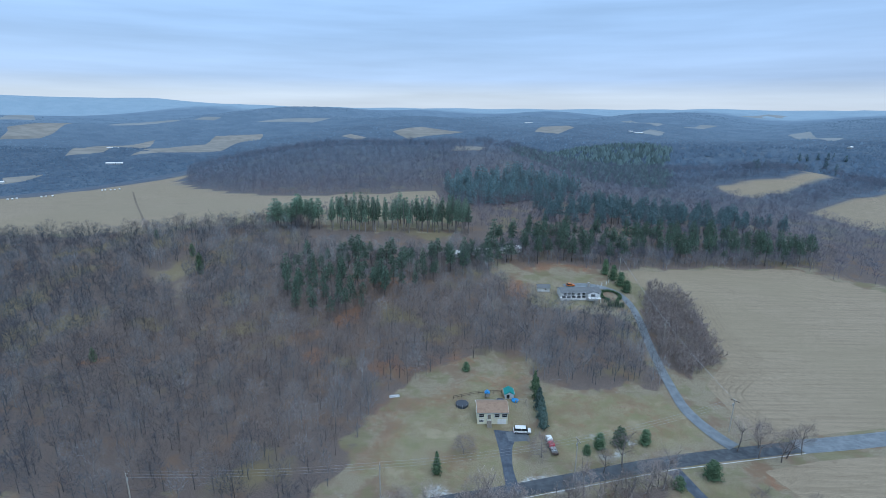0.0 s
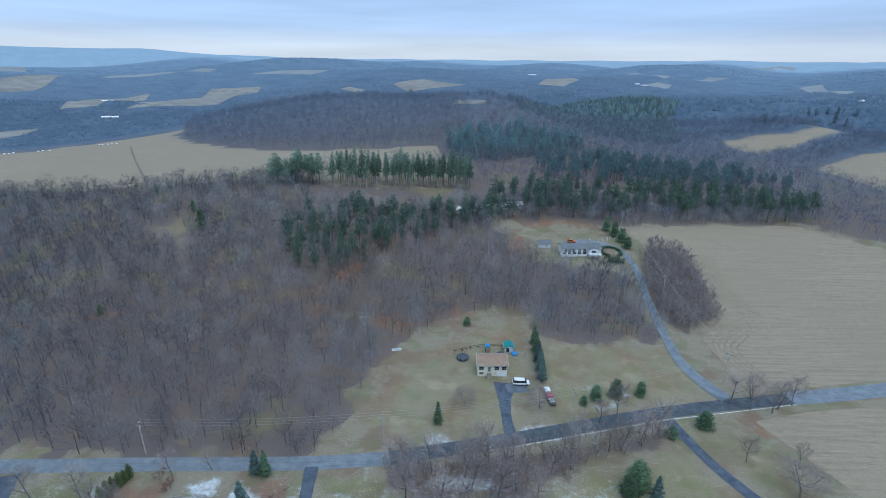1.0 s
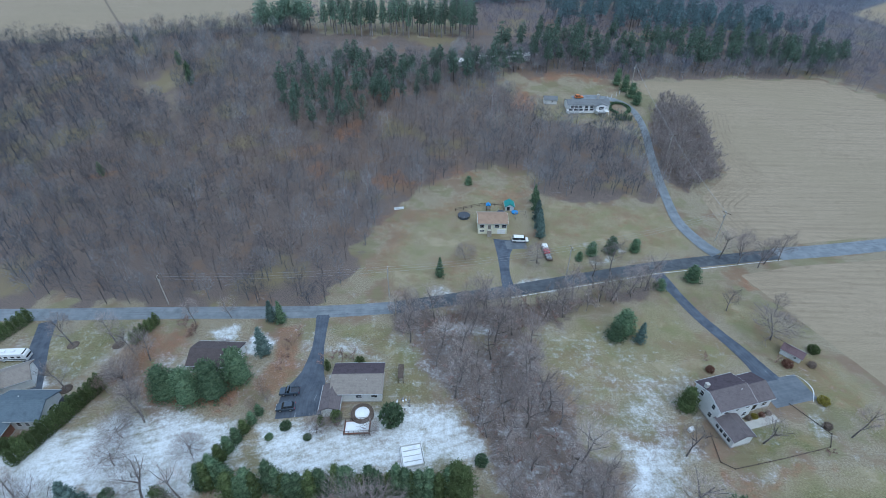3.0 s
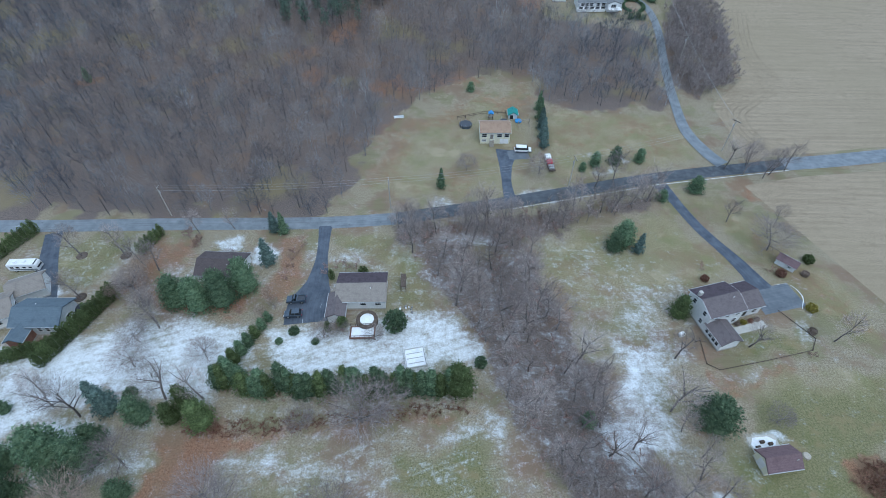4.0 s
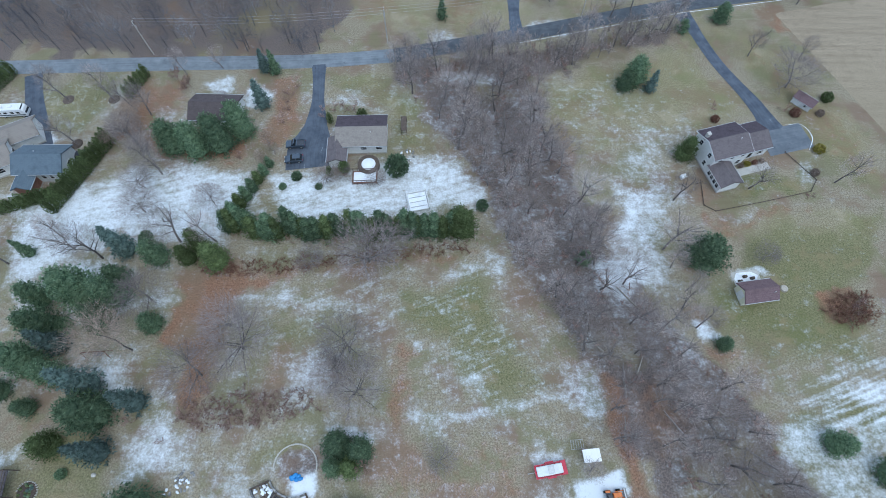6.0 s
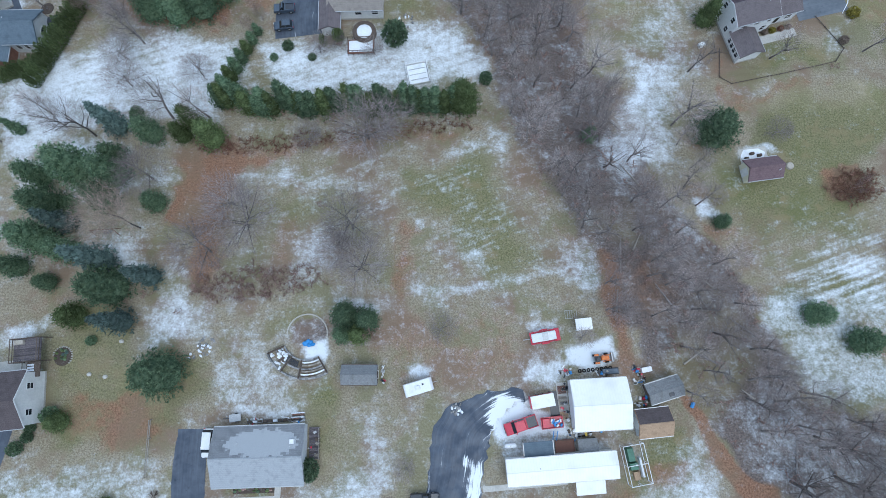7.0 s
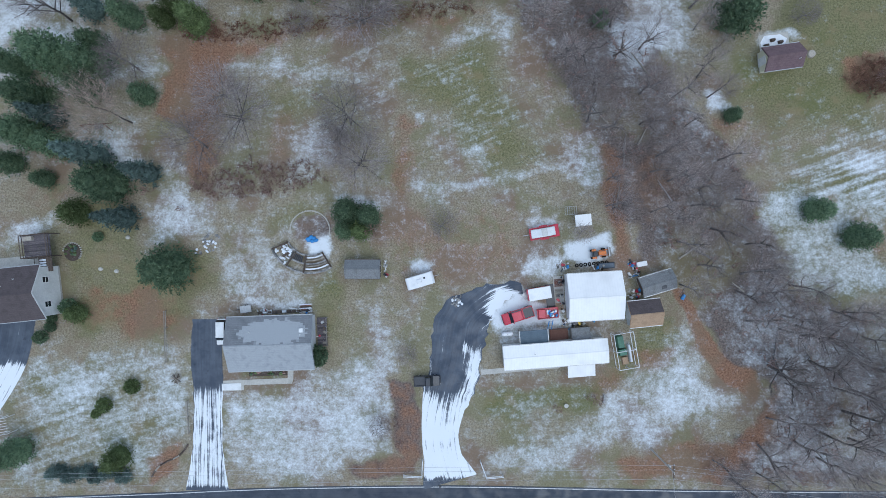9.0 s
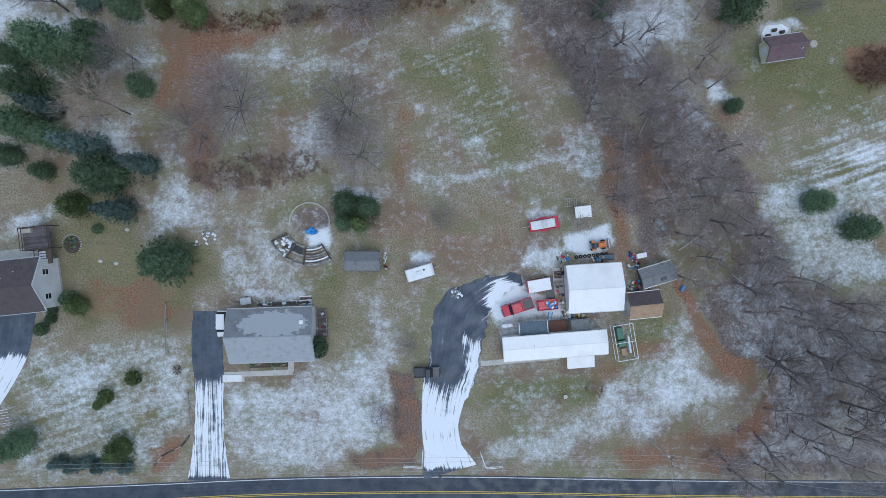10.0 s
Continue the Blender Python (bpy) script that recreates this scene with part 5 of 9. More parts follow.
def conifer(seed, tall, radius, whorls, rays, bare=0.06, droop=0.25, ragged=0.25, size=0.34, top_power=0.9, steps=0):
    """A spire of drooping boughs in uneven tiers. Returns trunk and crown."""
    g = np.random.default_rng(seed)
    trunk = gather([tube(np.zeros(3), np.array([0, 0, tall * 0.55]), tall * 0.017, tall * 0.011, 6), tube(np.array([0, 0, tall * 0.55]), np.array([0, 0, tall * 0.97]), tall * 0.011, tall * 0.002, 5)])
    cs, os, ss = [], [], []
    for i in range(whorls):
        t = bare + (1 - bare) * (i + g.uniform(-0.3, 0.3)) / whorls
        t = min(max(t, bare), 0.99)
        reach = radius * max(0.05, (1 - (t - bare) / (1 - bare))) ** top_power
        k = max(4, int(rays * (0.35 + 0.65 * reach / radius)))
        for j in range(k):
            az = 2 * np.pi * j / k + g.uniform(0, 0.9) + i * 1.3
            r = reach * g.uniform(1 - ragged, 1 + ragged * 0.5)
            for q in np.linspace(0.35, 1.0, steps or max(2, int(2 + r / (radius * 0.3)))):
                cs.append((math.cos(az) * r * q, math.sin(az) * r * q, t * tall - droop * r * q * q))
                os.append((math.cos(az), math.sin(az), 0.25 - 0.3 * q))
                ss.append(radius * size * (0.55 + 0.45 * reach / radius))
    crown = tufts(g, np.array(cs), np.array(os), np.array(ss), 3)
    return trunk, crown


def round_evergreen(seed, tall, radius, count, size=0.16, low=0.05, lump=0.18, point=0.0):
    """A dense rounded or egg-shaped crown over a short trunk."""
    g = np.random.default_rng(seed)
    trunk = gather([tube(np.zeros(3), np.array([0, 0, tall * 0.6]), radius * 0.07, radius * 0.03, 6)])
    d = unit(g.normal(0, 1, (count, 3)))
    k = unit(g.normal(0, 1, (14, 3)))
    bulge = 1 + lump * (np.max(d @ k.T, 1) ** 6 - 0.4) + g.normal(0, 0.05, count)
    deep = np.where(g.random(count) < 0.25, g.uniform(0.6, 0.9, count), 1.0)
    p = d * (bulge * deep)[:, None]
    narrow = 1 - point * np.clip(p[:, 2:], 0, 1)
    mid, half = tall * (0.5 + low / 2), tall * (0.5 - low / 2)
    c = np.concatenate([p[:, :2] * radius * narrow, mid + p[:, 2:] * half], 1)
    crown = tufts(g, c, d + np.array([0, 0, 0.15]), np.full(count, radius * size) * g.uniform(0.7, 1.3, count), 3, 0.4)
    core = Shape().ball(0, 0, mid, radius * 0.66 * (1 - 0.3 * point), radius * 0.66 * (1 - 0.3 * point), half * 0.72, 9, 6)
    tri = []
    for a, b, c2, e in core.f:
        tri += [(a, b, c2), (a, c2, e)]
    return trunk, gather([crown, (np.array(core.v), np.array(tri))])


def twig_crown(seed, tall, wide, twigs, width, limbs=6, low=0.3, reach=0.17):
    """A leafless tree of a wood: slim trunk, a few limbs, and an airy crown of fine upturned twigs."""
    g = np.random.default_rng(seed)
    trunk = [tube(np.zeros(3), np.array([0, 0, tall * 0.55]), tall * 0.011, tall * 0.006, 3)]
    mid, half = tall * (low + 1) / 2, tall * (1 - low) / 2
    for i in range(limbs):
        az, t = i * 2.4 + g.uniform(-0.5, 0.5), g.uniform(low * 0.8, 0.55)
        a = np.array([0, 0, tall * t])
        r = wide * g.uniform(0.5, 0.95)
        b = np.array([r * math.cos(az), r * math.sin(az), tall * g.uniform(0.6, 0.9)])
        side = unit(np.cross(b - a, g.normal(0, 1, 3))) * tall * 0.0055
        trunk.append((np.array([a - side, a + side, b]), np.array([[0, 1, 2]])))
    d = unit(g.normal(0, 1, (twigs, 3)))
    lobes = unit(g.normal(0, 1, (7, 3)))
    q = d * (g.uniform(0.35, 1.0, twigs) ** 0.6 * (0.72 + 0.38 * np.max(d @ lobes.T, 1) ** 4))[:, None]
    base = np.stack([q[:, 0] * wide, q[:, 1] * wide, mid + q[:, 2] * half * 0.85], 1)
    grow = unit(np.stack([q[:, 0], q[:, 1], 0.55 + 0.7 * np.clip(q[:, 2], -0.3, 1)], 1) + g.normal(0, 0.3, (twigs, 3)))
    side = unit(np.cross(grow, g.normal(0, 1, (twigs, 3)))) * width * g.uniform(0.6, 1.3, (twigs, 1))
    v = np.stack([base - side, base + side, base + grow * tall * reach * g.uniform(0.6, 1.4, (twigs, 1))], 1).reshape(-1, 3)
    return gather(trunk), (v, np.arange(len(v)).reshape(-1, 3))


def boughed(seed, tall, radius, boughs, per, size=0.1, low=0.04, power=0.6, clump=0.34, core=0.64, up=0.25):
    """An evergreen built of boughs, each a ragged cushion of needle sprays, round a dense heart."""
    g = np.random.default_rng(seed)
    trunk = gather([tube(np.zeros(3), np.array([0, 0, tall * 0.9]), radius * 0.07, radius * 0.015, 6)])
    cs, os, ss = [], [], []
    for i in range(boughs):
        t = low + (0.97 - low) * ((i + g.uniform(0, 1)) / boughs) ** 0.9
        r = radius * max(0.08, 1 - (t - low) / (1 - low)) ** power * (1.0 if t > 0.15 else 0.75 + 1.6 * t) * g.uniform(0.82, 1.04)
        az = i * 2.39996 + g.uniform(-0.4, 0.4)
        out = np.array([math.cos(az), math.sin(az), 0.0])
        side = np.array([-out[1], out[0], 0.0])
        half = radius * clump * g.uniform(0.75, 1.2) * (0.55 + 0.45 * r / radius)
        u = np.clip(g.normal(0, 0.5, (per, 3)), -0.9, 0.9)
        c = out * (r - half * 0.7) + np.array([0, 0, t * tall]) + u[:, :1] * out * half + u[:, 1:2] * side * half * 0.75 + u[:, 2:] * np.array([0, 0, half * 0.55])
        cs.append(c)
        os.append(out * 0.8 + np.array([0, 0, up]) + u * 0.9)
        ss.append(np.full(per, radius * size) * g.uniform(0.7, 1.35, per))
    crown = tufts(g, np.concatenate(cs), np.concatenate(os), np.concatenate(ss), 3, 0.3)
    heart = Shape()
    n = 5
    for k in range(n):
        t = low + 0.05 + (0.9 - low) * k / n
        r = radius * core * (1 - (t - low) / (1 - low)) ** power
        heart.ball(0, 0, tall * t + 0.06 * tall, r, r, tall * 0.14, 8, 4)
    tri = []
    for a, b, c, e in heart.f:
        tri += [(a, b, c), (a, c, e)]
    return trunk, gather([crown, (np.array(heart.v), np.array(tri))])


def kit(name, made, woody, leafy):
    (tv, tf), (cv, cf) = made
    return mesh_of("trunk", tv, tf, [woody], True), mesh_of("crown", cv, cf, [leafy])


def plant(name, meshes, x, y, scale=1.0, turn=0.0, label="", category="tree", group="", tall=1.0, lean=0.0):
    ob = thing(name, label, category, x, y, turn, zt(x, y) - 0.05, group)
    ob.matrix_world = pose(x, y, zt(x, y) - 0.05, lean, lean * 0.5, turn) @ Matrix.Diagonal((scale, scale, scale * tall, 1))
    for key, me in zip(("trunk", "crown"), meshes):
        new(key, me).parent = ob
    return ob


def grove(name, made, spots, materials, label, category="trees", rng=None, squash=(0.8, 1.25), tone=None):
    """Many trees joined into one object: each takes one of the patterns, turned and scaled."""
    g = rng
    vs, fs, ms, ts, k = [], [], [], [], 0
    pick = g.integers(0, len(made), len(spots))
    for i, (trunk, crown) in enumerate(made):
        sel = spots[pick == i]
        if not len(sel):
            continue
        v = np.concatenate([trunk[0], crown[0]])
        f = np.concatenate([trunk[1], crown[1] + len(trunk[0])])
        n = len(sel)
        a, s, hs = g.uniform(0, 6.28, n), g.uniform(*squash, n), g.uniform(0.85, 1.15, n)
        x = (v[None, :, 0] * np.cos(a)[:, None] - v[None, :, 1] * np.sin(a)[:, None]) * s[:, None] + sel[:, 0:1]
        y = (v[None, :, 0] * np.sin(a)[:, None] + v[None, :, 1] * np.cos(a)[:, None]) * s[:, None] + sel[:, 1:2]
        z = v[None, :, 2] * (s * hs)[:, None] + height(sel[:, 0], sel[:, 1])[:, None] - 0.1
        vs.append(np.stack([x, y, z], 2).reshape(-1, 3))
        fs.append((f[None] + (np.arange(n) * len(v))[:, None, None]).reshape(-1, 3) + k)
        ms.append(np.tile(np.r_[np.zeros(len(trunk[1])), np.ones(len(crown[1]))], n))
        if tone:
            ts.append(np.repeat(np.stack(tone(sel[:, 0], sel[:, 1], g), 1), len(v), 0))
        k += n * len(v)
    me = mesh_of(name, np.concatenate(vs), np.concatenate(fs), materials, False, np.concatenate(ms))
    if tone:
        for key, values in zip(("tone", "warm"), np.concatenate(ts).T):
            me.attributes.new(key, "FLOAT", "POINT").data.foreach_set("value", values.astype(np.float32))
    return tagged(new(name, me), label, category, kind="stuff")


def scatter(g, poly, spacing, keep=None):
    """Uneven spots inside an outline."""
    p = np.array(poly, float)
    lo, hi = p.min(0), p.max(0)
    gx, gy = np.meshgrid(np.arange(lo[0], hi[0], spacing), np.arange(lo[1], hi[1], spacing))
    q = np.stack([gx.ravel(), gy.ravel()], 1)
    q = q + g.uniform(-0.48, 0.48, q.shape) * spacing
    q = q[inside(poly, q[:, 0], q[:, 1], 0.01) > 0.5]
    return q if keep is None else q[keep(q[:, 0], q[:, 1])]


G = np.random.default_rng(11)
def merged(a, b):
    """The limbs of one bare tree with the fine twigs of another."""
    return a[0], gather([a[1], b[1]])


BARE_NEAR = [kit("bare", merged(bare_tree(20 + i, 13, 0.85 + 0.1 * (i % 3), (8, 7, 6), 0.012, 0.95, tubes=1), twig_crown(26 + i, 12.6, 3.1 + 0.3 * (i % 3), 1600, 0.013, 0, 0.22, 0.085)), M_BARK, (M_TWIG_CREEK, M_TWIG)[i % 2]) for i in range(5)]
BARE_WIDE = [kit("wide", merged(bare_tree(40 + i, 9, 1.6, (11, 7, 7), 0.014, 0.75, 0.12, 0.45, tubes=1), twig_crown(44 + i, 9, 3.7, 2000, 0.015, 0, 0.3, 0.1)), M_BARK, M_TWIG) for i in range(3)]
BARE_TAN = [kit("tan", merged(bare_tree(50 + i, 8, 1.15, (14, 9, 6), 0.010, 0.75, 0.12, 0.75, tubes=0), twig_crown(54 + i, 8, 3.0, 2600, 0.008, 0, 0.35, 0.1)), M_BARK, M_TWIG_TAN) for i in range(2)]
SHRUB = [kit("shrub", bare_tree(60 + i, 2.6, 1.0, (9, 6, 5), 0.02, 0.9, 0.02, 0.5), M_BRUSH, M_BRUSH) for i in range(2)]
SPRUCE = [kit("spruce", boughed(70 + i, 9, 2.3, 60, 13, 0.12, 0.04, 0.85, 0.3), M_BARK, M_NEEDLE) for i in range(3)]
SPRUCE_BLUE = [kit("blue", boughed(80 + i, 9, 2.5, 60, 13, 0.12, 0.04, 0.8, 0.3), M_BARK, M_NEEDLE_BLUE) for i in range(2)]
PINE_ROUND = [kit("pine", boughed(90 + i, 7, 3.2, 80, 10, 0.095, 0.03, 0.42, 0.36), M_BARK, M) for i, M in enumerate((M_NEEDLE, M_NEEDLE, M_NEEDLE_WARM))]
PINE_WIDE = [kit("wide_pine", boughed(92 + i, 8, 3.6, 130, 12, 0.075, 0.03, 0.42, 0.34), M_BARK, M_NEEDLE) for i in range(3)]
PINE_FINE = [kit("fine", boughed(95 + i, 7, 3.3, 110, 11, 0.075, 0.02, 0.45, 0.34), M_BARK, M) for i, M in enumerate((M_NEEDLE, M_NEEDLE, M_NEEDLE_WARM))]
SCREEN = [kit("screen", boughed(104 + i, 7, 2.5, 80, 11, 0.095, 0.02, 0.55, 0.36), M_BARK, M) for i, M in enumerate((M_NEEDLE, M_NEEDLE_WARM, M_NEEDLE))]
BUSH = [kit("bush", round_evergreen(100 + i, 2.4, 1.4, 420, 0.2, 0.0, 0.15, 0.25), M_BARK, M) for i, M in enumerate((M_NEEDLE, M_NEEDLE_WARM))]
THUJA = [kit("thuja", round_evergreen(110 + i, 4.5, 0.95, 620, 0.15, 0.0, 0.08, 0.5), M_BARK, M) for i, M in enumerate((M_NEEDLE_WARM, M_NEEDLE))]

# bare trees of the creek wood
for i, (x, y) in enumerate(scatter(G, CREEK_WOOD, 5.3)):
    kit_used = BARE_NEAR[i % 5]
    plant("bare_tree", kit_used, x, y, G.uniform(0.62, 1.05), G.uniform(0, 360), "leafless grey tree among creek-side woods", "tree", "creek-side trees", lean=G.uniform(-4, 4))

# big old trees by the road
OLD_TREE = [kit("old", bare_tree(34 + i, 15, 1.25, (9, 7, 6, 4), 0.018, 1.05, 0.22, 0.5, tubes=2), M_BARK, M_TWIG) for i in range(3)]
OLD_WOOD = [(50, -20), (58, -27), (62, -38), (100, -40), (104, -14), (84, -12), (68, -14), (58, -8)]
for i, (x, y) in enumerate(scatter(G, OLD_WOOD, 9.0)):
    plant("bare_tree", OLD_TREE[i % 3], x, y, G.uniform(0.8, 1.1), G.uniform(0, 360), "large old leafless tree over leaf litter", "tree", "old trees by the road", lean=G.uniform(-3, 3))

# undergrowth of the creek wood
low_brush = [bare_tree(130 + i, 2.2, 1.1, (6, 5, 4), 0.03, 0.8, 0.02, 0.4, tubes=0) for i in range(3)]
grove("undergrowth", low_brush, scatter(G, CREEK_WOOD, 3.4), [M_BRUSH, M_BRUSH], "tangled red-brown undergrowth below bare trees", "brush", G, (0.5, 1.2))

# the wooded hill and the far woods
hill_tree = [twig_crown(140 + i, 10.5, 2.8 + 0.35 * (i % 3), 250, 0.034, 3, 0.14, 0.13) for i in range(6)]


def hill_tone(x, y, g):
    """Darker trees to the west; redder ones towards the pines and the cream house."""
    west = smooth(-60, -190, x) * smooth(120, 200, y)
    warm = 0.9 * bump(x, y, -30, 185, 60, 40) + 0.6 * bump(x, y, -60, 110, 40, 18) + 0.55 * bump(x, y, -110, 165, 30, 25) + 0.7 * bump(x, y, -44, 164, 12, 9) + 0.7 * bump(x, y, -17, 158, 10, 8) + 0.12
    low = smooth(20, -70, x) * smooth(230, 120, y)
    return np.clip(0.85 * g.random(x.shape) ** 1.3 + 0.25 * (g.random(x.shape) < 0.08) + 0.4 * vnoise(x / 18, y / 18) - 0.3 * west - 0.27 * low, 0, 1), np.clip(warm * g.uniform(0.1, 1.2, x.shape) * (1 - 0.7 * west), 0, 1)


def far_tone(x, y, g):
    """Redder woods close by, greyer ones beyond: haze put into the tone by distance."""
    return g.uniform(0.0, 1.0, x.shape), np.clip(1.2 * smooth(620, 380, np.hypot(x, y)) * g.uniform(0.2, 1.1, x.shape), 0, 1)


def off_lots(x, y):
    return (np.abs(x) < 0.93 * y + 22) & (inside(LAWN_NORTH, x, y, 0.1) < 0.5) & (inside(LOT_HILL, x, y, 0.1) < 0.5) & (inside(CLEARING, x, y, 0.1) < 0.5) & (inside(PINE_STRIP, x, y, 0.1) < 0.5)


grove("hillside_woods", hill_tree, scatter(G, HILL_WOOD, 4.3, off_lots), [M_TWIG_HILL, M_TWIG_HILL], "dense leafless winter woods on the hillside", "woods", G, (0.6, 1.1), hill_tone)
tall_pine = [conifer(150 + i, 17, 2.9, 11, 8, bare=0.34 + 0.07 * (i % 3), ragged=0.6, size=0.27, droop=0.02, top_power=0.45) for i in range(4)]
thin_pine = [conifer(155 + i, 21, 2.3, 15, 8, bare=0.40, ragged=0.6, size=0.3, droop=0.12, top_power=0.55) for i in range(3)]
BELT = [(-76, 212), (-62, 192), (-34, 190), (-22, 208), (-8, 222), (16, 234), (36, 242), (20, 250), (-20, 245), (-45, 246), (-72, 236)]
grove("pine_belt", tall_pine, scatter(G, BELT, 6.2), [M_BARK, M_MID_NEEDLE], "tall green pines mixed into bare woods", "pines", G, (0.5, 0.88))
LOT_PINES = [(20, 244), (46, 246), (80, 247), (96, 250), (100, 275), (70, 290), (40, 282), (22, 262)]
grove("lot_pines", tall_pine, scatter(G, LOT_PINES, 7.2), [M_BARK, M_MID_NEEDLE], "tall pines behind the hill house", "pines", G, (0.6, 0.95))
ROW = [(-98, 276), (-70, 279), (-72, 289), (-98, 288)]
grove("pine_clump", tall_pine, scatter(G, ROW, 3.9), [M_BARK, M_MID_NEEDLE], "clump of tall dark pines at the field edge", "pines", G, (0.85, 1.1))
THIN = [kit("thin", p, M_BARK_PALE, M_MID_NEEDLE) for p in thin_pine]
for i in range(66):
    x = -62 + 76 * (i % 22) / 21 + G.uniform(-1.6, 1.6)
    y = 278 + 0.09 * (x + 62) + (i // 22) * 6 + G.uniform(-2, 2)
    plant("tall_pine", THIN[i % 3], x, y, G.uniform(0.72, 0.98), G.uniform(0, 360), "slender tall pine with a bare trunk by a field", "tree", "row of tall pines")
RIDGE_PINES = [(98, 256), (150, 256), (210, 266), (232, 290), (190, 300), (120, 290), (98, 276)]
grove("ridge_pines", tall_pine, scatter(G, RIDGE_PINES, 7.2), [M_BARK, M_MID_NEEDLE], "dark pines along the edge of the stubble field", "pines", G, (0.6, 0.95))
RIDGE_BACK = [(60, 300), (110, 296), (190, 320), (240, 330), (215, 370), (110, 380), (60, 340)]
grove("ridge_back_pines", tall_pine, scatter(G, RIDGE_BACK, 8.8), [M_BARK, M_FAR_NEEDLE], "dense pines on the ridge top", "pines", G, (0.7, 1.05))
EDGE_BRUSH = [(4, 240), (60, 248), (95, 243), (140, 252), (195, 260), (232, 278), (200, 282), (140, 274), (60, 272), (4, 266)]
grove("ridge_edge_brush", hill_tree, scatter(G, EDGE_BRUSH, 3.4), [M_TWIG_HILL, M_TWIG_HILL], "bare brush and saplings along the field's upper edge", "brush", G, (0.45, 0.95), hill_tone)
DARK_HILL = [(0, 420), (10, 368), (50, 366), (95, 396), (125, 440), (70, 462), (10, 450)]
mid_pine = [conifer(160 + i, 17, 3.6, 9, 7, bare=0.12, ragged=0.5, size=0.32, top_power=0.5) for i in range(3)]
mid_bare = [twig_crown(170 + i, 11, 3.5, 84, 0.075, 2, 0.2, 0.2) for i in range(4)]
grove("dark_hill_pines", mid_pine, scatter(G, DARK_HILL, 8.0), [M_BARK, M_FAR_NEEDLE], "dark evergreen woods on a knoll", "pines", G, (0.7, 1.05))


def rough_wood(x, y):
    f = land(x, y)
    return (f["stubble"] < 0.3) & (land(1.025 * x, 1.025 * y)["stubble"] < 0.3) & (np.hypot(x, y) > 225) & off_lots(x, y)


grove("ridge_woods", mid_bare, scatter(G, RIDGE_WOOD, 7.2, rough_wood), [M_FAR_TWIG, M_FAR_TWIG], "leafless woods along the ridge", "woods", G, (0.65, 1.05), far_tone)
for x, y, s in ((-158, 268, 0.5), (-128, 246, 0.62), (-118, 232, 0.8), (-116, 228, 0.7), (-122, 158, 0.5)):
    plant("red_cedar", THUJA[1], x, y, 2.4 * s, x * 7, "dark conical cedar among bare hillside trees", "tree", "hillside cedars", 1.0)
for i in range(26):
    x = -175 + 4.0 * i + G.uniform(-2, 2)
    plant("bare_tree", BARE_NEAR[i % 5], x, 277 + (2 if x < -120 else 4) + G.uniform(-4, 3), G.uniform(0.5, 0.95) * (1.1 if i % 6 == 0 else 0.8), i * 61, "slender leafless tree at the field's edge", "tree", "field edge trees")


def ring_spots(n, r0, r1, a0, a1, test=None):
    r = np.sqrt(G.uniform(r0 * r0, r1 * r1, n))
    a = np.radians(G.uniform(a0, a1, n))
    q = np.stack([r * np.sin(a), r * np.cos(a)], 1)
    f = land(q[:, 0], q[:, 1])
    ok = (f["stubble"] < 0.3) & (land(1.025 * q[:, 0], 1.025 * q[:, 1])["stubble"] < 0.3)
    for corners in FAR_FIELDS + HAZED_FIELDS:
        ok &= inside(corners, q[:, 0], q[:, 1], 0.1) < 0.5
    return q[ok if test is None else ok & test(q[:, 0], q[:, 1])]


def beyond_ridge(x, y):
    return (inside(RIDGE_WOOD, x, y, 0.1) < 0.5) & (inside(HILL_WOOD, x, y, 0.1) < 0.5) & (y > 150)


WOODED_HILL = [(-232, 452), (-165, 416), (-100, 412), (-6, 432), (20, 470), (30, 640), (-60, 720), (-200, 690), (-280, 560)]
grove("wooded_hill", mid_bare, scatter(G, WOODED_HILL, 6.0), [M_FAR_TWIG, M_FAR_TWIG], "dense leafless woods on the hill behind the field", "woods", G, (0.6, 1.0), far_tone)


def elsewhere(x, y):
    return beyond_ridge(x, y) & (inside(WOODED_HILL, x, y, 0.1) < 0.5) & ((x > -0.25 * y) | (np.hypot(x, y) > 780))


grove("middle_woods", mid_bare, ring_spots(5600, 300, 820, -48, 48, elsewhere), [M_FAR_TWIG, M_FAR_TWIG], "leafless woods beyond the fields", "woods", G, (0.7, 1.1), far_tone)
FIELD_HEDGE = [(258, 508), (313, 521), (373, 537), (578, 742), (588, 772), (372, 566), (305, 548), (252, 528)]
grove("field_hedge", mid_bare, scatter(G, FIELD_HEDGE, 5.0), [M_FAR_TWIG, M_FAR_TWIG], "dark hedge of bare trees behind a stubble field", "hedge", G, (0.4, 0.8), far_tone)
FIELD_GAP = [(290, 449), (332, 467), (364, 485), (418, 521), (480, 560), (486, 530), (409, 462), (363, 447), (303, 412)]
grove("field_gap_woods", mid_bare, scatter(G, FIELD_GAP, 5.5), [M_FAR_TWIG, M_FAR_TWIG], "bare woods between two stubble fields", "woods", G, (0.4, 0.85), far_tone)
RIDGE_LINE = [(345, 562), (470, 670), (600, 745), (615, 770), (483, 792), (390, 660)]
grove("ridge_line_pines", mid_pine, scatter(G, RIDGE_LINE, 16.0), [M_BARK, M_FAR_NEEDLE], "dark pines along a farther ridge", "pines", G, (0.5, 0.8))


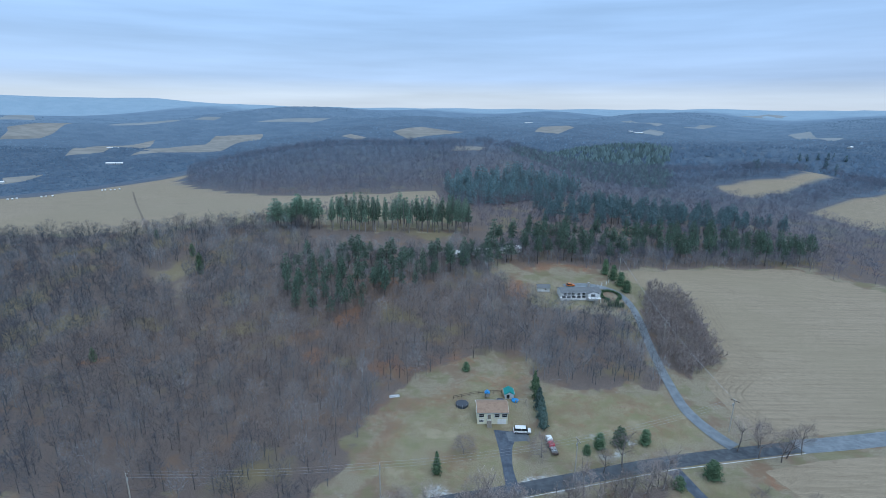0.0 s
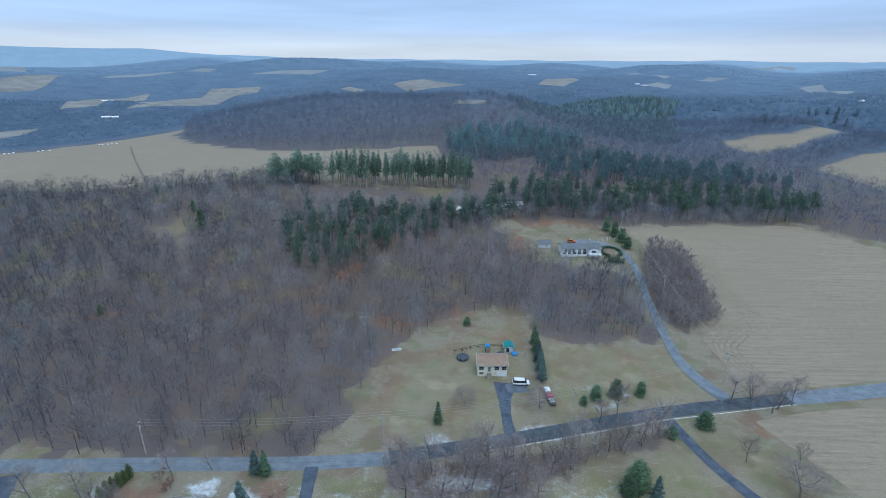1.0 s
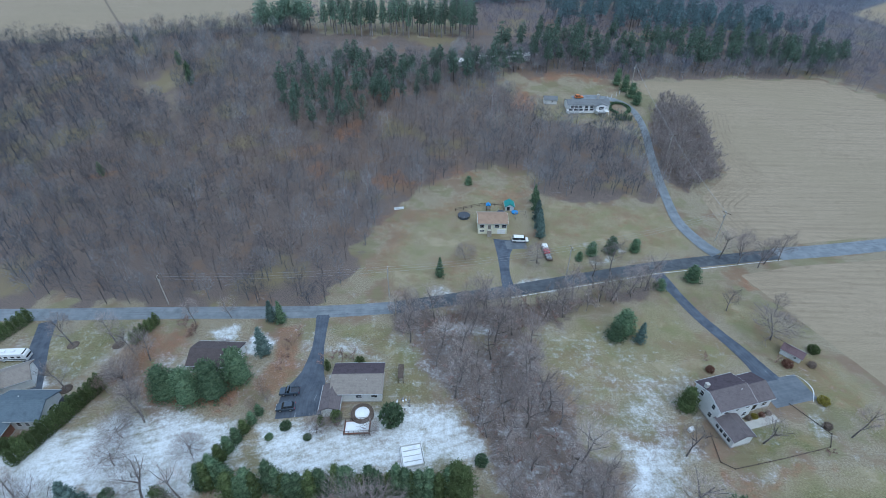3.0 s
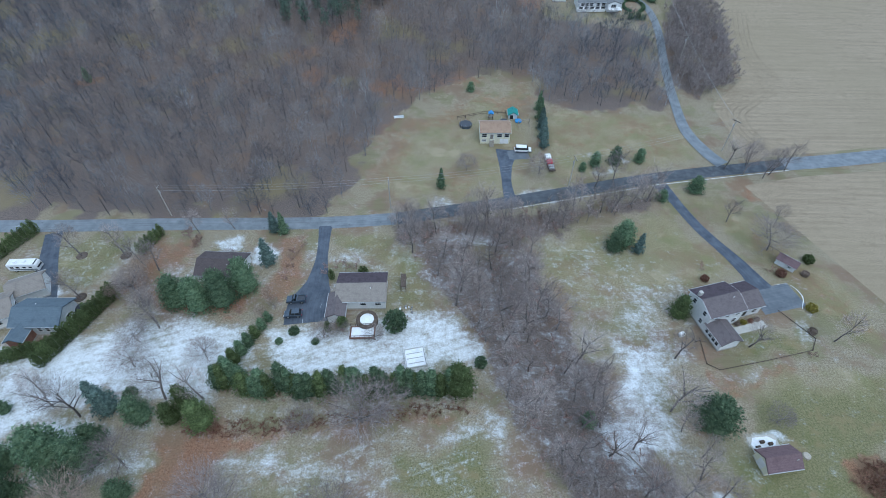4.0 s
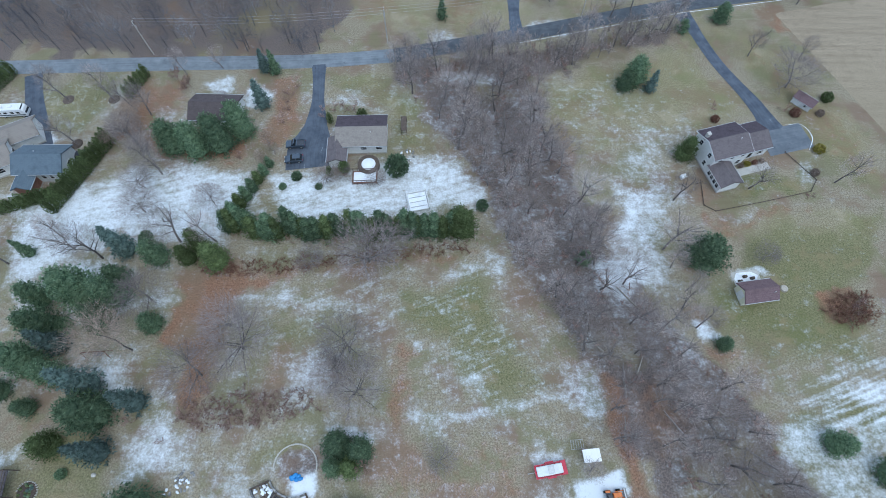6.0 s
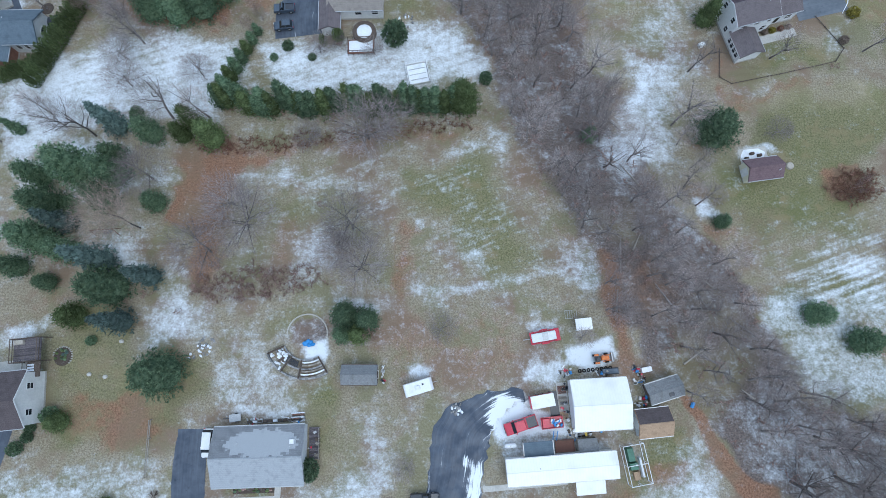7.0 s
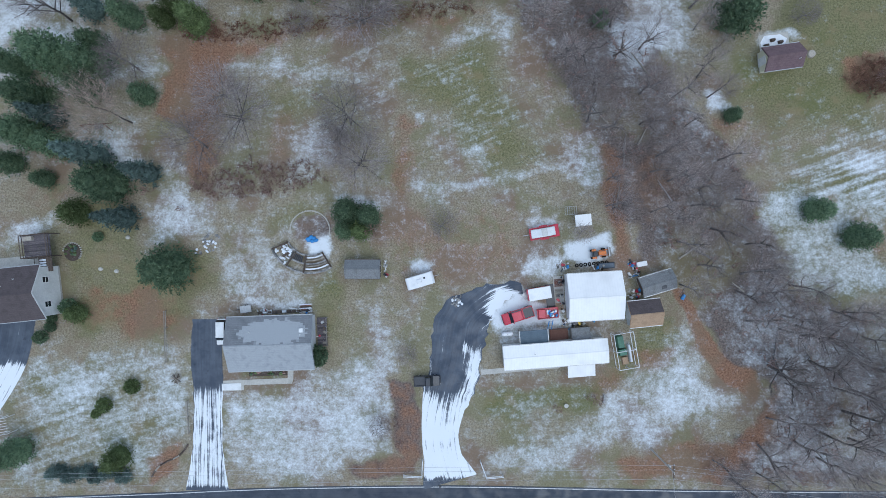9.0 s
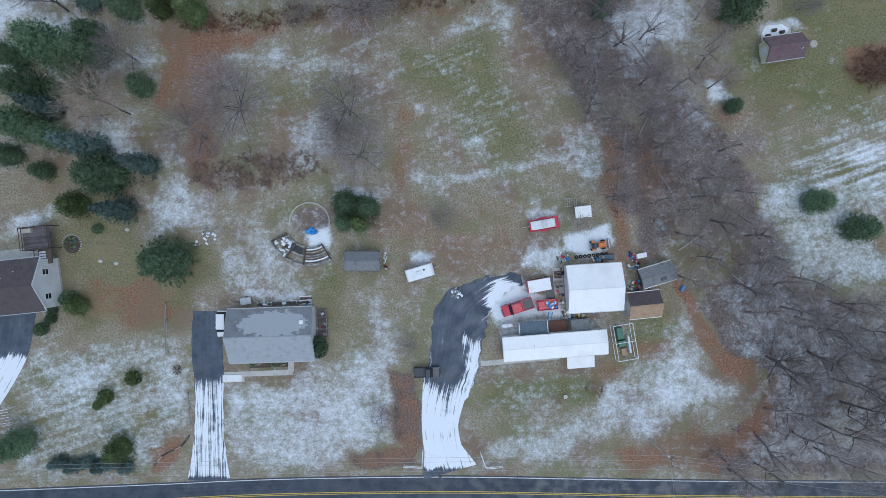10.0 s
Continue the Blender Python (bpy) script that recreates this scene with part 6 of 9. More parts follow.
def clump(seed, size, n, tall=1.0):
    """A few rounded tree tops seen from afar: low uneven domes."""
    g = np.random.default_rng(seed)
    chunks = []
    for _ in range(n):
        c = np.append(g.normal(0, 0.55, 2) * size, 0)
        k = 5
        a = np.arange(k) * 2 * np.pi / k + g.uniform(0, 2)
        r, hh = size * g.uniform(0.55, 0.95), size * tall * g.uniform(0.2, 0.42)
        low = c + np.stack([r * np.cos(a), r * np.sin(a), np.full(k, -0.9 * size)], 1)
        top = c + np.array([g.normal(0, 0.1) * size, g.normal(0, 0.1) * size, hh])
        v = np.vstack([low, top])
        chunks.append((v, np.array([[i, (i + 1) % k, k] for i in range(k)])))
    v, f = gather(chunks)
    return (v[:3], f[:1] * 0 + np.array([[0, 1, 2]])), (v, f)


far_bits = [clump(200 + i, 9, 3) for i in range(5)]
far_pine_bits = [clump(205 + i, 9, 4, 1.9) for i in range(4)]
grove("distant_woods", far_bits, ring_spots(13000, 700, 1600, -48, 48), [M_HAZE_TWIG, M_HAZE_TWIG], "leafless woods on distant hills, haze put into their colour", "woods", G, (0.7, 1.2))
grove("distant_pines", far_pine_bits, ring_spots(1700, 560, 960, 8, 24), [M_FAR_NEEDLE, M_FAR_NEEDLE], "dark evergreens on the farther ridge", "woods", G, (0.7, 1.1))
grove("skyline_woods", [clump(210 + i, 11, 2) for i in range(5)], ring_spots(12000, 1500, 3300, -48, 48), [M_HAZE_WOODS, M_HAZE_WOODS], "woods on the far skyline hills, haze put into their colour", "woods", G, (0.6, 1.2))

# ---- buildings ----
def opening(parent, side, at, z, w, h, L, W, name="window", material=M_GLASS):
    """A framed window or a door set on a wall: S, N along x; E, W along y."""
    d = 0.05

    def place(s, u0, u1, z0, z1, out):
        if side in "SN":
            k = -1 if side == "S" else 1
            a, b = sorted((k * (W / 2 - 0.02), k * (W / 2 + out)))
            s.box(u0, u1, a, b, z0, z1)
        else:
            k = -1 if side == "W" else 1
            a, b = sorted((k * (L / 2 - 0.02), k * (L / 2 + out)))
            s.box(a, b, u0, u1, z0, z1)
        return s

    frame_shape = Shape()
    for u0, u1, z0, z1 in ((at - w / 2 - 0.09, at - w / 2, z - 0.09, z + h + 0.09), (at + w / 2, at + w / 2 + 0.09, z - 0.09, z + h + 0.09), (at - w / 2, at + w / 2, z - 0.09, z), (at - w / 2, at + w / 2, z + h, z + h + 0.09)):
        place(frame_shape, u0, u1, z0, z1, d + 0.02)
    if name == "window":
        place(frame_shape, at - w / 2, at + w / 2, z + h / 2 - 0.03, z + h / 2 + 0.03, d + 0.01)
    fr = frame_shape.part("window_frame" if name == "window" else "door_frame", M_TRIM, parent)
    place(Shape(), at - w / 2, at + w / 2, z, z + h, d - 0.02).part("pane" if name == "window" else "door_leaf", material, fr)
    return fr


def gable_block(name, parent, L, W, wall_h, rise, wall_mat, roof_mats, eave=0.4, verge=0.3, x=0.0, y=0.0, turn=0.0, base=0.35, base_mat=M_BLOCK, gutter_mat=M_STEEL, ridge_mat=None):
    """A block with a pitched roof, its ridge along x: foundation, walls, two slopes, ridge cap, gutters, verge boards. Returns its local frame."""
    o = new(name)
    o.parent = parent
    o.empty_display_size = 0.2
    o.matrix_local = pose(x, y, 0, 0, 0, turn)
    hl, hw = L / 2, W / 2
    Shape().box(-hl - 0.04, hl + 0.04, -hw - 0.04, hw + 0.04, -0.6, base).part("foundation", base_mat, o)
    s = Shape()
    out = [(-hw, base), (hw, base), (hw, wall_h), (0, wall_h + rise), (-hw, wall_h)]
    n = 5
    v = [(-hl, a, b) for a, b in out] + [(hl, a, b) for a, b in out]
    s.solid(v, [tuple(range(n)), tuple(range(2 * n - 1, n - 1, -1))] + [(i, i + n, (i + 1) % n + n, (i + 1) % n) for i in range(n) if i not in (2, 3)])
    s.part("wall", wall_mat, o)
    k = rise / hw
    drop = eave * k
    for sign, rm, key in ((-1, roof_mats[0], "roof"), (1, roof_mats[-1], "roof")):
        yo, zo = sign * (hw + eave), wall_h - drop
        a = [(-hl - verge, yo, zo + 0.04), (hl + verge, yo, zo + 0.04), (hl + verge, 0, wall_h + rise + 0.04), (-hl - verge, 0, wall_h + rise + 0.04)]
        b = [(p, q, r + 0.16) for p, q, r in a]
        roof = Shape().solid(a + b, [(3, 2, 1, 0), (4, 5, 6, 7), (0, 1, 5, 4), (1, 2, 6, 5), (2, 3, 7, 6), (3, 0, 4, 7)]).part(key, rm, o)
        y0, y1 = sorted((yo + sign * 0.002, yo + sign * 0.12))
        Shape().box(-hl - verge, hl + verge, y0, y1, zo + 0.06, zo + 0.19).part("gutter", gutter_mat, roof)
    z = wall_h + rise + 0.15
    x0, x1 = -hl - verge, hl + verge
    Shape().solid([(x0, -0.16, z), (x0, 0.16, z), (x0, 0, z + 0.1), (x1, -0.16, z), (x1, 0.16, z), (x1, 0, z + 0.1)],
                  [(0, 1, 2), (5, 4, 3), (0, 3, 4, 1), (1, 4, 5, 2), (2, 5, 3, 0)]).part("ridge_cap", ridge_mat or roof_mats[0], o)
    for sign in (-1, 1):
        xo = sign * (hl + verge)
        x0, x1 = sorted((xo + sign * 0.003, xo + sign * 0.06))
        for q in (-1, 1):
            yo = q * (hw + eave)
            top, low = wall_h + rise + 0.17, wall_h - drop + 0.17
            a = [(x0, yo, low), (x0, 0, top), (x0, 0, top - 0.22), (x0, yo, low - 0.22)]
            b = [(x1, p, r) for _, p, r in a]
            Shape().solid(a + b, [(0, 1, 2, 3), (7, 6, 5, 4), (0, 4, 5, 1), (1, 5, 6, 2), (2, 6, 7, 3), (3, 7, 4, 0)]).part("verge_board", roof_mats[0] if wall_h < 4 else M_TRIM, o)
    return o


def vent_pipe(parent, x, y, z, r=0.06, h=0.4, material=M_TRIM):
    Shape().rod((x, y, z - 0.3), (x, y, z + h), r, r, 8).part("vent_pipe", material, parent)


def chimney(parent, x, y, z0, z1, w=0.7, material=M_BRICK):
    c = Shape().box(x - w / 2, x + w / 2, y - w / 2, y + w / 2, z0, z1).part("chimney", material, parent, bevel=0.02)
    Shape().box(x - w / 2 - 0.06, x + w / 2 + 0.06, y - w / 2 - 0.06, y + w / 2 + 0.06, z1 + 0.002, z1 + 0.12).part("chimney_cap", M_BLOCK, c)


# the grey-roofed bungalow by the south road
h = thing("bungalow", "grey shingled bungalow with pale walls beside a driveway", "house", -30.3, -17.2, 2.0)
b = gable_block("body", h, 14.2, 8.6, 2.7, 1.7, M_SIDING_GREY, (M_SHINGLE_PLAIN, M_SHINGLE_WORN))
for x in (-4.5, -1.2, 4.2):
    opening(b, "S", x, 1.1, 1.3, 1.1, 14.2, 8.6)
opening(b, "S", 1.6, 0.36, 0.95, 2.0, 14.2, 8.6, "door", M_WOOD_RED)
for x in (-4, 0, 4):
    opening(b, "N", x, 1.1, 1.3, 1.1, 14.2, 8.6)
opening(b, "E", -1.8, 1.2, 1.0, 1.0, 14.2, 8.6)
vent_pipe(b, 5.6, 1.6, 4.2)
vent_pipe(b, -3.2, 2.2, 3.8)
Shape().box(5.3, 6.0, 1.9, 2.6, 3.5, 4.05).part("roof_box", M_TRIM, b, bevel=0.03)

# the brown-roofed house at the west edge
h = thing("split_level_house", "brown shingled house with a white gable wall", "house", -77.6, -9.2, 6.0)
b = gable_block("body", h, 18.5, 8.4, 4.6, 2.2, M_SIDING, (M_SHINGLE_BROWN,))
for x in (-2.2, 2.0):
    opening(b, "E", x, 2.8, 0.9, 1.2, 18.5, 8.4)
vent_pipe(b, 4.0, 1.6, 6.0)
vent_pipe(b, 5.8, 2.6, 5.5)
for x in (-6, -1, 4, 7):
    opening(b, "N", x, 2.8, 1.2, 1.2, 18.5, 8.4)

# taupe house behind the conifer hedge
h = thing("ranch_house", "taupe shingled ranch house with white siding", "house", -17.6, 67.4, 1.5)
b = gable_block("body", h, 10.2, 7.4, 3.0, 1.2, M_SIDING, (M_SHINGLE_TAUPE, M_SHINGLE_PLUM))
for x in (-3.6, 0.4, 3.6):
    opening(b, "S", x, 1.5, 1.2, 1.0, 10.2, 7.4)
opening(b, "E", -1.5, 1.2, 0.95, 1.9, 10.2, 7.4, "door", M_TRIM)
w = gable_block("garage_wing", h, 5.6, 3.4, 2.6, 0.8, M_SIDING, (M_SHINGLE_MAUVE,), x=-5.0, y=-4.4, turn=90)
opening(w, "W", 0.2, 0.4, 2.4, 2.0, 5.6, 3.4, "door", M_TRIM)
vent_pipe(b, 2.0, -1.2, 3.9)

# small brown house among evergreens
h = thing("cottage", "small house with a dark brown shingled roof among evergreens", "house", -50.0, 74.0, -2.0)
b = gable_block("body", h, 10.0, 6.6, 2.7, 1.5, M_SIDING, (M_SHINGLE_BROWN,))
for x in (-3.4, -0.5, 3):
    opening(b, "S", x, 1.2, 1.1, 1.0, 10.0, 6.6)
vent_pipe(b, 1.8, -1.2, 3.6)
vent_pipe(b, 3.2, 1.0, 3.8)

# slate-blue house with wings
h = thing("slate_roofed_house", "house with slate blue shingles and white siding", "house", -82.6, 59.8, 1.0)
b = gable_block("body", h, 9.6, 6.6, 3.4, 1.7, M_SIDING_GREY, (M_SHINGLE_BLUE,))
w = gable_block("porch_wing", h, 4.4, 3.2, 2.8, 0.9, M_BRICK, (M_SHINGLE_BLUE,), x=-2.6, y=-4.4, turn=90)
for x in (0.6, 2.2, 3.8):
    opening(b, "S", x, 1.5, 0.8, 1.2, 9.6, 6.6)
opening(b, "E", 0, 1.5, 1.1, 1.2, 9.6, 6.6)
vent_pipe(b, -1.2, 1.2, 4.4, 0.09)
h = thing("detached_garage", "pale garage with a light grey shingled roof", "garage", -90.6, 67.6, 28.0)
b = gable_block("body", h, 6.6, 5.2, 2.8, 1.4, M_SIDING, (M_SHINGLE_TAUPE,))
opening(b, "E", 0, 0.36, 3.6, 2.1, 6.6, 5.2, "door", M_TRIM)
h = thing("neighbouring_house", "house with a light taupe shingled roof", "house", -94.5, 60.5, 28.0)
b = gable_block("body", h, 9.0, 7.0, 3.0, 1.6, M_SIDING, (M_SHINGLE_TAUPE,))
opening(b, "E", 0.5, 1.3, 1.1, 1.1, 9.0, 7.0)
opening(b, "S", 1.5, 1.3, 1.1, 1.1, 9.0, 7.0)

# two-storey farmhouse on the east side
h = thing("farmhouse", "two-storey white farmhouse with brown roofs and a sunroom", "house", 57.2, 63.2, 15.5, size=0.95)
b = gable_block("body", h, 8.6, 7.4, 5.2, 1.35, M_SIDING, (M_SHINGLE_MAUVE, M_SHINGLE_PLUM))
for x in (-2.6, 0.2, 2.8):
    opening(b, "S", x, 3.7, 0.9, 1.2, 8.6, 7.4)
    opening(b, "S", x, 1.1, 0.9, 1.3, 8.6, 7.4)
for y in (-2.0, 1.6):
    for z in (1.1, 3.7):
        opening(b, "W", y, z, 0.85, 1.2, 8.6, 7.4)
vent_pipe(b, 2.6, -1.0, 6.4)
chimney(b, -4.0, 1.6, 5.3, 7.2, 0.7, M_BLOCK)
w = gable_block("garage_wing", h, 6.4, 6.6, 3.2, 1.35, M_SIDING, (M_SHINGLE_MAUVE, M_SHINGLE_PLUM), x=7.5, y=0.6)
opening(w, "S", -1.4, 0.4, 1.8, 2.1, 6.4, 6.6, "door", M_GLASS)
opening(w, "S", 1.4, 1.1, 1.2, 1.1, 6.4, 6.6)
opening(w, "E", 0, 0.4, 4.4, 2.2, 6.4, 6.6, "door", M_TRIM)
s = gable_block("sunroom", h, 5.4, 4.6, 2.6, 1.1, M_SIDING, (M_SHINGLE_MAUVE,), x=-2.0, y=-6.3, turn=90)
for y in (-1.6, -0.5, 0.6, 1.7):
    opening(s, "N", y, 0.9, 0.8, 1.3, 5.4, 4.6)
h = thing("garden_shed", "small white shed with a brown roof on the lawn", "shed", 80.0, 77.2, -46.0, size=0.75)
b = gable_block("body", h, 5.6, 3.2, 2.2, 1.0, M_SIDING, (M_SHINGLE_WINE,), base=0.15)
opening(b, "S", 1.2, 1.0, 0.7, 0.8, 5.6, 3.2)
opening(b, "S", -0.9, 0.16, 1.2, 1.8, 5.6, 3.2, "door", M_TRIM)
h = thing("garden_shed", "cream shed with a dark brown roof on a green lawn", "shed", 57.2, 31.8, 8.0)
b = gable_block("body", h, 5.8, 3.4, 2.1, 1.2, M_SIDING_CREAM, (M_SHINGLE_WINE,), base=0.15)
opening(b, "S", -1.5, 1.0, 0.8, 0.8, 5.8, 3.4)
opening(b, "W", 0, 0.16, 1.2, 1.8, 5.8, 3.4, "door", M_TRIM)
vent_pipe(b, 2.2, -0.9, 3.0)

# cream bi-level house across the lane
h = thing("bi_level_house", "cream bi-level house with a tan shingled roof", "house", 15.0, 127.8, 0.5, size=0.9)
b = gable_block("body", h, 9.6, 6.6, 4.3, 1.4, M_SIDING_CREAM, (M_SHINGLE_TAN,), base=1.8, base_mat=M_SIDING_CREAM)
for x in (-3.6, 1.4, 3.8):
    opening(b, "S", x, 2.5, 1.5, 1.2, 9.6, 6.6)
opening(b, "S", -1.1, 1.3, 1.0, 2.2, 9.6, 6.6, "door", M_WOOD)
opening(b, "S", 3.0, 0.1, 2.6, 1.6, 9.75, 6.7, "door", M_TRIM)
opening(b, "S", -3.6, 0.9, 1.4, 0.7, 9.75, 6.7)
opening(b, "W", 0, 2.5, 1.0, 1.1, 9.6, 6.6)
steps = Shape()
for i in range(7):
    steps.box(-1.8, -0.4, -3.4 - 0.28 * (7 - i), -3.4 - 0.28 * (6 - i), -0.2, 0.18 * (i + 1))
steps.part("front_steps", M_WOOD, h)
for x in (-1.85, -0.38):
    Shape().rod((x, -5.3, 0.9), (x, -3.4, 2.1), 0.05).part("stair_rail", M_WOOD, h)
h = thing("teal_roofed_shed", "small pale shed with a teal metal roof", "shed", 21.6, 139.4, 0.0, size=0.75)
b = gable_block("body", h, 4.2, 3.6, 2.2, 1.1, M_SIDING_GREY, (M_ROOF_TEAL,), turn=90, base=0.12)
opening(b, "W", 0.6, 0.13, 1.3, 1.9, 4.2, 3.6, "door", M_GLASS)

# white ranch on the hill
h = thing("hill_house", "long white ranch house with a grey roof and a deck", "house", 62.5, 213.5, 3.0, size=0.9)
b = gable_block("body", h, 20.0, 7.4, 3.1, 1.3, M_SIDING, (M_SHINGLE_DARK,), base=0.7, base_mat=M_TRIM)
for x in (-8, -6, -4, -1, 1.5, 7.5):
    opening(b, "S", x, 1.5, 1.5, 1.2, 20.0, 7.4)
chimney(b, 5.2, 0.8, 4.0, 6.4, 1.0, M_BLOCK)
w = gable_block("front_wing", h, 6.0, 5.4, 3.1, 1.0, M_SIDING, (M_SHINGLE_DARK,), x=5.6, y=-2.6, turn=90, base=0.7, base_mat=M_TRIM)
opening(w, "W", 0.0, 1.3, 2.2, 1.4, 6.0, 5.4)
Shape().box(-10.6, 2.2, -5.6, -3.75, -0.4, 1.0).part("terrace_wall", M_TRIM, h)
for i in range(5):
    Shape().box(-10.0 + 2.5 * i, -8.2 + 2.5 * i, -5.62, -5.58, 1.0, 1.9).part("terrace_glass", M_GLASS, h)
Shape().box(3.0, 8.6, -8.6, -5.65, 1.2, 1.4).part("deck", M_TRIM, h)
for x in (3.1, 5.8, 8.5):
    Shape().box(x - 0.08, x + 0.08, -8.55, -8.4, -0.4, 2.3).part("deck_post", M_TRIM, h)
Shape().box(3.0, 8.6, -8.58, -8.5, 2.2, 2.32).part("deck_rail", M_TRIM, h)
h = thing("white_shed", "small white shed with a grey roof near a hedge", "shed", 47.2, 217.8, -3.0, size=0.85)
b = gable_block("body", h, 6.6, 4.0, 2.3, 1.2, M_SIDING, (M_SHINGLE_DARK,), base=0.15)
opening(b, "S", 1.0, 1.0, 0.9, 0.8, 6.6, 4.0)

# mobile home and the yard buildings
h = thing("mobile_home", "long mobile home with a white metal roof", "mobile home", 18.6, -19.0, 4.6)
b = gable_block("body", h, 17.6, 3.8, 2.7, 0.35, M_SIDING, (M_ROOF_WHITE,), eave=0.15, verge=0.12, base=0.5)
for x in (-7, -4, 0.5, 6.5):
    opening(b, "S", x, 1.3, 1.1, 1.0, 17.6, 3.8)
opening(b, "S", 3.0, 0.55, 0.9, 1.95, 17.6, 3.8, "door", M_TRIM)
vent_pipe(b, -3.6, 0.4, 2.9, 0.1, 0.5, M_STEEL)
vent_pipe(b, -5.2, -0.8, 2.8, 0.08, 0.3, M_STEEL)
aw = Shape()
aw.solid([(1.9, -4.3, 2.25), (6.6, -4.3, 2.25), (6.6, -1.95, 2.62), (1.9, -1.95, 2.62), (1.9, -4.3, 2.31), (6.6, -4.3, 2.31), (6.6, -1.95, 2.68), (1.9, -1.95, 2.68)],
         [(3, 2, 1, 0), (4, 5, 6, 7), (0, 1, 5, 4), (1, 2, 6, 5), (2, 3, 7, 6), (3, 0, 4, 7)])
aw.part("awning", M_ROOF_WHITE, h)
for x in (2.0, 6.5):
    Shape().rod((x, -4.2, 0), (x, -4.2, 2.28), 0.04).part("awning_post", M_TRIM, h)
h = thing("pole_barn", "garage with a broad white metal roof in the yard", "barn", 25.2, -9.0, 3.5)
b = gable_block("body", h, 8.8, 7.6, 3.2, 1.2, M_SIDING, (M_ROOF_WHITE,), eave=0.25, verge=0.25)
opening(b, "W", 0, 0.36, 3.4, 2.4, 8.8, 7.6, "door", M_TRIM)
opening(b, "S", -2, 1.2, 1.0, 0.9, 8.8, 7.6)
h = thing("storage_shed", "shed with a dark brown and a bare plywood roof slope", "shed", 34.0, -12.0, 6.0)
b = gable_block("body", h, 5.0, 4.2, 2.1, 1.2, M_SIDING_GREY, (M_PLY, M_SHINGLE_BROWN), base=0.12, eave=0.2)
opening(b, "W", 0.0, 0.13, 1.6, 1.8, 5.0, 4.2, "door", M_SIDING)
h = thing("leaning_shed", "old sagging shed with a weathered grey roof, its hole a black block", "shed", 36.2, -6.8, 17.0)
b = gable_block("body", h, 5.3, 3.0, 2.0, 0.7, M_WOOD_DARK, (M_ROOF_OLD,), base=0.1, eave=0.2)
# a black block stands in for the shade inside the roof's hole
Shape().box(0.3, 1.1, -1.2, -0.6, 2.3, 2.68).part("roof_hole_shade", M_BLACK, b)
h = thing("lean_to_shed", "weathered grey shed with a shallow roof by an evergreen", "shed", -14.6, -4.5, 0.0)
b = gable_block("body", h, 5.8, 3.0, 1.9, 0.7, M_WOOD_DARK, (M_ROOF_OLD, M_SHINGLE_DARK), base=0.1, eave=0.15, verge=0.1, gutter_mat=M_WOOD_DARK)
opening(b, "E", 0, 0.12, 1.2, 1.6, 5.8, 3.0, "door", M_WOOD_DARK)

# farm buildings far off in the valleys
for x, y, L, W, turn in ((-745, 1130, 17, 8, 20), (-731, 1138, 14, 8, 50), (-885, 1364, 30, 8, 0), (-820, 923, 13, 8, 30), (714, 1868, 30, 12, 0), (690, 1880, 14, 12, 0), (447, 2693, 40, 16, 10), (957, 1192, 16, 9, 40),
                         (6, 251, 8, 4, 4), (20, 255, 9, 4, 0), (37, 260, 11, 6, 8)):
    near = y < 400
    h = thing("white_roofed_house" if near else "barn", "white-roofed building half hidden by pines" if near else "white farm building in the valley", "house" if near else "barn", x, y, turn, group="hidden houses" if near else "valley farms")
    gable_block("body", h, L, W, 2.4 if near else 2.6, 1.0 if near else 1.5, M_SIDING, (M_ROOF_WHITE,))

# ---- trees and bushes that stand by themselves ----
PINE_LABEL = "dense dark green evergreen on the lawn"
EVERGREENS_NEAR_WEST = ((-66.5, 31.5, 1.35, 0, 1.0), (-60.6, 30.8, 1.05, 0, 1.1), (-62.2, 26.6, 0.95, 0, 0.9), (-71.3, 25.0, 1.1, 0, 1.0), (-72.4, 18.9, 1.1, 0, 1.0), (-67.1, 16.9, 0.9, 0, 1.0), (-74.2, 30.6, 0.85, 0, 1.1), (-52.6, 25.7, 0.72, 0, 0.9), (-58.4, 10.1, 1.32, 0, 0.9), (-70.2, 11.2, 0.6, 0, 0.9), (-47.9, -4.3, 1.4, 0, 0.8))
EVERGREENS_NEAR_WEST_REST = ((-75.1, -36.4, 0.95, 0, 1.0), (-75.8, 13.9, 0.75, 0, 1.0), (-54.7, 39.0, 0.85, 0, 1.1), (-60.9, 34.6, 0.75, 0, 1.0), (-64.6, 5.3, 0.95, 2, 0.8), (-57.7, -37.7, 0.92, 2, 0.8), (-64.8, -12.3, 0.7, 2, 0.8), (-47.0, 41.2, 0.75, 2, 1.5), (-43.4, 38.2, 1.05, 2, 1.0), (-49.0, 38.8, 0.75, 2, 1.1))
EVERGREENS_NEAR_EAST = ((63.6, 5.8, 0.8, 0, 0.8), (70.7, 1.1, 0.9, 0, 0.8), (49.3, 22.2, 0.52, 0, 0.8))
EVERGREENS_MID_EAST = ((49.4, 39.2, 1.4, 0, 0.62), (26.4, 38.7, 0.5, 0, 1), (50.2, 62.8, 0.85, 2, 1.1))
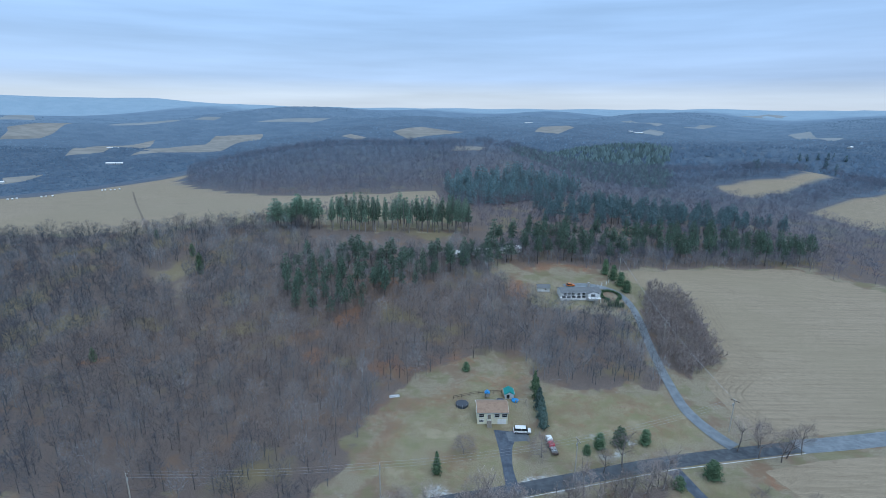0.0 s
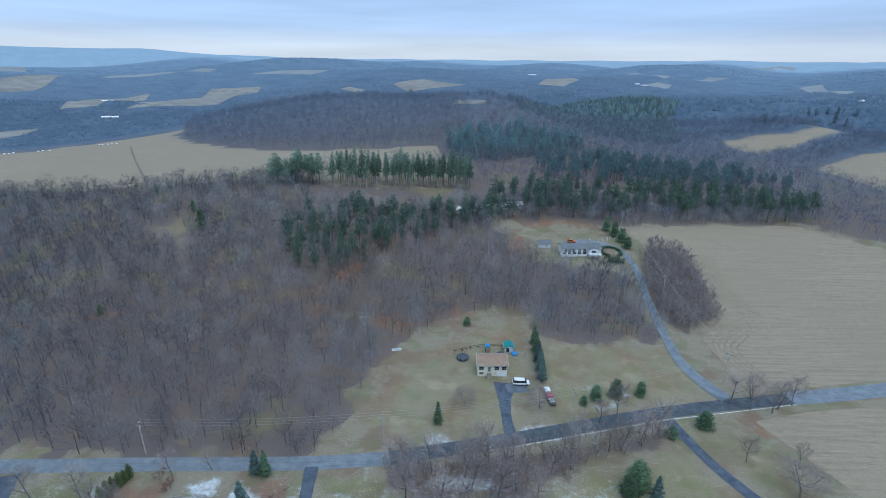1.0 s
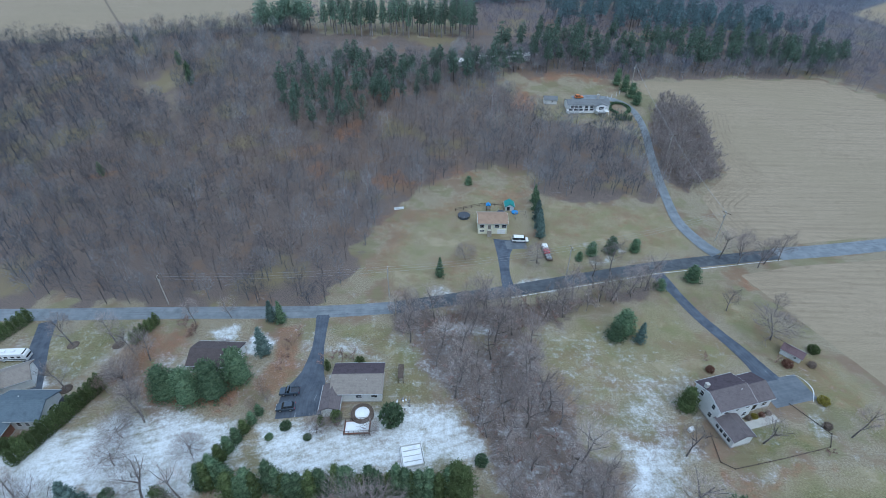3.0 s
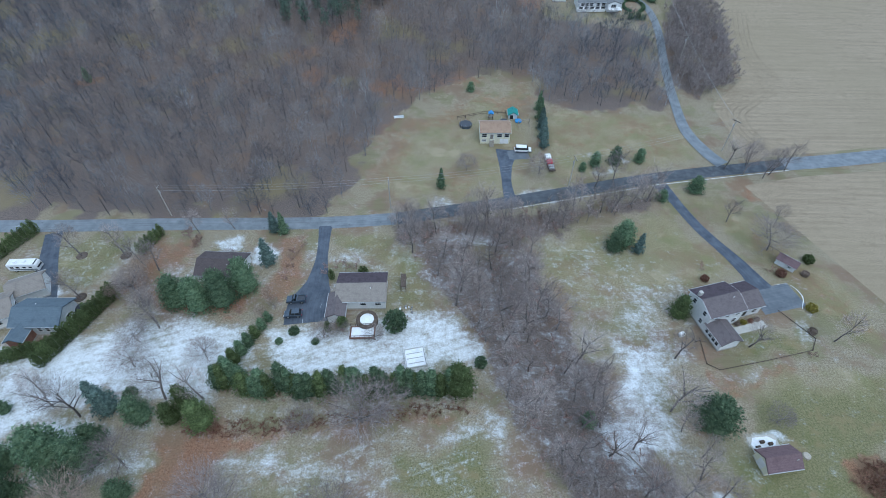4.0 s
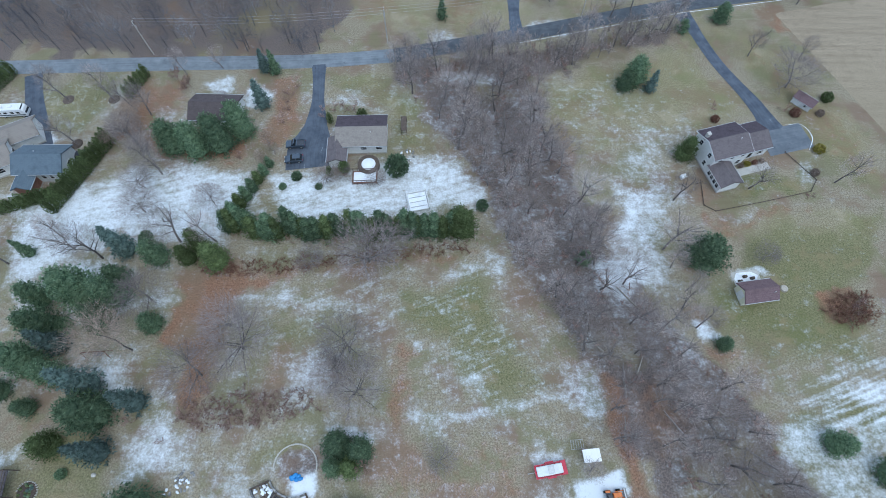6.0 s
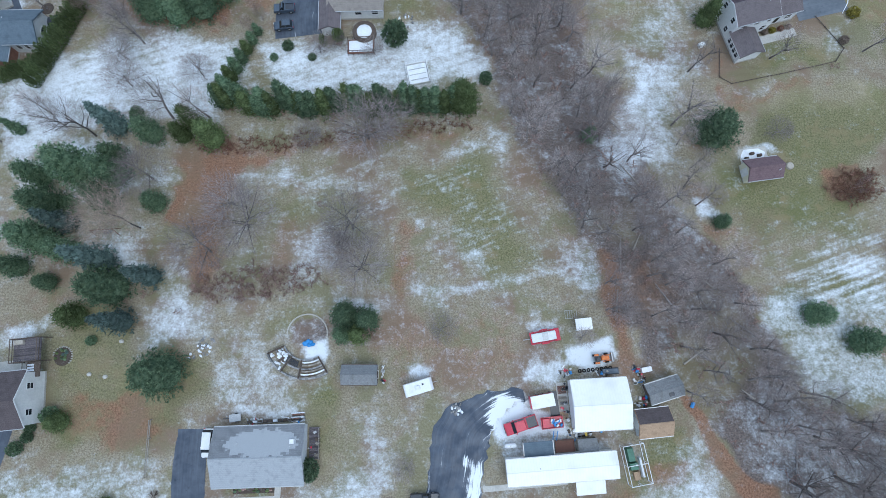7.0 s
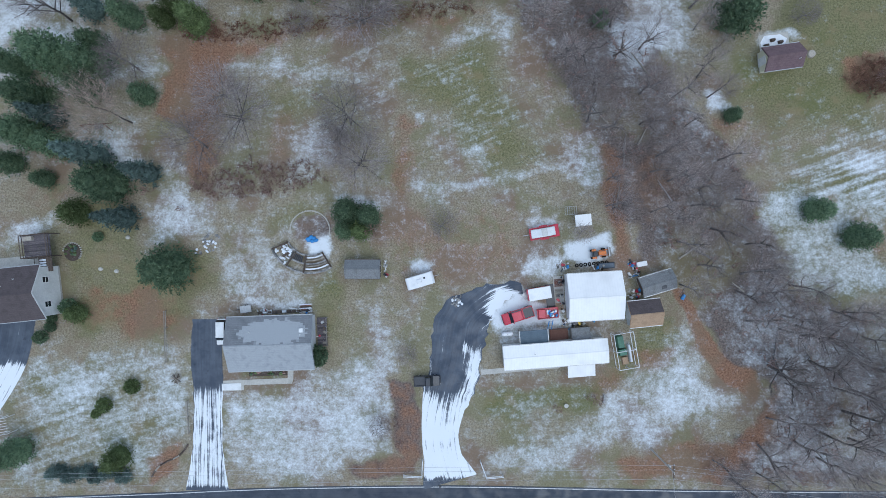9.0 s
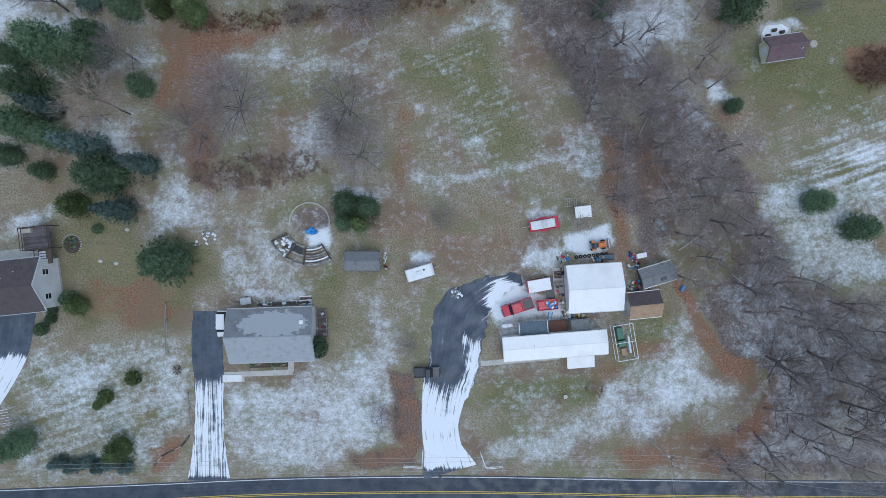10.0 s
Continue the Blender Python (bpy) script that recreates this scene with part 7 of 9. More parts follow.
EVERGREENS_FAR_EAST = ((43.2, 84.0, 1.0, 0, 0.9), (40.9, 82.0, 0.8, 0, 0.8), (67.5, 103.4, 0.9, 0, 0.8), (57.5, 99.9, 0.62, 0, 0.8), (42.7, 114.3, 0.68, 0, 1), (48.6, 115.6, 0.78, 0, 1.05), (55.8, 116.3, 0.66, 0, 1), (38.7, 111.9, 0.45, 0, 1), (85.8, 217.6, 0.85, 0, 1.0), (85.2, 224, 0.9, 0, 1.1), (83.5, 230, 0.85, 0, 1.3), (81.5, 236, 0.8, 0, 1.4))
EVERGREENS_MID_WEST = ((-57.6, 65.0, 1.1, 0, 1), (-52.4, 64.2, 1.15, 0, 1), (-47.6, 65.4, 1.2, 0, 1.05), (-43.6, 69, 1.05, 0, 1.2))
EVERGREENS_FAR_CENTRE = ((8.8, 154.3, 0.55, 0, 0.9),)
for x, y, scale, form, tall in EVERGREENS_NEAR_WEST + EVERGREENS_NEAR_WEST_REST + EVERGREENS_NEAR_EAST + EVERGREENS_MID_EAST + EVERGREENS_FAR_EAST + EVERGREENS_MID_WEST + EVERGREENS_FAR_CENTRE:
    plant("evergreen_tree", (PINE_WIDE[int(abs(x)) % 3] if form == 0 and math.hypot(x, y) < 95 else PINE_FINE[2] if form else PINE_ROUND[0]), x, y, scale, (x * 37 + y * 11) % 360, PINE_LABEL if form == 0 else "olive green rounded evergreen on the lawn", "tree", tall=tall)
SPRUCES_NEAR_WEST = ((-68.2, 21.9, 1.08, 1), (-55.8, 4.3, 1.16, 1), (-60.6, 14.9, 1.38, 1), (-51.8, 12.1, 1.09, 1), (-61.1, 40.4, 1.18, 1))
SPRUCES_MID_WEST = ((-80, 40, 0.7, 0), (-92, 22, 1.1, 0))
SPRUCES_FAR_WEST = ((-40.6, 76.5, 0.95, 1), (-41.6, 87, 0.75, 1), (-39.2, 86.4, 0.8, 0))
SPRUCES_FAR_EAST = ((46.3, 81.0, 0.72, 1), (30.4, 143, 0.8, 0), (30.2, 138, 0.85, 0), (29.8, 132.5, 0.85, 1), (29.6, 127.5, 0.85, 1), (29.3, 123, 0.8, 1))
SPRUCES_FAR_CENTRE = ((-0.8, 104.2, 0.75, 0),)
for x, y, scale, blue in SPRUCES_NEAR_WEST + SPRUCES_MID_WEST + SPRUCES_FAR_WEST + SPRUCES_FAR_EAST + SPRUCES_FAR_CENTRE:
    plant("spruce", (SPRUCE_BLUE if blue else SPRUCE)[int(abs(x)) % 2], x, y, scale, (x * 53) % 360, "blue-green spruce standing in grass" if blue else "dark green spruce standing in grass", "tree")
for i in range(32):
    x = -42.5 + 46.5 * i / 31 + G.uniform(-0.5, 0.5)
    y = 44.6 + 0.4 * math.sin(i * 0.9) + G.uniform(-0.5, 0.5) + (1.2 if i < 4 else 0)
    plant("hedge_conifer", SCREEN[i % 3] if i < 30 else PINE_FINE[2], x, y, G.uniform(0.85, 1.08), i * 47, "dark conifer in a tall screening row", "tree", "conifer screen", tall=G.uniform(0.95, 1.25))
for i in range(7):
    plant("hedge_conifer", SCREEN[i % 3], -42.0 + i * 0.85, 48.6 + i * 2.0, 0.82 - 0.05 * i, i * 31, "dark conifer in a tall screening row", "tree", "conifer screen", tall=0.9)


def hedge(a, b, gap, scale, label, group, form=0, tall=1.0):
    n = int(math.dist(a, b) / gap)
    for i in range(n + 1):
        t = i / n
        plant("arborvitae", THUJA[form], a[0] + (b[0] - a[0]) * t + G.uniform(-0.1, 0.1), a[1] + (b[1] - a[1]) * t, scale * G.uniform(0.9, 1.1), i * 67, label, "hedge shrub", group, tall)


for x, y, s, k in ((-17.2, 5.4, 0.85, 0), (-13.6, 4.6, 0.8, 1), (-15.0, 2.2, 0.75, 2), (-17.8, 2.2, 0.6, 1)):
    plant("evergreen_tree", PINE_FINE[2] if k == 2 else PINE_WIDE[k], x, y, s, x * 91, "dark evergreen in a dense clump beside the lean-to shed", "tree", "clump by the lean-to")
plant("bare_shrub", SHRUB[0], -12.9, 2.6, 1.6, 40, "tan leafless shrub among the evergreens", "shrub")

hedge((-71.8, 66.5), (-78.6, 49.5), 1.15, 1.1, "clipped arborvitae in a tall hedge", "arborvitae hedge")
hedge((-78.8, 53.0), (-89, 49.2), 1.15, 0.9, "clipped arborvitae in a tall hedge", "arborvitae hedge")
hedge((-100.2, 86), (-106, 73), 1.2, 1.0, "clipped arborvitae in a tall hedge", "lane hedge")
hedge((-69.0, 85.4), (-71.4, 79.2), 1.2, 0.85, "tall narrow arborvitae near the lane", "thuja group")
hedge((73.2, 203.4), (79.4, 203.0), 0.9, 0.6, "small clipped arborvitae in a row", "arborvitae row", 1)
hedge((72.6, 207.2), (79.0, 207.4), 0.9, 0.3, "low trimmed hedge plant", "low garden hedge", 1)
for x, y, s in ((-25.2, 72.0, 0.75), (-18.3, 72.2, 0.95), (-17.6, 72.4, 0.9), (-23.8, 58.2, 0.75), (-21.2, 59.0, 0.85), (-20.6, 59.3, 0.8)):
    plant("arborvitae", THUJA[0], x, y, s, x * 31, "narrow arborvitae beside the ranch house", "shrub")
for x, y, s, form in ((-55.4, -25.2, 0.85, 1), (-60.4, -28.5, 0.85, 1), (-22.6, -19.6, 1.15, 0), (-9.9, 59.4, 1.6, 0), (-30.8, 57.5, 0.7, 0), (-26.0, 55.2, 0.5, 0), (-66.6, -11.2, 0.9, 0), (-69.8, -13.2, 0.6, 0), (-70.0, -14.8, 0.6, 0), (-71.7, -16.6, 0.75, 0),
                       (85.7, 78.4, 0.8, 1), (-33.4, 55.2, 0.5, 0), (-87.5, 64.0, 0.8, 0), (-62, -30.2, 0.55, 1), (2.4, 48.5, 0.8, 0), (7.5, 50.5, 0.8, 0), (-58.5, 43.5, 0.8, 0), (-70.7, 25.3, 1.05, 0), (-68.6, 25.3, 1.12, 0), (-61.5, 1.1, 0.56, 0)):
    plant("evergreen_bush", BUSH[form], x, y, s, x * 71, "rounded green garden bush", "bush")
for i in range(9):
    plant("juniper", SPRUCE_BLUE[i % 2], -70.0 + i * 1.6, -40.8 + 0.5 * math.sin(i * 2.1), 0.62 + 0.05 * (i % 3), i * 41, "low blue-green juniper in a roadside hedge", "hedge shrub", "roadside junipers", 0.4)
BARE_LABEL = "leafless tree with spreading grey branches"
BARE_NEAR_WEST = ((-35.8, 21.5, 0.95, 1), (-42.3, 16.8, 0.8, 1), (-38.8, 25.9, 0.7, 1), (-54.4, 30.6, 0.7, 1))
BARE_NEAR_CENTRE = ((-16.9, 21.0, 0.85, 1), (-14.4, 14.5, 0.75, 1), (-18.5, 16.0, 0.6, 1), (-0.6, 3.4, 0.4, 1), (-11.6, -31.8, 0.32, 1), (-6.8, -19.5, 0.3, 1), (23, 1.8, 0.5, 0))
BARE_FAR_WEST = ((-85.5, 78.6, 0.75, 0), (-75.1, 78.7, 0.75, 0), (-69.1, 75.5, 0.7, 0), (-49.5, 77, 0.35, 1), (-52, 88, 0.5, 0), (-60, 86, 0.6, 0))
BARE_MID_WEST = ((-79.7, 66.3, 0.65, 0), (-64.8, 64.1, 0.85, 0), (-60.2, 59.7, 0.8, 0), (-66.2, 39.2, 0.9, 0), (-61.9, 55.1, 0.55, 1), (-46.9, 51.5, 0.5, 1), (-51.9, 42.7, 0.9, 0), (-44.8, 42.8, 0.75, 0), (-60.5, 49.4, 0.6, 1), (-72, 41, 0.7, 0), (-84, 38, 0.7, 0), (-75, 43.5, 0.6, 0))
BARE_MID_EAST = ((46.5, 52.2, 0.7, 0), (62.5, 55, 0.65, 0), (80.6, 56.4, 0.7, 0), (42.3, 41.1, 0.9, 0), (61, 39, 0.4, 1))
BARE_FAR_EAST = ((71.7, 91.7, 0.55, 0), (77.8, 82, 0.8, 1), (26.5, 110.5, 0.6, 1), (46.5, 107.5, 0.75, 0), (41, 105, 0.55, 0), (83.5, 91, 0.5, 0), (79.5, 113.6, 0.75, 0), (83.5, 110.8, 0.85, 0), (86.0, 115, 0.6, 0), (91, 111, 0.7, 0), (96, 112.6, 0.7, 0), (88.5, 109.3, 0.7, 0))
BARE_MID_CENTRE = ((-14.5, 38.5, 0.95, 1), (-11.5, 40.2, 0.75, 1), (-25, 37.8, 0.45, 1), (-21, 58, 0.3, 1), (-13.8, 56, 0.35, 1), (-24.5, 56.5, 0.4, 1))
BARE_FAR_CENTRE = ((6.4, 111.6, 0.5, 1),)
BARE_NEAR_EAST = ((28.0, 6.5, 0.75, 0),)
for x, y, s, wide in BARE_NEAR_WEST + BARE_NEAR_CENTRE + BARE_FAR_WEST + BARE_MID_WEST + BARE_MID_EAST + BARE_FAR_EAST + BARE_MID_CENTRE + BARE_FAR_CENTRE + BARE_NEAR_EAST:
    plant("bare_tree", (BARE_WIDE[int(abs(x)) % 3] if wide else BARE_NEAR[int(abs(x)) % 5]), x, y, s * (1.9 if wide else 1.15), (x * 29 + y) % 360, BARE_LABEL, "tree", tall=0.62 if wide else 1.0)
for x, y, s in ((-55.6, 21.2, 1.85), (-36.2, 63.5, 0.55), (-38.6, 61.5, 0.5), (-38.2, 66.5, 0.5)):
    plant("bare_tree", BARE_TAN[int(abs(x)) % 2], x, y, s, x * 17, "rounded leafless tree with tan twigs", "tree")
SHRUBS_MID_CENTRE = ((-20.6, 57.4, 0.8), (-26.8, 73.5, 1.2), (-22.5, 74.5, 1.5), (-20.0, 74.8, 1.3))
SHRUBS_FAR_CENTRE = ((-24.4, 75.2, 1.2),)
SHRUBS_FAR_WEST = ((-58.5, 82.5, 1.5), (-62, 84.5, 1.4), (-35.0, 79.0, 1.3), (-34.8, 75.4, 1.4), (-33.6, 82.3, 1.2))
SHRUBS_NEAR_WEST = ((-40.4, 14.6, 1.2), (-34.5, 13.5, 1.6), (-31.0, 12.4, 1.4), (-44.2, 10.4, 1.1), (-46.8, 6.0, 0.8), (-52.5, 9.0, 1.0))
SHRUBS_NEAR_CENTRE = ((-22.8, 25.4, 0.9), (-8.0, -28, 0.8), (-8.6, -31.5, 0.9), (-8.2, -35, 0.8), (-12, -39.4, 0.6), (-16, -39.6, 0.6))
SHRUBS_FAR_EAST = ((75.3, 75.0, 1.1), (59.5, 75.8, 1.0))
SHRUBS_NEAR_EAST = ((78.5, 17, 1.4), (82, 15.2, 1.6))
SHRUBS_MID_WEST = ((-35.4, 71.8, 1.3), (-43.5, 62.5, 0.9))
SHRUBS_MID_EAST = ((73.8, 52.5, 1.0),)
for x, y, s in SHRUBS_MID_CENTRE + SHRUBS_FAR_CENTRE + SHRUBS_FAR_WEST + SHRUBS_NEAR_WEST + SHRUBS_NEAR_CENTRE + SHRUBS_FAR_EAST + SHRUBS_NEAR_EAST + SHRUBS_MID_WEST + SHRUBS_MID_EAST:
    plant("bare_shrub", SHRUB[int(abs(x * 3)) % 2], x, y, s, x * 43, "leafless red-brown shrub beside the lawn", "shrub")
grove("field_edge_brush", [bare_tree(230 + i, 8, 0.9, (6, 5, 5), 0.05, 0.8, 0.1, tubes=0) for i in range(3)], scatter(G, FIELD_STRIP, 2.1), [M_BARK_PALE, M_TWIG], "thicket of bare brush at the stubble field's edge", "brush", G, (0.6, 1.0))
HEDGE_FLOOR = [(-33, 42), (6, 41), (9, 45), (-6, 44), (-33, 44.5)]
grove("hedge_foot_brush", low_brush, scatter(G, HEDGE_FLOOR, 1.8), [M_BRUSH, M_BRUSH], "red-brown brush along the foot of the conifers", "brush", G, (0.4, 0.8))
ROADSIDE = [(-12, 86), (20, 84), (40, 92), (57, 99), (58, 105.5), (17, 95.2), (-14, 89.4)]
grove("roadside_brush", [bare_tree(240 + i, 6, 0.9, (6, 5, 5), 0.03, 0.8, 0.05, tubes=0) for i in range(3)], scatter(G, ROADSIDE, 2.5), [M_BARK_PALE, M_TWIG_CREEK], "bare saplings along the lane", "brush", G, (0.5, 1.1))


GARDEN_SHRUB = [kit("garden_shrub", round_evergreen(120 + i, 2.0, 1.3, 420, 0.18, 0.0, 0.15, 0.2), M_BARK, M) for i, M in enumerate((M_BRUSH_RED, M_TWIG_TAN, M_BUSH_GOLD))]

# ---- vehicles ----
def wheels(parent, xs, w, r=0.34):
    for x in xs:
        for s in (-1, 1):
            tyre = Shape().rod((x, s * (w / 2 - 0.20), r), (x, s * (w / 2 + 0.01), r), r, r, 14).part("wheel", M_TYRE, parent)
            Shape().rod((x, s * (w / 2 + 0.011), r), (x, s * (w / 2 + 0.03), r), r * 0.6, r * 0.5, 10).part("rim", M_STEEL, tyre)


def cabin(parent, x0, x1, w, z0, z1, paint, rake_f=0.5, rake_b=0.3):
    """A glasshouse with raked screens, a painted roof and pillars."""
    def ring(a, b, half, z):
        return [(a, -half, z), (b, -half, z), (b, half, z), (a, half, z)]
    hw = w / 2
    v = ring(x0, x1, hw, z0) + ring(x0 + rake_b, x1 - rake_f, hw - 0.14, z1)
    Shape().solid(v, [(3, 2, 1, 0), (4, 5, 6, 7), (0, 1, 5, 4), (1, 2, 6, 5), (2, 3, 7, 6), (3, 0, 4, 7)]).part("glasshouse", M_GLASS, parent)
    v = ring(x0 + rake_b - 0.06, x1 - rake_f + 0.06, hw - 0.11, z1 - 0.03) + ring(x0 + rake_b + 0.02, x1 - rake_f - 0.02, hw - 0.2, z1 + 0.05)
    Shape().solid(v, [(3, 2, 1, 0), (4, 5, 6, 7), (0, 1, 5, 4), (1, 2, 6, 5), (2, 3, 7, 6), (3, 0, 4, 7)]).part("roof", paint, parent)
    mid = (x0 + x1) / 2
    for s in (-1, 1):
        Shape().rod((mid, s * (hw + 0.005), z0), (mid, s * (hw - 0.13), z1), 0.05).part("pillar", paint, parent)


def car(name, label, category, x, y, turn, paint, L=4.7, W=1.85, body="suv"):
    o = thing(name, label, category, x, y, turn)
    o.location.z += 0.08
    h = L / 2
    if body == "pickup":
        outline = [(-h, 0.5), (-h, 1.0), (-h + 1.75, 1.02), (-h + 1.8, 1.06), (h - 1.35, 1.08), (h - 0.1, 0.98), (h, 0.85), (h, 0.42), (-h + 0.1, 0.42)]
        Shape().prism(outline, -W / 2, W / 2).part("body", paint, o, bevel=0.05)
        cabin(o, -h + 1.95, h - 1.2, W - 0.1, 1.07, 1.75, paint, 0.55, 0.2)
        Shape().box(-h + 0.1, -h + 1.72, -W / 2 + 0.12, W / 2 - 0.12, 0.9, 1.035).part("bed_floor", M_BLACK, o)
        for s in (-1, 1):
            a, b = sorted((s * (W / 2 - 0.12), s * (W / 2)))
            Shape().box(-h, -h + 1.75, a, b, 0.98, 1.25).part("bed_side", paint, o, bevel=0.03)
        Shape().box(-h, -h + 0.09, -W / 2 + 0.13, W / 2 - 0.13, 0.98, 1.24).part("tailgate", paint, o, bevel=0.03)
    else:
        roof_z = 1.55 if body == "suv" else (1.72 if body == "van" else 1.4)
        outline = [(-h, 0.45), (-h - 0.02, 0.8), (-h + 0.12, 0.98), (h - 1.2, 1.0), (h - 0.15, 0.86), (h, 0.65), (h, 0.4), (-h + 0.1, 0.36)]
        Shape().prism(outline, -W / 2, W / 2).part("body", paint, o, bevel=0.06)
        back = 0.15 if body in ("suv", "van") else 0.75
        cabin(o, -h + back, h - (0.85 if body == "van" else 1.15), W - 0.1, 0.97, roof_z, paint, 0.65, 0.35 if body != "sedan" else 0.6)
    wheels(o, (-h + 0.85, h - 0.9), W, 0.36)
    for s in (-1, 1):
        Shape().box(h - 0.06, h + 0.02, s * (W / 2 - 0.28) - 0.18, s * (W / 2 - 0.28) + 0.18, 0.66, 0.8).part("headlight", M_WHITE, o)
        Shape().box(-h - 0.035, -h + 0.04, s * (W / 2 - 0.14) - 0.1, s * (W / 2 - 0.14) + 0.1, 0.7, 0.92).part("tail_light", M_RED, o)
        Shape().box(h - 1.75, h - 1.55, s * (W / 2 + 0.1) - 0.09, s * (W / 2 + 0.1) + 0.09, 1.0, 1.16).part("wing_mirror", paint, o)
    Shape().box(h - 0.02, h + 0.09, -W / 2 + 0.08, W / 2 - 0.08, 0.4, 0.58).part("bumper", M_BLACK, o, bevel=0.03)
    return o


car("pickup_truck", "red pickup truck parked in snow", "pickup", 12.4, -12.6, 198, M_RED, 5.5, 1.95, "pickup")
car("pickup_truck", "dark pickup truck at the edge of a snowy drive", "pickup", -3.5, -24.1, 2, M_BLACK, 4.6, 1.75, "pickup")
car("pickup_truck", "dark blue-grey pickup truck on a driveway", "pickup", -32.0, 65.7, 184, M_SILVER, 4.1, 1.65, "pickup")
car("estate_car", "dark blue-grey car parked on a driveway", "car", -31.9, 61.9, 186, M_SILVER, 3.8, 1.6, "suv")
car("minivan", "white minivan parked beside the driveway", "van", 23.0, 121.0, -4, M_WHITE, 4.9, 1.9, "van")
car("white_car", "white minivan tight beside the bungalow wall", "car", -39.5, -15.6, -90, M_WHITE, 4.6, 1.8, "van")
car("dark_car", "dark car beside the slate-roofed house", "car", -76.4, 63.0, 20, M_BLACK, 4.3, 1.75, "suv")
car("tractor_mower", "orange utility vehicle on the hill house court", "utility vehicle", 61.0, 222.2, 5, M_ORANGE, 3.8, 1.8, "suv")
o = thing("car_trailer", "red open car trailer with a pale covered load", "trailer", 16.9, 1.9, 10)
Shape().box(-2.5, 2.5, -0.95, 0.95, 0.5, 0.62).part("deck", M_RED, o)
for s_ in (-1, 1):
    Shape().box(-2.5, 2.5, s_ * 1.0 - 0.05, s_ * 1.0 + 0.05, 0.5, 0.85).part("side_rail", M_RED, o)
    Shape().box(-0.7, 0.7, s_ * 1.16 - 0.1, s_ * 1.16 + 0.1, 0.75, 0.82).part("mudguard", M_RED, o)
Shape().prism([(-2.2, 0.63), (-2.3, 0.95), (-1.2, 1.25), (-0.6, 1.5), (0.6, 1.5), (1.3, 1.15), (2.0, 1.0), (2.0, 0.63)], -0.75, 0.75).part("covered_load", M_CANVAS, o, bevel=0.12)
Shape().box(-0.5, 0.5, -0.6, 0.6, 1.505, 1.56).part("pale_blue_sheet", M_STEEL, o)
Shape().box(1.7, 2.7, -1.1, 1.1, 0.64, 0.9, inset=0.1).part("red_tarpaulin", M_RED, o)
wheels(o, (-0.4, 0.4), 2.3, 0.33)
Shape().rod((-2.5, 0, 0.5), (-3.7, 0, 0.45), 0.07).part("drawbar", M_STEEL, o)

# red open trailer with a load
o = thing("cargo_bed_trailer", "red open trailer filled with blue and white oddments", "trailer", 17.6, -12.2, 6)
Shape().box(-1.8, 1.8, -0.85, 0.85, 0.5, 0.62).part("floor", M_RED, o)
for s in (-1, 1):
    a, b = sorted((s * 0.85, s * 0.93))
    Shape().box(-1.8, 1.8, a, b, 0.5, 1.05).part("side_panel", M_RED, o)
    Shape().box(s * 1.8 - 0.05, s * 1.8 + 0.05, -0.84, 0.84, 0.63, 1.0).part("end_panel", M_RED, o)
wheels(o, (0.3,), 1.9, 0.3)
Shape().box(-1.7, -0.4, -0.8, 0.8, 0.63, 1.12, inset=0.1).part("red_cover", M_RED, o)
for i in range(16):
    x, y = G.uniform(-0.2, 1.5), G.uniform(-0.6, 0.6)
    Shape().box(x - 0.25, x + 0.25, y - 0.15, y + 0.15, 0.63, 0.9 + G.uniform(0, 0.25), turn=G.uniform(0, 90), inset=0.03).part("load_item", (M_BLUE, M_STEEL, M_WHITE, M_BLUE)[i % 4], o)

# white-roofed red box trailer
o = thing("box_trailer", "red box trailer with a white roof", "trailer", 15.9, -8.7, 10)
Shape().box(-2.0, 2.0, -1.0, 1.0, 0.45, 1.95).part("body", M_RED, o, bevel=0.05)
Shape().box(-1.85, 2.06, -1.05, 1.05, 1.955, 2.08).part("roof", M_WHITE, o, bevel=0.04)
Shape().solid([(-3.0, -0.05, 0.45), (-3.0, 0.05, 0.45), (-2.0, 0.6, 0.45), (-2.0, -0.6, 0.45), (-3.0, -0.05, 0.55), (-3.0, 0.05, 0.55), (-2.0, 0.6, 0.55), (-2.0, -0.6, 0.55)],
              [(0, 1, 2, 3), (7, 6, 5, 4), (0, 4, 5, 1), (1, 5, 6, 2), (2, 6, 7, 3), (3, 7, 4, 0)]).part("drawbar", M_STEEL, o)
wheels(o, (-0.4, 0.4), 2.1, 0.3)

# camper
o = thing("camper_trailer", "white camper trailer parked on the grass", "camper", -4.7, -6.5, 16.5)
Shape().prism([(-2.4, 0.5), (-2.5, 1.2), (-2.3, 2.35), (-2.0, 2.5), (2.1, 2.5), (2.45, 2.1), (2.5, 1.1), (2.3, 0.5)], -1.05, 1.05).part("body", M_WHITE, o, bevel=0.06)
Shape().box(-0.5, 0.35, -0.35, 0.35, 2.5, 2.72, inset=0.06).part("roof_unit", M_CANVAS, o)
Shape().box(0.75, 1.05, 0.15, 0.45, 2.505, 2.56).part("roof_vent", M_BLACK, o)
for x in (-1.5, 0.8):
    Shape().box(x - 0.4, x + 0.4, -1.075, -1.04, 1.4, 1.95).part("window", M_GLASS, o)
Shape().box(-0.5, 0.1, -1.08, -1.04, 0.6, 2.1).part("door", M_TRIM, o)
wheels(o, (-0.1,), 2.1, 0.32)
Shape().rod((2.3, 0, 0.5), (3.4, 0, 0.45), 0.06).part("drawbar", M_STEEL, o)

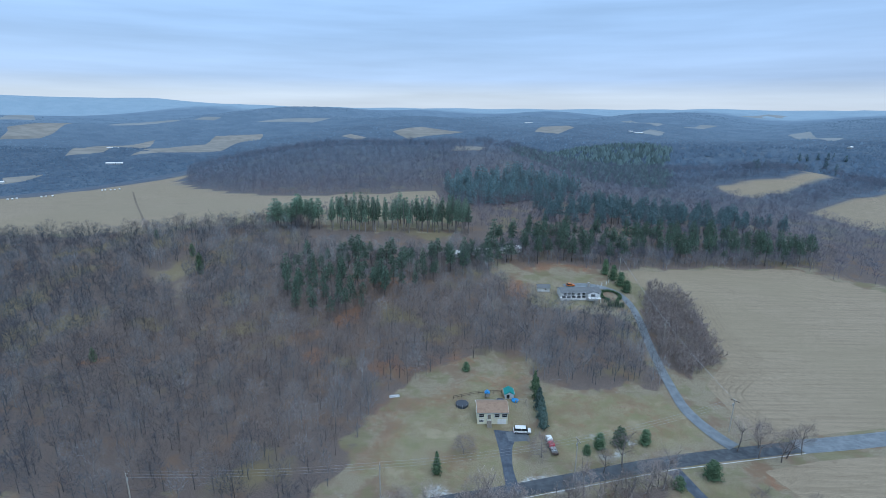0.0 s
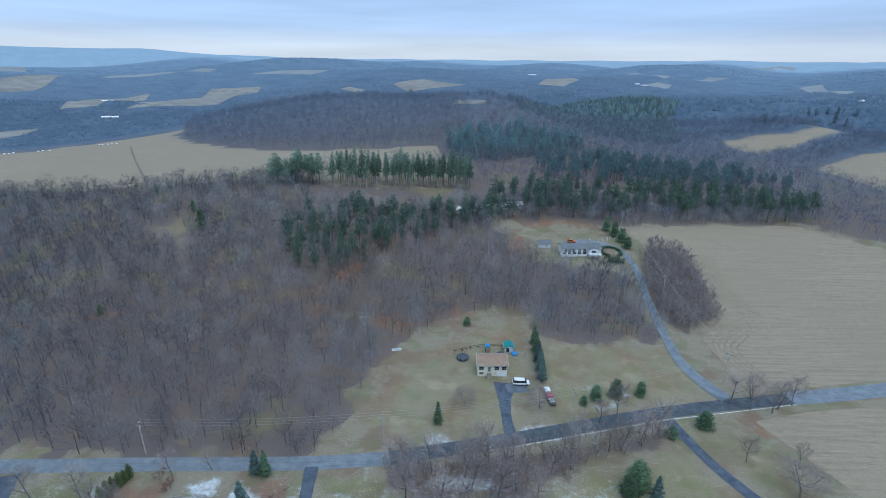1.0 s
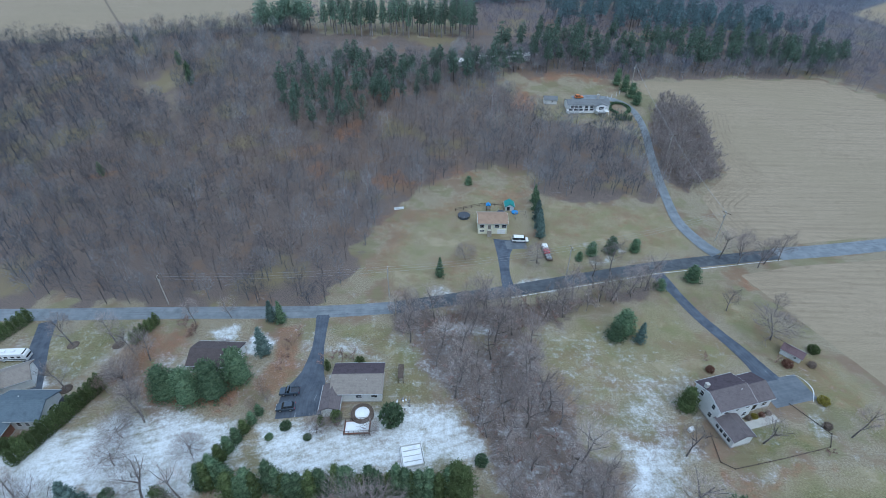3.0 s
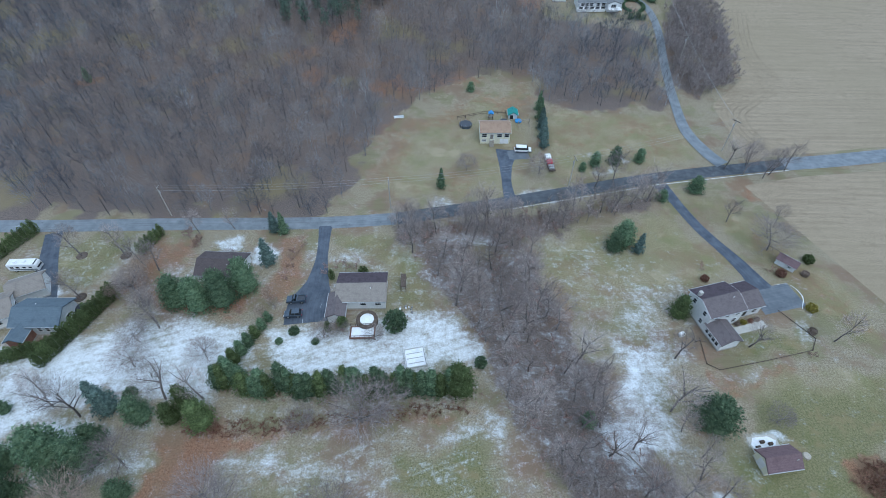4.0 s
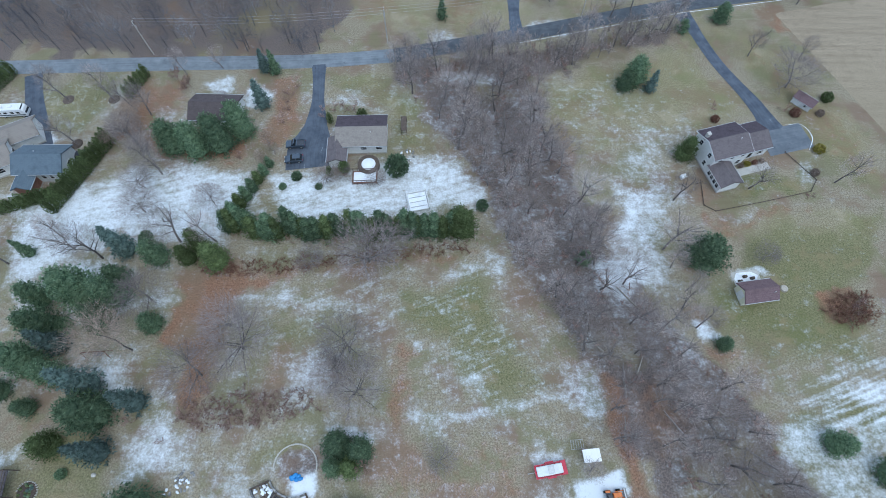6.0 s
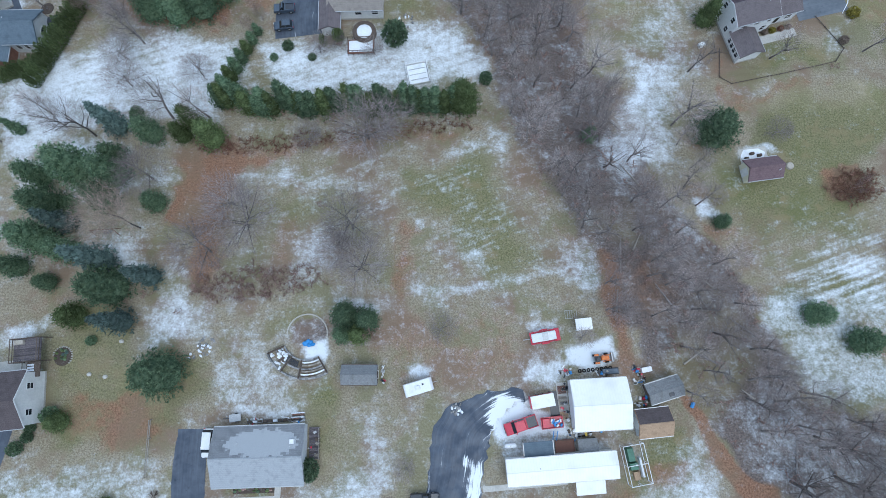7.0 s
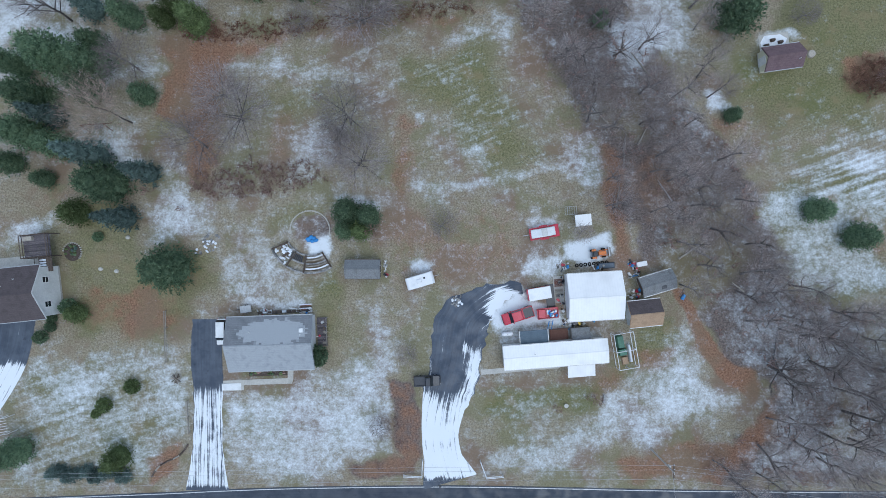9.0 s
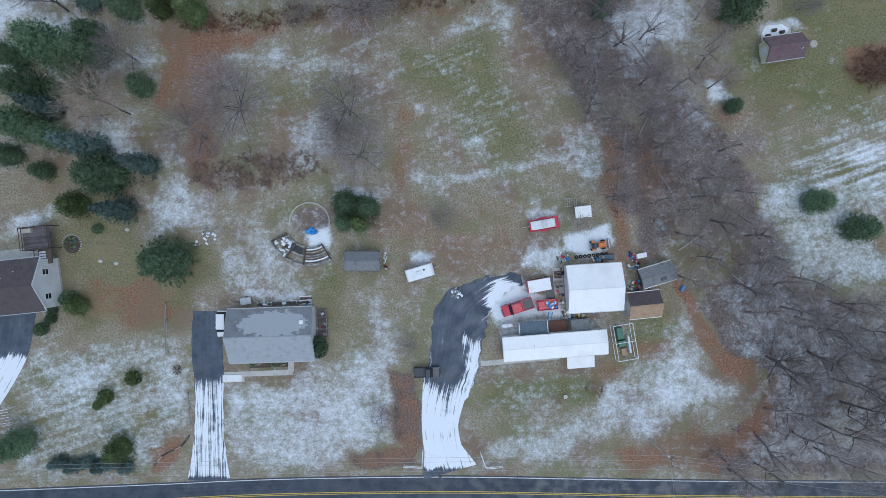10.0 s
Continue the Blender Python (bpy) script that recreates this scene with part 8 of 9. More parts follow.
# motorhome
o = thing("motorhome", "long cream motorhome beside a tall hedge", "motorhome", -95.8, 74.4, 3, size=0.82)
Shape().prism([(-4.0, 0.5), (-4.1, 1.5), (-4.0, 3.0), (3.3, 3.05), (3.9, 2.6), (4.1, 1.2), (4.0, 0.5)], -1.2, 1.2).part("body", M_CANVAS, o, bevel=0.08)
Shape().box(-3.8, 3.7, -1.215, 1.215, 0.9, 1.25).part("stripe", M_SILVER, o)
for x in (-2.8, -1.2, 0.6, 2.2):
    Shape().box(x - 0.45, x + 0.45, -1.222, 1.222, 1.6, 2.2).part("window", M_GLASS, o)
Shape().solid([(3.32, -1.0, 3.06), (3.32, 1.0, 3.06), (4.13, 1.0, 1.5), (4.13, -1.0, 1.5), (3.42, -1.0, 3.1), (3.42, 1.0, 3.1), (4.2, 1.0, 1.5), (4.2, -1.0, 1.5)],
              [(0, 1, 2, 3), (7, 6, 5, 4), (0, 4, 5, 1), (1, 5, 6, 2), (2, 6, 7, 3), (3, 7, 4, 0)]).part("windscreen", M_GLASS, o)
for x in (-2.0, 0.6):
    Shape().box(x - 0.5, x + 0.5, -0.4, 0.4, 3.06, 3.32, inset=0.1).part("roof_unit", M_WHITE, o)
wheels(o, (-2.4, 2.6), 2.35, 0.42)

# long red, white and grey flat trailer by the spruces
o = thing("flatbed_trailer", "long flat trailer with white and red covers on a lawn", "trailer", 30.0, 114.6, 96, size=0.8)
Shape().box(-4.4, 4.4, -1.1, 1.1, 0.6, 0.8).part("deck", M_WOOD_DARK, o)
Shape().box(1.6, 4.3, -1.05, 1.05, 0.81, 1.9, inset=0.12).part("white_cover", M_WHITE, o)
Shape().box(-1.0, 1.55, -1.0, 1.0, 0.81, 1.6, inset=0.12).part("red_cover", M_RED, o)
Shape().box(-3.6, -1.1, -0.9, 0.9, 0.81, 1.3, inset=0.1).part("grey_cover", M_STEEL, o)
wheels(o, (-1.2, 0.0), 2.3, 0.4)

# orange tractor
o = thing("tractor", "orange compact tractor with a front loader in snow", "tractor", 26.2, -1.8, 8)
Shape().box(0.1, 1.5, -0.38, 0.38, 0.7, 1.3, inset=0.06).part("bonnet", M_ORANGE, o)
Shape().box(-0.9, 0.1, -0.5, 0.5, 0.6, 0.95, inset=0.04).part("chassis", M_BLACK, o)
Shape().box(-0.75, -0.3, -0.28, 0.28, 0.955, 1.4, inset=0.05).part("seat", M_BLACK, o)
for x, r in ((-0.6, 0.55), (1.2, 0.36)):
    for s in (-1, 1):
        Shape().rod((x, s * 0.5, r), (x, s * 0.82, r), r, r, 14).part("wheel", M_TYRE, o)
for s in (-1, 1):
    Shape().box(-1.0, -0.25, s * 0.66 - 0.16, s * 0.66 + 0.16, 1.12, 1.18).part("fender", M_ORANGE, o)
    Shape().rod((0.3, s * 0.5, 1.2), (2.1, s * 0.5, 0.5), 0.06).part("loader_arm", M_ORANGE, o)
Shape().prism([(2.0, 0.2), (2.6, 0.15), (2.15, 0.85), (2.0, 0.85)], -0.8, 0.8).part("bucket", M_STEEL, o)
for s in (-1, 1):
    Shape().rod((-0.85, s * 0.45, 0.9), (-0.85, s * 0.45, 2.1), 0.035).part("roll_bar", M_BLACK, o)

# ---- yard things ----
for i in range(8):
    o = thing("tyre", "old black tyre lying in a row behind the barn", "tyre", 22.8 + i * 0.75, -3.9 + 0.08 * i, i * 20, group="row of tyres")
    s = Shape()
    n, k = 14, 8
    v = [((0.24 + 0.1 * math.cos(b)) * math.cos(a), (0.24 + 0.1 * math.cos(b)) * math.sin(a), 0.1 + 0.1 * math.sin(b)) for a in [2 * math.pi * p / n for p in range(n)] for b in [2 * math.pi * q / k for q in range(k)]]
    s.solid(v, [(p * k + q, ((p + 1) % n) * k + q, ((p + 1) % n) * k + (q + 1) % k, p * k + (q + 1) % k) for p in range(n) for q in range(k)])
    s.part("casing", M_TYRE, o, smooth_shade=True)

o = thing("small_white_shed", "low shelter with a snow-white sheet roof", "shelter", 23.6, 4.0, 6)
Shape().box(-1.4, 1.4, -1.0, 1.0, 1.35, 1.45).part("roof", M_ROOF_WHITE, o)
for x in (-1.3, 1.3):
    for y in (-0.9, 0.9):
        Shape().rod((x, y, -0.1), (x, y, 1.35), 0.05).part("post", M_STEEL, o)
Shape().box(-1.3, 1.3, 0.85, 0.92, 0.2, 1.3).part("back_panel", M_RED, o)
o = thing("wire_crate", "open wire crate lying on leaves", "crate", 21.6, 5.7, 4)
for i in range(6):
    Shape().rod((-1.0 + 0.4 * i, -0.7, 0.7), (-1.0 + 0.4 * i, 0.7, 0.7), 0.03).part("bar", M_STEEL, o)
    Shape().rod((-1.0 + 0.4 * i, -0.7, 0), (-1.0 + 0.4 * i, -0.7, 0.7), 0.03).part("upright", M_STEEL, o)
for y in (-0.7, 0.7):
    Shape().rod((-1.0, y, 0.7), (1.0, y, 0.7), 0.03).part("rail", M_STEEL, o)

# deck and clutter between the mobile home and the barn
o = thing("back_porch", "dark flat porch roof behind the mobile home", "porch", 15.0, -16.3, 4.6)
Shape().box(-2.4, 2.4, -1.3, 1.3, 2.0, 2.14).part("roof", M_SHINGLE_BLUE, o)
for s in (-1, 1):
    Shape().box(s * 2.45 - 0.06, s * 2.45 + 0.06, -1.35, 1.35, 1.98, 2.2).part("fascia", M_STEEL, o)
    for y in (-1.2, 1.2):
        Shape().rod((s * 2.3, y, -0.1), (s * 2.3, y, 2.0), 0.06).part("post", M_WOOD, o)
o = thing("porch_deck", "red-brown deck beside the flat porch roof", "deck", 19.6, -15.9, 4.6)
Shape().box(-1.6, 1.6, -1.0, 1.0, 0.5, 0.6).part("decking", M_WOOD_RED, o)
for x in (-1.5, 1.5):
    for y in (-0.9, 0.9):
        Shape().rod((x, y, -0.1), (x, y, 0.5), 0.06).part("post", M_WOOD, o)
for i in range(9):
    Shape().rod((-1.55 + 0.39 * i, 1.0, 0.6), (-1.55 + 0.39 * i, 1.0, 1.5), 0.03).part("baluster", M_WOOD_DARK, o)
Shape().rod((-1.6, 1.0, 1.5), (1.6, 1.0, 1.5), 0.045).part("handrail", M_WOOD_DARK, o)
o = thing("ladder", "blue ladder leaning on the porch", "ladder", 17.9, -14.4, 94)
for s in (-1, 1):
    Shape().rod((-1.2, s * 0.32, 0), (1.1, s * 0.32, 2.5), 0.08).part("rail", M_BLUE, o)
for i in range(7):
    t = (i + 0.5) / 7
    Shape().rod((-1.2 + 2.3 * t, -0.32, 2.5 * t), (-1.2 + 2.3 * t, 0.32, 2.5 * t), 0.05).part("rung", M_STEEL, o)
o = thing("grey_lean_to", "weathered grey lean-to against the mobile home", "lean-to", 23.2, -15.6, 4.6)
Shape().solid([(-1.6, -1, 1.9), (1.6, -1, 1.9), (1.6, 1, 1.4), (-1.6, 1, 1.4), (-1.6, -1, 1.98), (1.6, -1, 1.98), (1.6, 1, 1.48), (-1.6, 1, 1.48)],
              [(3, 2, 1, 0), (4, 5, 6, 7), (0, 1, 5, 4), (1, 2, 6, 5), (2, 3, 7, 6), (3, 0, 4, 7)]).part("roof", M_ROOF_OLD, o)
for x in (-1.5, 1.5):
    Shape().box(x - 0.06, x + 0.06, -0.95, 0.95, -0.1, 1.42).part("side_wall", M_WOOD, o)
o = thing("propane_tank", "white propane tank beside the mobile home", "tank", 10.6, -15.9, 4.6)
tank = Shape().rod((-0.75, 0, 0.75), (0.75, 0, 0.75), 0.38, 0.38, 14)
for s in (-1, 1):
    tank.rod((s * 0.75, 0, 0.75), (s * 0.98, 0, 0.75), 0.38, 0.2, 14)
tank.part("tank", M_WHITE, o, bevel=0.03)
Shape().rod((0, 0, 1.12), (0, 0, 1.24), 0.12, 0.1, 10).part("valve_cap", M_STEEL, o)
for x in (-0.5, 0.5):
    Shape().box(x - 0.08, x + 0.08, -0.3, 0.3, -0.05, 0.5).part("foot", M_BLOCK, o)

# fenced dog run
o = thing("dog_run", "wire-framed dog run with green covers", "kennel", 31.0, -18.6, 10)
hx, hy, z = 1.7, 3.1, 1.9
for x in (-hx, 0, hx):
    for y in (-hy, 0, hy):
        Shape().rod((x, y, -0.05), (x, y, z), 0.06).part("post", M_TRIM, o)
for x in (-hx, hx):
    for q in (0.1, z):
        Shape().rod((x, -hy, q), (x, hy, q), 0.06).part("rail", M_TRIM, o)
for y in (-hy, 0, hy):
    Shape().rod((-hx, y, z), (hx, y, z), 0.06).part("rail", M_TRIM, o)
Shape().box(-1.1, 0.1, 0.4, 2.6, 0, 1.2, inset=0.1).part("kennel_cover", M_GREEN, o)
Shape().box(-1.0, 0.4, -1.0, 0.2, 0, 0.9, inset=0.08).part("kennel_cover", M_GREEN, o)
Shape().box(-0.6, 0.5, -2.7, -1.3, 0, 0.5, inset=0.06).part("sand_tray", M_PLY, o)
Shape().box(0.7, 1.2, -2.4, 0.8, 0, 0.8, inset=0.1).part("bench", M_CANVAS, o)

o = thing("garden_path", "narrow pale path along the mobile home", "path", 13.0, -22.2, 5)
Shape().box(-7, 7, -0.45, 0.45, -0.1, 0.05).part("paving", M_CONCRETE, o)
o = thing("barn_apron", "stained concrete apron with pallets beside the barn", "paving", 19.7, -9.0, 3.5)
Shape().box(-0.9, 0.9, -3.2, 3.2, -0.1, 0.06).part("slab", M_CONCRETE, o)
for k, y in enumerate((-2.2, 0.3, 2.0)):
    for i in range(6):
        Shape().box(-0.7, 0.7, y - 0.6 + 0.22 * i, y - 0.44 + 0.22 * i, 0.065, 0.18).part("pallet_board", (M_PLY, M_WOOD, M_WOOD_RED)[k], o)
o = thing("quad_bike", "small dark quad bike beside the lean-to", "quad bike", 22.6, -14.0, 10)
Shape().box(-0.7, 0.7, -0.25, 0.25, 0.4, 0.75, inset=0.1).part("body", M_BLACK, o)
Shape().box(0.35, 0.7, -0.4, 0.4, 0.76, 0.82).part("rack", M_YELLOW, o)
for x in (-0.5, 0.5):
    for q in (-1, 1):
        Shape().rod((x, q * 0.3, 0.26), (x, q * 0.52, 0.26), 0.26, 0.26, 10).part("wheel", M_TYRE, o)
o = thing("ride_on_mower", "yellow ride-on mower beside the barn wall", "mower", 23.6, -13.4, 4)
Shape().box(-0.7, 0.7, -0.4, 0.4, 0.25, 0.6, inset=0.06).part("body", M_YELLOW, o)
Shape().box(-0.4, 0.0, -0.25, 0.25, 0.605, 0.95).part("seat", M_BLACK, o)
for x in (-0.45, 0.5):
    for q in (-1, 1):
        Shape().rod((x, q * 0.35, 0.22), (x, q * 0.52, 0.22), 0.22, 0.22, 10).part("wheel", M_TYRE, o)

# oddments round the barn and the sheds
G2 = np.random.default_rng(5)
for cx, cy, rx, ry, n in ((19.9, -8.8, 0.7, 3.2, 22), (23.5, -13.6, 3.0, 0.5, 16), (32.8, -4.5, 1.0, 1.4, 26), (22.3, -14.3, 2.0, 0.5, 12), (33.0, -8.9, 0.9, 0.9, 12), (26.8, -4.3, 1.4, 0.4, 8), (20.5, -4.0, 1.2, 0.5, 12), (-29, -11.9, 5.5, 0.5, 16), (-22.0, -16.5, 0.5, 2.6, 12), (-10.9, -4.6, 0.35, 1.4, 10)):
    for i in range(n):
        x, y = cx + G2.uniform(-rx, rx), cy + G2.uniform(-ry, ry)
        o = thing(("box", "bucket", "board", "crate")[i % 4], ("pale plastic box among yard clutter", "small bucket among yard clutter", "loose board among yard clutter", "dark crate among yard clutter")[i % 4], "clutter", x, y, G2.uniform(0, 180), group="yard clutter")
        m = (M_CANVAS, M_STEEL, M_WOOD, M_WOOD_DARK, M_RED, M_BLACK, M_WHITE, M_BLUE)[G2.integers(0, 8)]
        if i % 4 == 1:
            Shape().rod((0, 0, 0), (0, 0, 0.35), 0.14, 0.18, 10).part("pail", m, o)
        elif i % 4 == 2:
            Shape().box(-0.7, 0.7, -0.09, 0.09, 0, 0.06).part("plank", m, o)
        else:
            Shape().box(-0.3, 0.3, -0.22, 0.22, 0, 0.35, inset=0.03).part("case", m, o)
for x, y, label in ((41.4, -9.4, "blue plastic barrel lying on the grass"), (33.9, -8.0, "blue plastic drum by the old shed")):
    o = thing("barrel", label, "barrel", x, y, 60)
    Shape().rod((-0.5, 0, 0.32), (0.5, 0, 0.32), 0.3, 0.3, 12).part("drum", M_BLUE, o, bevel=0.05)
o = thing("white_chest", "white chest freezer beside the old shed", "freezer", 34.0, -3.6, 12)
Shape().box(-0.85, 0.85, -0.4, 0.4, 0, 0.75).part("chest", M_WHITE, o, bevel=0.04)
Shape().box(-0.87, 0.87, -0.42, 0.42, 0.752, 0.85).part("lid", M_WHITE, o, bevel=0.02)

# fire-pit terrace: curved timber walls, stacked logs and a circle of paving
FX, FY = -24.2, 2.0
o = thing("fire_pit_terrace", "curved grey stone terrace walls round a fire pit", "terrace", FX, FY, 0)
for r in (7.3, 5.7, 4.2):
    n = 22 if r > 7 else 15
    for i in range(n):
        a = radians(205 + 97 * (i + 0.5) / n)
        half = math.pi * r * 97 / 360 / n
        cx, cy = r * math.cos(a), r * math.sin(a)
        Shape().box(cx - half, cx + half, cy - 0.15, cy + 0.15, 0, 0.6 if r > 7 else 0.42, turn=math.degrees(a) + 90, inset=0.02).part("wall_block", M_STONE, o)
for a in (205, 236, 262, 302):
    c, q = math.cos(radians(a)), math.sin(radians(a))
    Shape().rod((4.2 * c, 4.2 * q, 0.5), (7.3 * c, 7.3 * q, 0.6), 0.17, 0.17, 4).part("divider", M_WOOD_DARK, o)
for i in range(6):
    r = 4.6 + 0.5 * i
    if r == 5.6:
        continue
    pts = [(r * math.cos(radians(a)), r * math.sin(radians(a))) for a in range(264, 302, 6)]
    for (px, py), (qx, qy) in zip(pts, pts[1:]):
        Shape().rod((px, py, 0.3), (qx, qy, 0.3), 0.17, 0.17, 4).part("step_edge", (M_SNOW, M_WOOD)[i % 2], o)
for i in range(9):
    a = radians(226 + 3.6 * i)
    Shape().rod((4.5 * math.cos(a), 4.5 * math.sin(a), 0.4), (5.5 * math.cos(a), 5.5 * math.sin(a), 0.4), 0.13, 0.13, 4).part("bench_slat", M_BLACK, o)
for i in range(30):
    a, r = radians(G2.uniform(208, 234)), G2.uniform(4.6, 7.0)
    o = thing("log", "snow-dusted firewood log stacked in the terrace", "firewood", FX + r * math.cos(a), FY + r * math.sin(a), G2.uniform(0, 180), group="firewood")
    z = 0.17 + 0.28 * (i % 2)
    Shape().rod((-0.32, 0, z), (0.32, 0, z), 0.2, 0.19, 7).part("bark_log", (M_SNOW, M_WOOD_DARK, M_SNOW)[i % 3], o)
o = thing("tarpaulin", "crumpled blue tarpaulin by the fire pit", "tarpaulin", -23.9, 0.9, 20)
s = Shape()
for i in range(9):
    s.ball(G2.uniform(-0.7, 0.7), G2.uniform(-0.7, 0.7), 0.1, 0.45, 0.3, 0.28, 8, 3, 0.0)
s.part("sheet", M_BLUE, o)
for i in range(44):
    a = radians(-10 + 200 * i / 43)
    o = thing("edging_stone", "pale stone in a curved garden edge", "stone", -24.2 + 3.5 * math.cos(a), 2.3 + 3.4 * math.sin(a), i * 33, group="garden edging")
    Shape().box(-0.14, 0.14, -0.13, 0.13, -0.05, 0.18, inset=0.03).part("block", M_CONCRETE, o)
for cx, cy, n, r in ((-41.6, 0.2, 26, 1.6), (-43.6, -1.5, 8, 1.2), (-8, 63.3, 18, 1.6), (1.9, -10.2, 18, 1.0)):
    for i in range(n):
        a, q = G2.uniform(0, 6.28), r * math.sqrt(G2.random())
        o = thing("rock", "rough grey rock in a heap", "rock", cx + q * math.cos(a), cy + q * math.sin(a), G2.uniform(0, 360), group="rock heaps")
        Shape().ball(0, 0, 0.1, G2.uniform(0.18, 0.4), G2.uniform(0.15, 0.3), G2.uniform(0.15, 0.3), 6, 4).part("stone", (M_STONE, M_SNOW)[i % 3 == 0], o)

# raised deck of the brown-roofed house
o = thing("raised_deck", "dark grey raised deck with dark railings and stairs", "deck", -70.8, -0.5, 6)
for k in range(12):
    Shape().box(-2.3, 2.3, -2.0 + 0.335 * k, -1.69 + 0.335 * k, 2.3, 2.42).part("deck_board", M_DECKING, o)
for x in (-2.25, 0, 2.25):
    for y in (-1.95, 1.95):
        Shape().rod((x, y, -0.1), (x, y, 3.4), 0.09).part("post", M_WOOD_DARK, o)
for y in (-1.95, 1.95):
    for z in (2.8, 3.35):
        Shape().rod((-2.3, y, z), (2.3, y, z), 0.07).part("rail", M_WOOD_DARK, o)
for x in (-2.25, 2.25):
    for z in (2.8, 3.35):
        Shape().rod((x, -1.95, z), (x, 1.95, z), 0.07).part("rail", M_WOOD_DARK, o)
Shape().box(-2.0, -0.4, 1.0, 1.8, 2.43, 2.9, inset=0.05).part("bench", M_WOOD, o)
Shape().box(0.0, 2.3, -4.6, -2.06, 2.3, 2.42).part("landing", M_WOOD_DARK, o)
for k in range(4):
    Shape().box(0.2, 1.3, -2.7 - 0.45 * k, -2.4 - 0.45 * k, 2.425, 2.5).part("snowy_tread", M_SNOW, o)
for x in (0.0, 2.3):
    Shape().rod((x, -4.6, 3.3), (x, -2.06, 3.3), 0.06).part("rail", M_WOOD_DARK, o)
o = thing("garden_bed", "green planted bed with pale stones beside the deck", "flower bed", -66.4, -1.6, 0)
Shape().rod((0, 0, -0.1), (0, 0, 0.12), 1.7, 1.5, 16).part("soil", M_WOOD_DARK, o)
for k in range(14):
    a, q = G2.uniform(0, 6.28), 1.3 * math.sqrt(G2.random())
    Shape().ball(q * math.cos(a), q * math.sin(a), 0.12, 0.3, 0.25, G2.uniform(0.2, 0.4), 7, 3, 0.0).part("plant", (M_NEEDLE, M_NEEDLE_WARM, M_NEEDLE_BLUE)[k % 3], o)
for k in range(16):
    a = radians(20 + 14 * k - 60)
    Shape().box(1.65 * math.cos(a) - 0.13, 1.65 * math.cos(a) + 0.13, 1.65 * math.sin(a) - 0.1, 1.65 * math.sin(a) + 0.1, 0, 0.25, turn=k * 40, inset=0.04).part("edge_stone", M_CONCRETE, o)
for x, y in ((-61.4, -4.6), (-56.5, 1.0), (-58.6, -5.0)):
    o = thing("garden_stone", "pale round stone on the lawn", "stone", x, y, 0, group="lawn stones")
    Shape().ball(0, 0, 0.05, 0.42, 0.36, 0.28, 10, 5, -0.2).part("stone", M_CONCRETE, o, smooth_shade=True)
o = thing("patio_strip", "pale concrete patio along the house wall", "patio", -75.6, -3.7, 6)
Shape().box(-5, 4, -0.7, 1.3, -0.1, 0.07).part("slab", M_CONCRETE, o)

# front path and steps of the bungalow
o = thing("garden_path", "pale concrete path curving to the front door", "path", -30.5, -24.4, 2)
Shape().slab([(-9.2, -1.6), (-5.6, -1.5), (-5.6, -0.6), (3.0, -0.6), (3.3, 0.2), (3.4, 2.6), (2.4, 2.6), (2.3, 0.4), (-9.2, 0.3)], -0.1, 0.06).part("paving", M_CONCRETE, o)
Shape().box(-9.4, -6.0, -1.4, -0.2, 0.065, 0.2).part("step", M_TRIM, o)

o = thing("front_bed", "green planted bed in front of the bungalow", "flower bed", -30.9, -22.6, 2)
Shape().slab([(-4.2, -0.9), (2.6, -0.9), (2.6, 0.7), (-4.2, 0.8)], -0.1, 0.12).part("soil", M_WOOD_DARK, o, bevel=0.05)
for i in range(26):
    Shape().ball(G2.uniform(-3.9, 2.3), G2.uniform(-0.6, 0.5), 0.15, G2.uniform(0.18, 0.4), G2.uniform(0.15, 0.3), G2.uniform(0.1, 0.3), 7, 3, 0.0).part("ground_plant", (M_NEEDLE_WARM, M_NEEDLE, M_NEEDLE_WARM, M_BRUSH)[i % 4], o)
o = thing("side_deck", "low dark side deck with a slatted rail", "deck", -22.0, -15.6, 2)
for i in range(12):
    Shape().box(-0.85, 0.85, -2.5 + 0.42 * i, -2.12 + 0.42 * i, 0.25, 0.33).part("plank", M_DECKING, o)
for i in range(7):
    Shape().rod((0.9, -2.5 + 0.82 * i, 0), (0.9, -2.5 + 0.82 * i, 1.05), 0.05).part("post", M_WOOD, o)
Shape().rod((0.9, -2.5, 1.0), (0.9, 2.45, 1.0), 0.05).part("rail", M_WOOD, o)
o = thing("utility_trailer", "small grey trailer with wheels behind the bungalow", "trailer", -35.4, -11.6, 8)
Shape().box(-0.9, 0.9, -0.55, 0.55, 0.4, 0.75, inset=-0.06).part("tub", M_STEEL, o)
Shape().rod((-0.9, 0, 0.42), (-2.1, 0.1, 0.35), 0.05).part("drawbar", M_BLACK, o)
wheels(o, (0.1,), 1.4, 0.27)
o = thing("board_stack", "stack of brown and snow-white boards behind the bungalow", "wood pile", -25.0, -11.5, 4)
for i in range(7):
    Shape().box(-1.1 + 0.1 * (i % 3), 1.1 - 0.12 * (i % 2), -0.75 + 0.22 * i, -0.58 + 0.22 * i, 0.0, 0.22 + 0.05 * (i % 2)).part("board", (M_SNOW, M_WOOD_DARK, M_WOOD_RED)[i % 3], o)
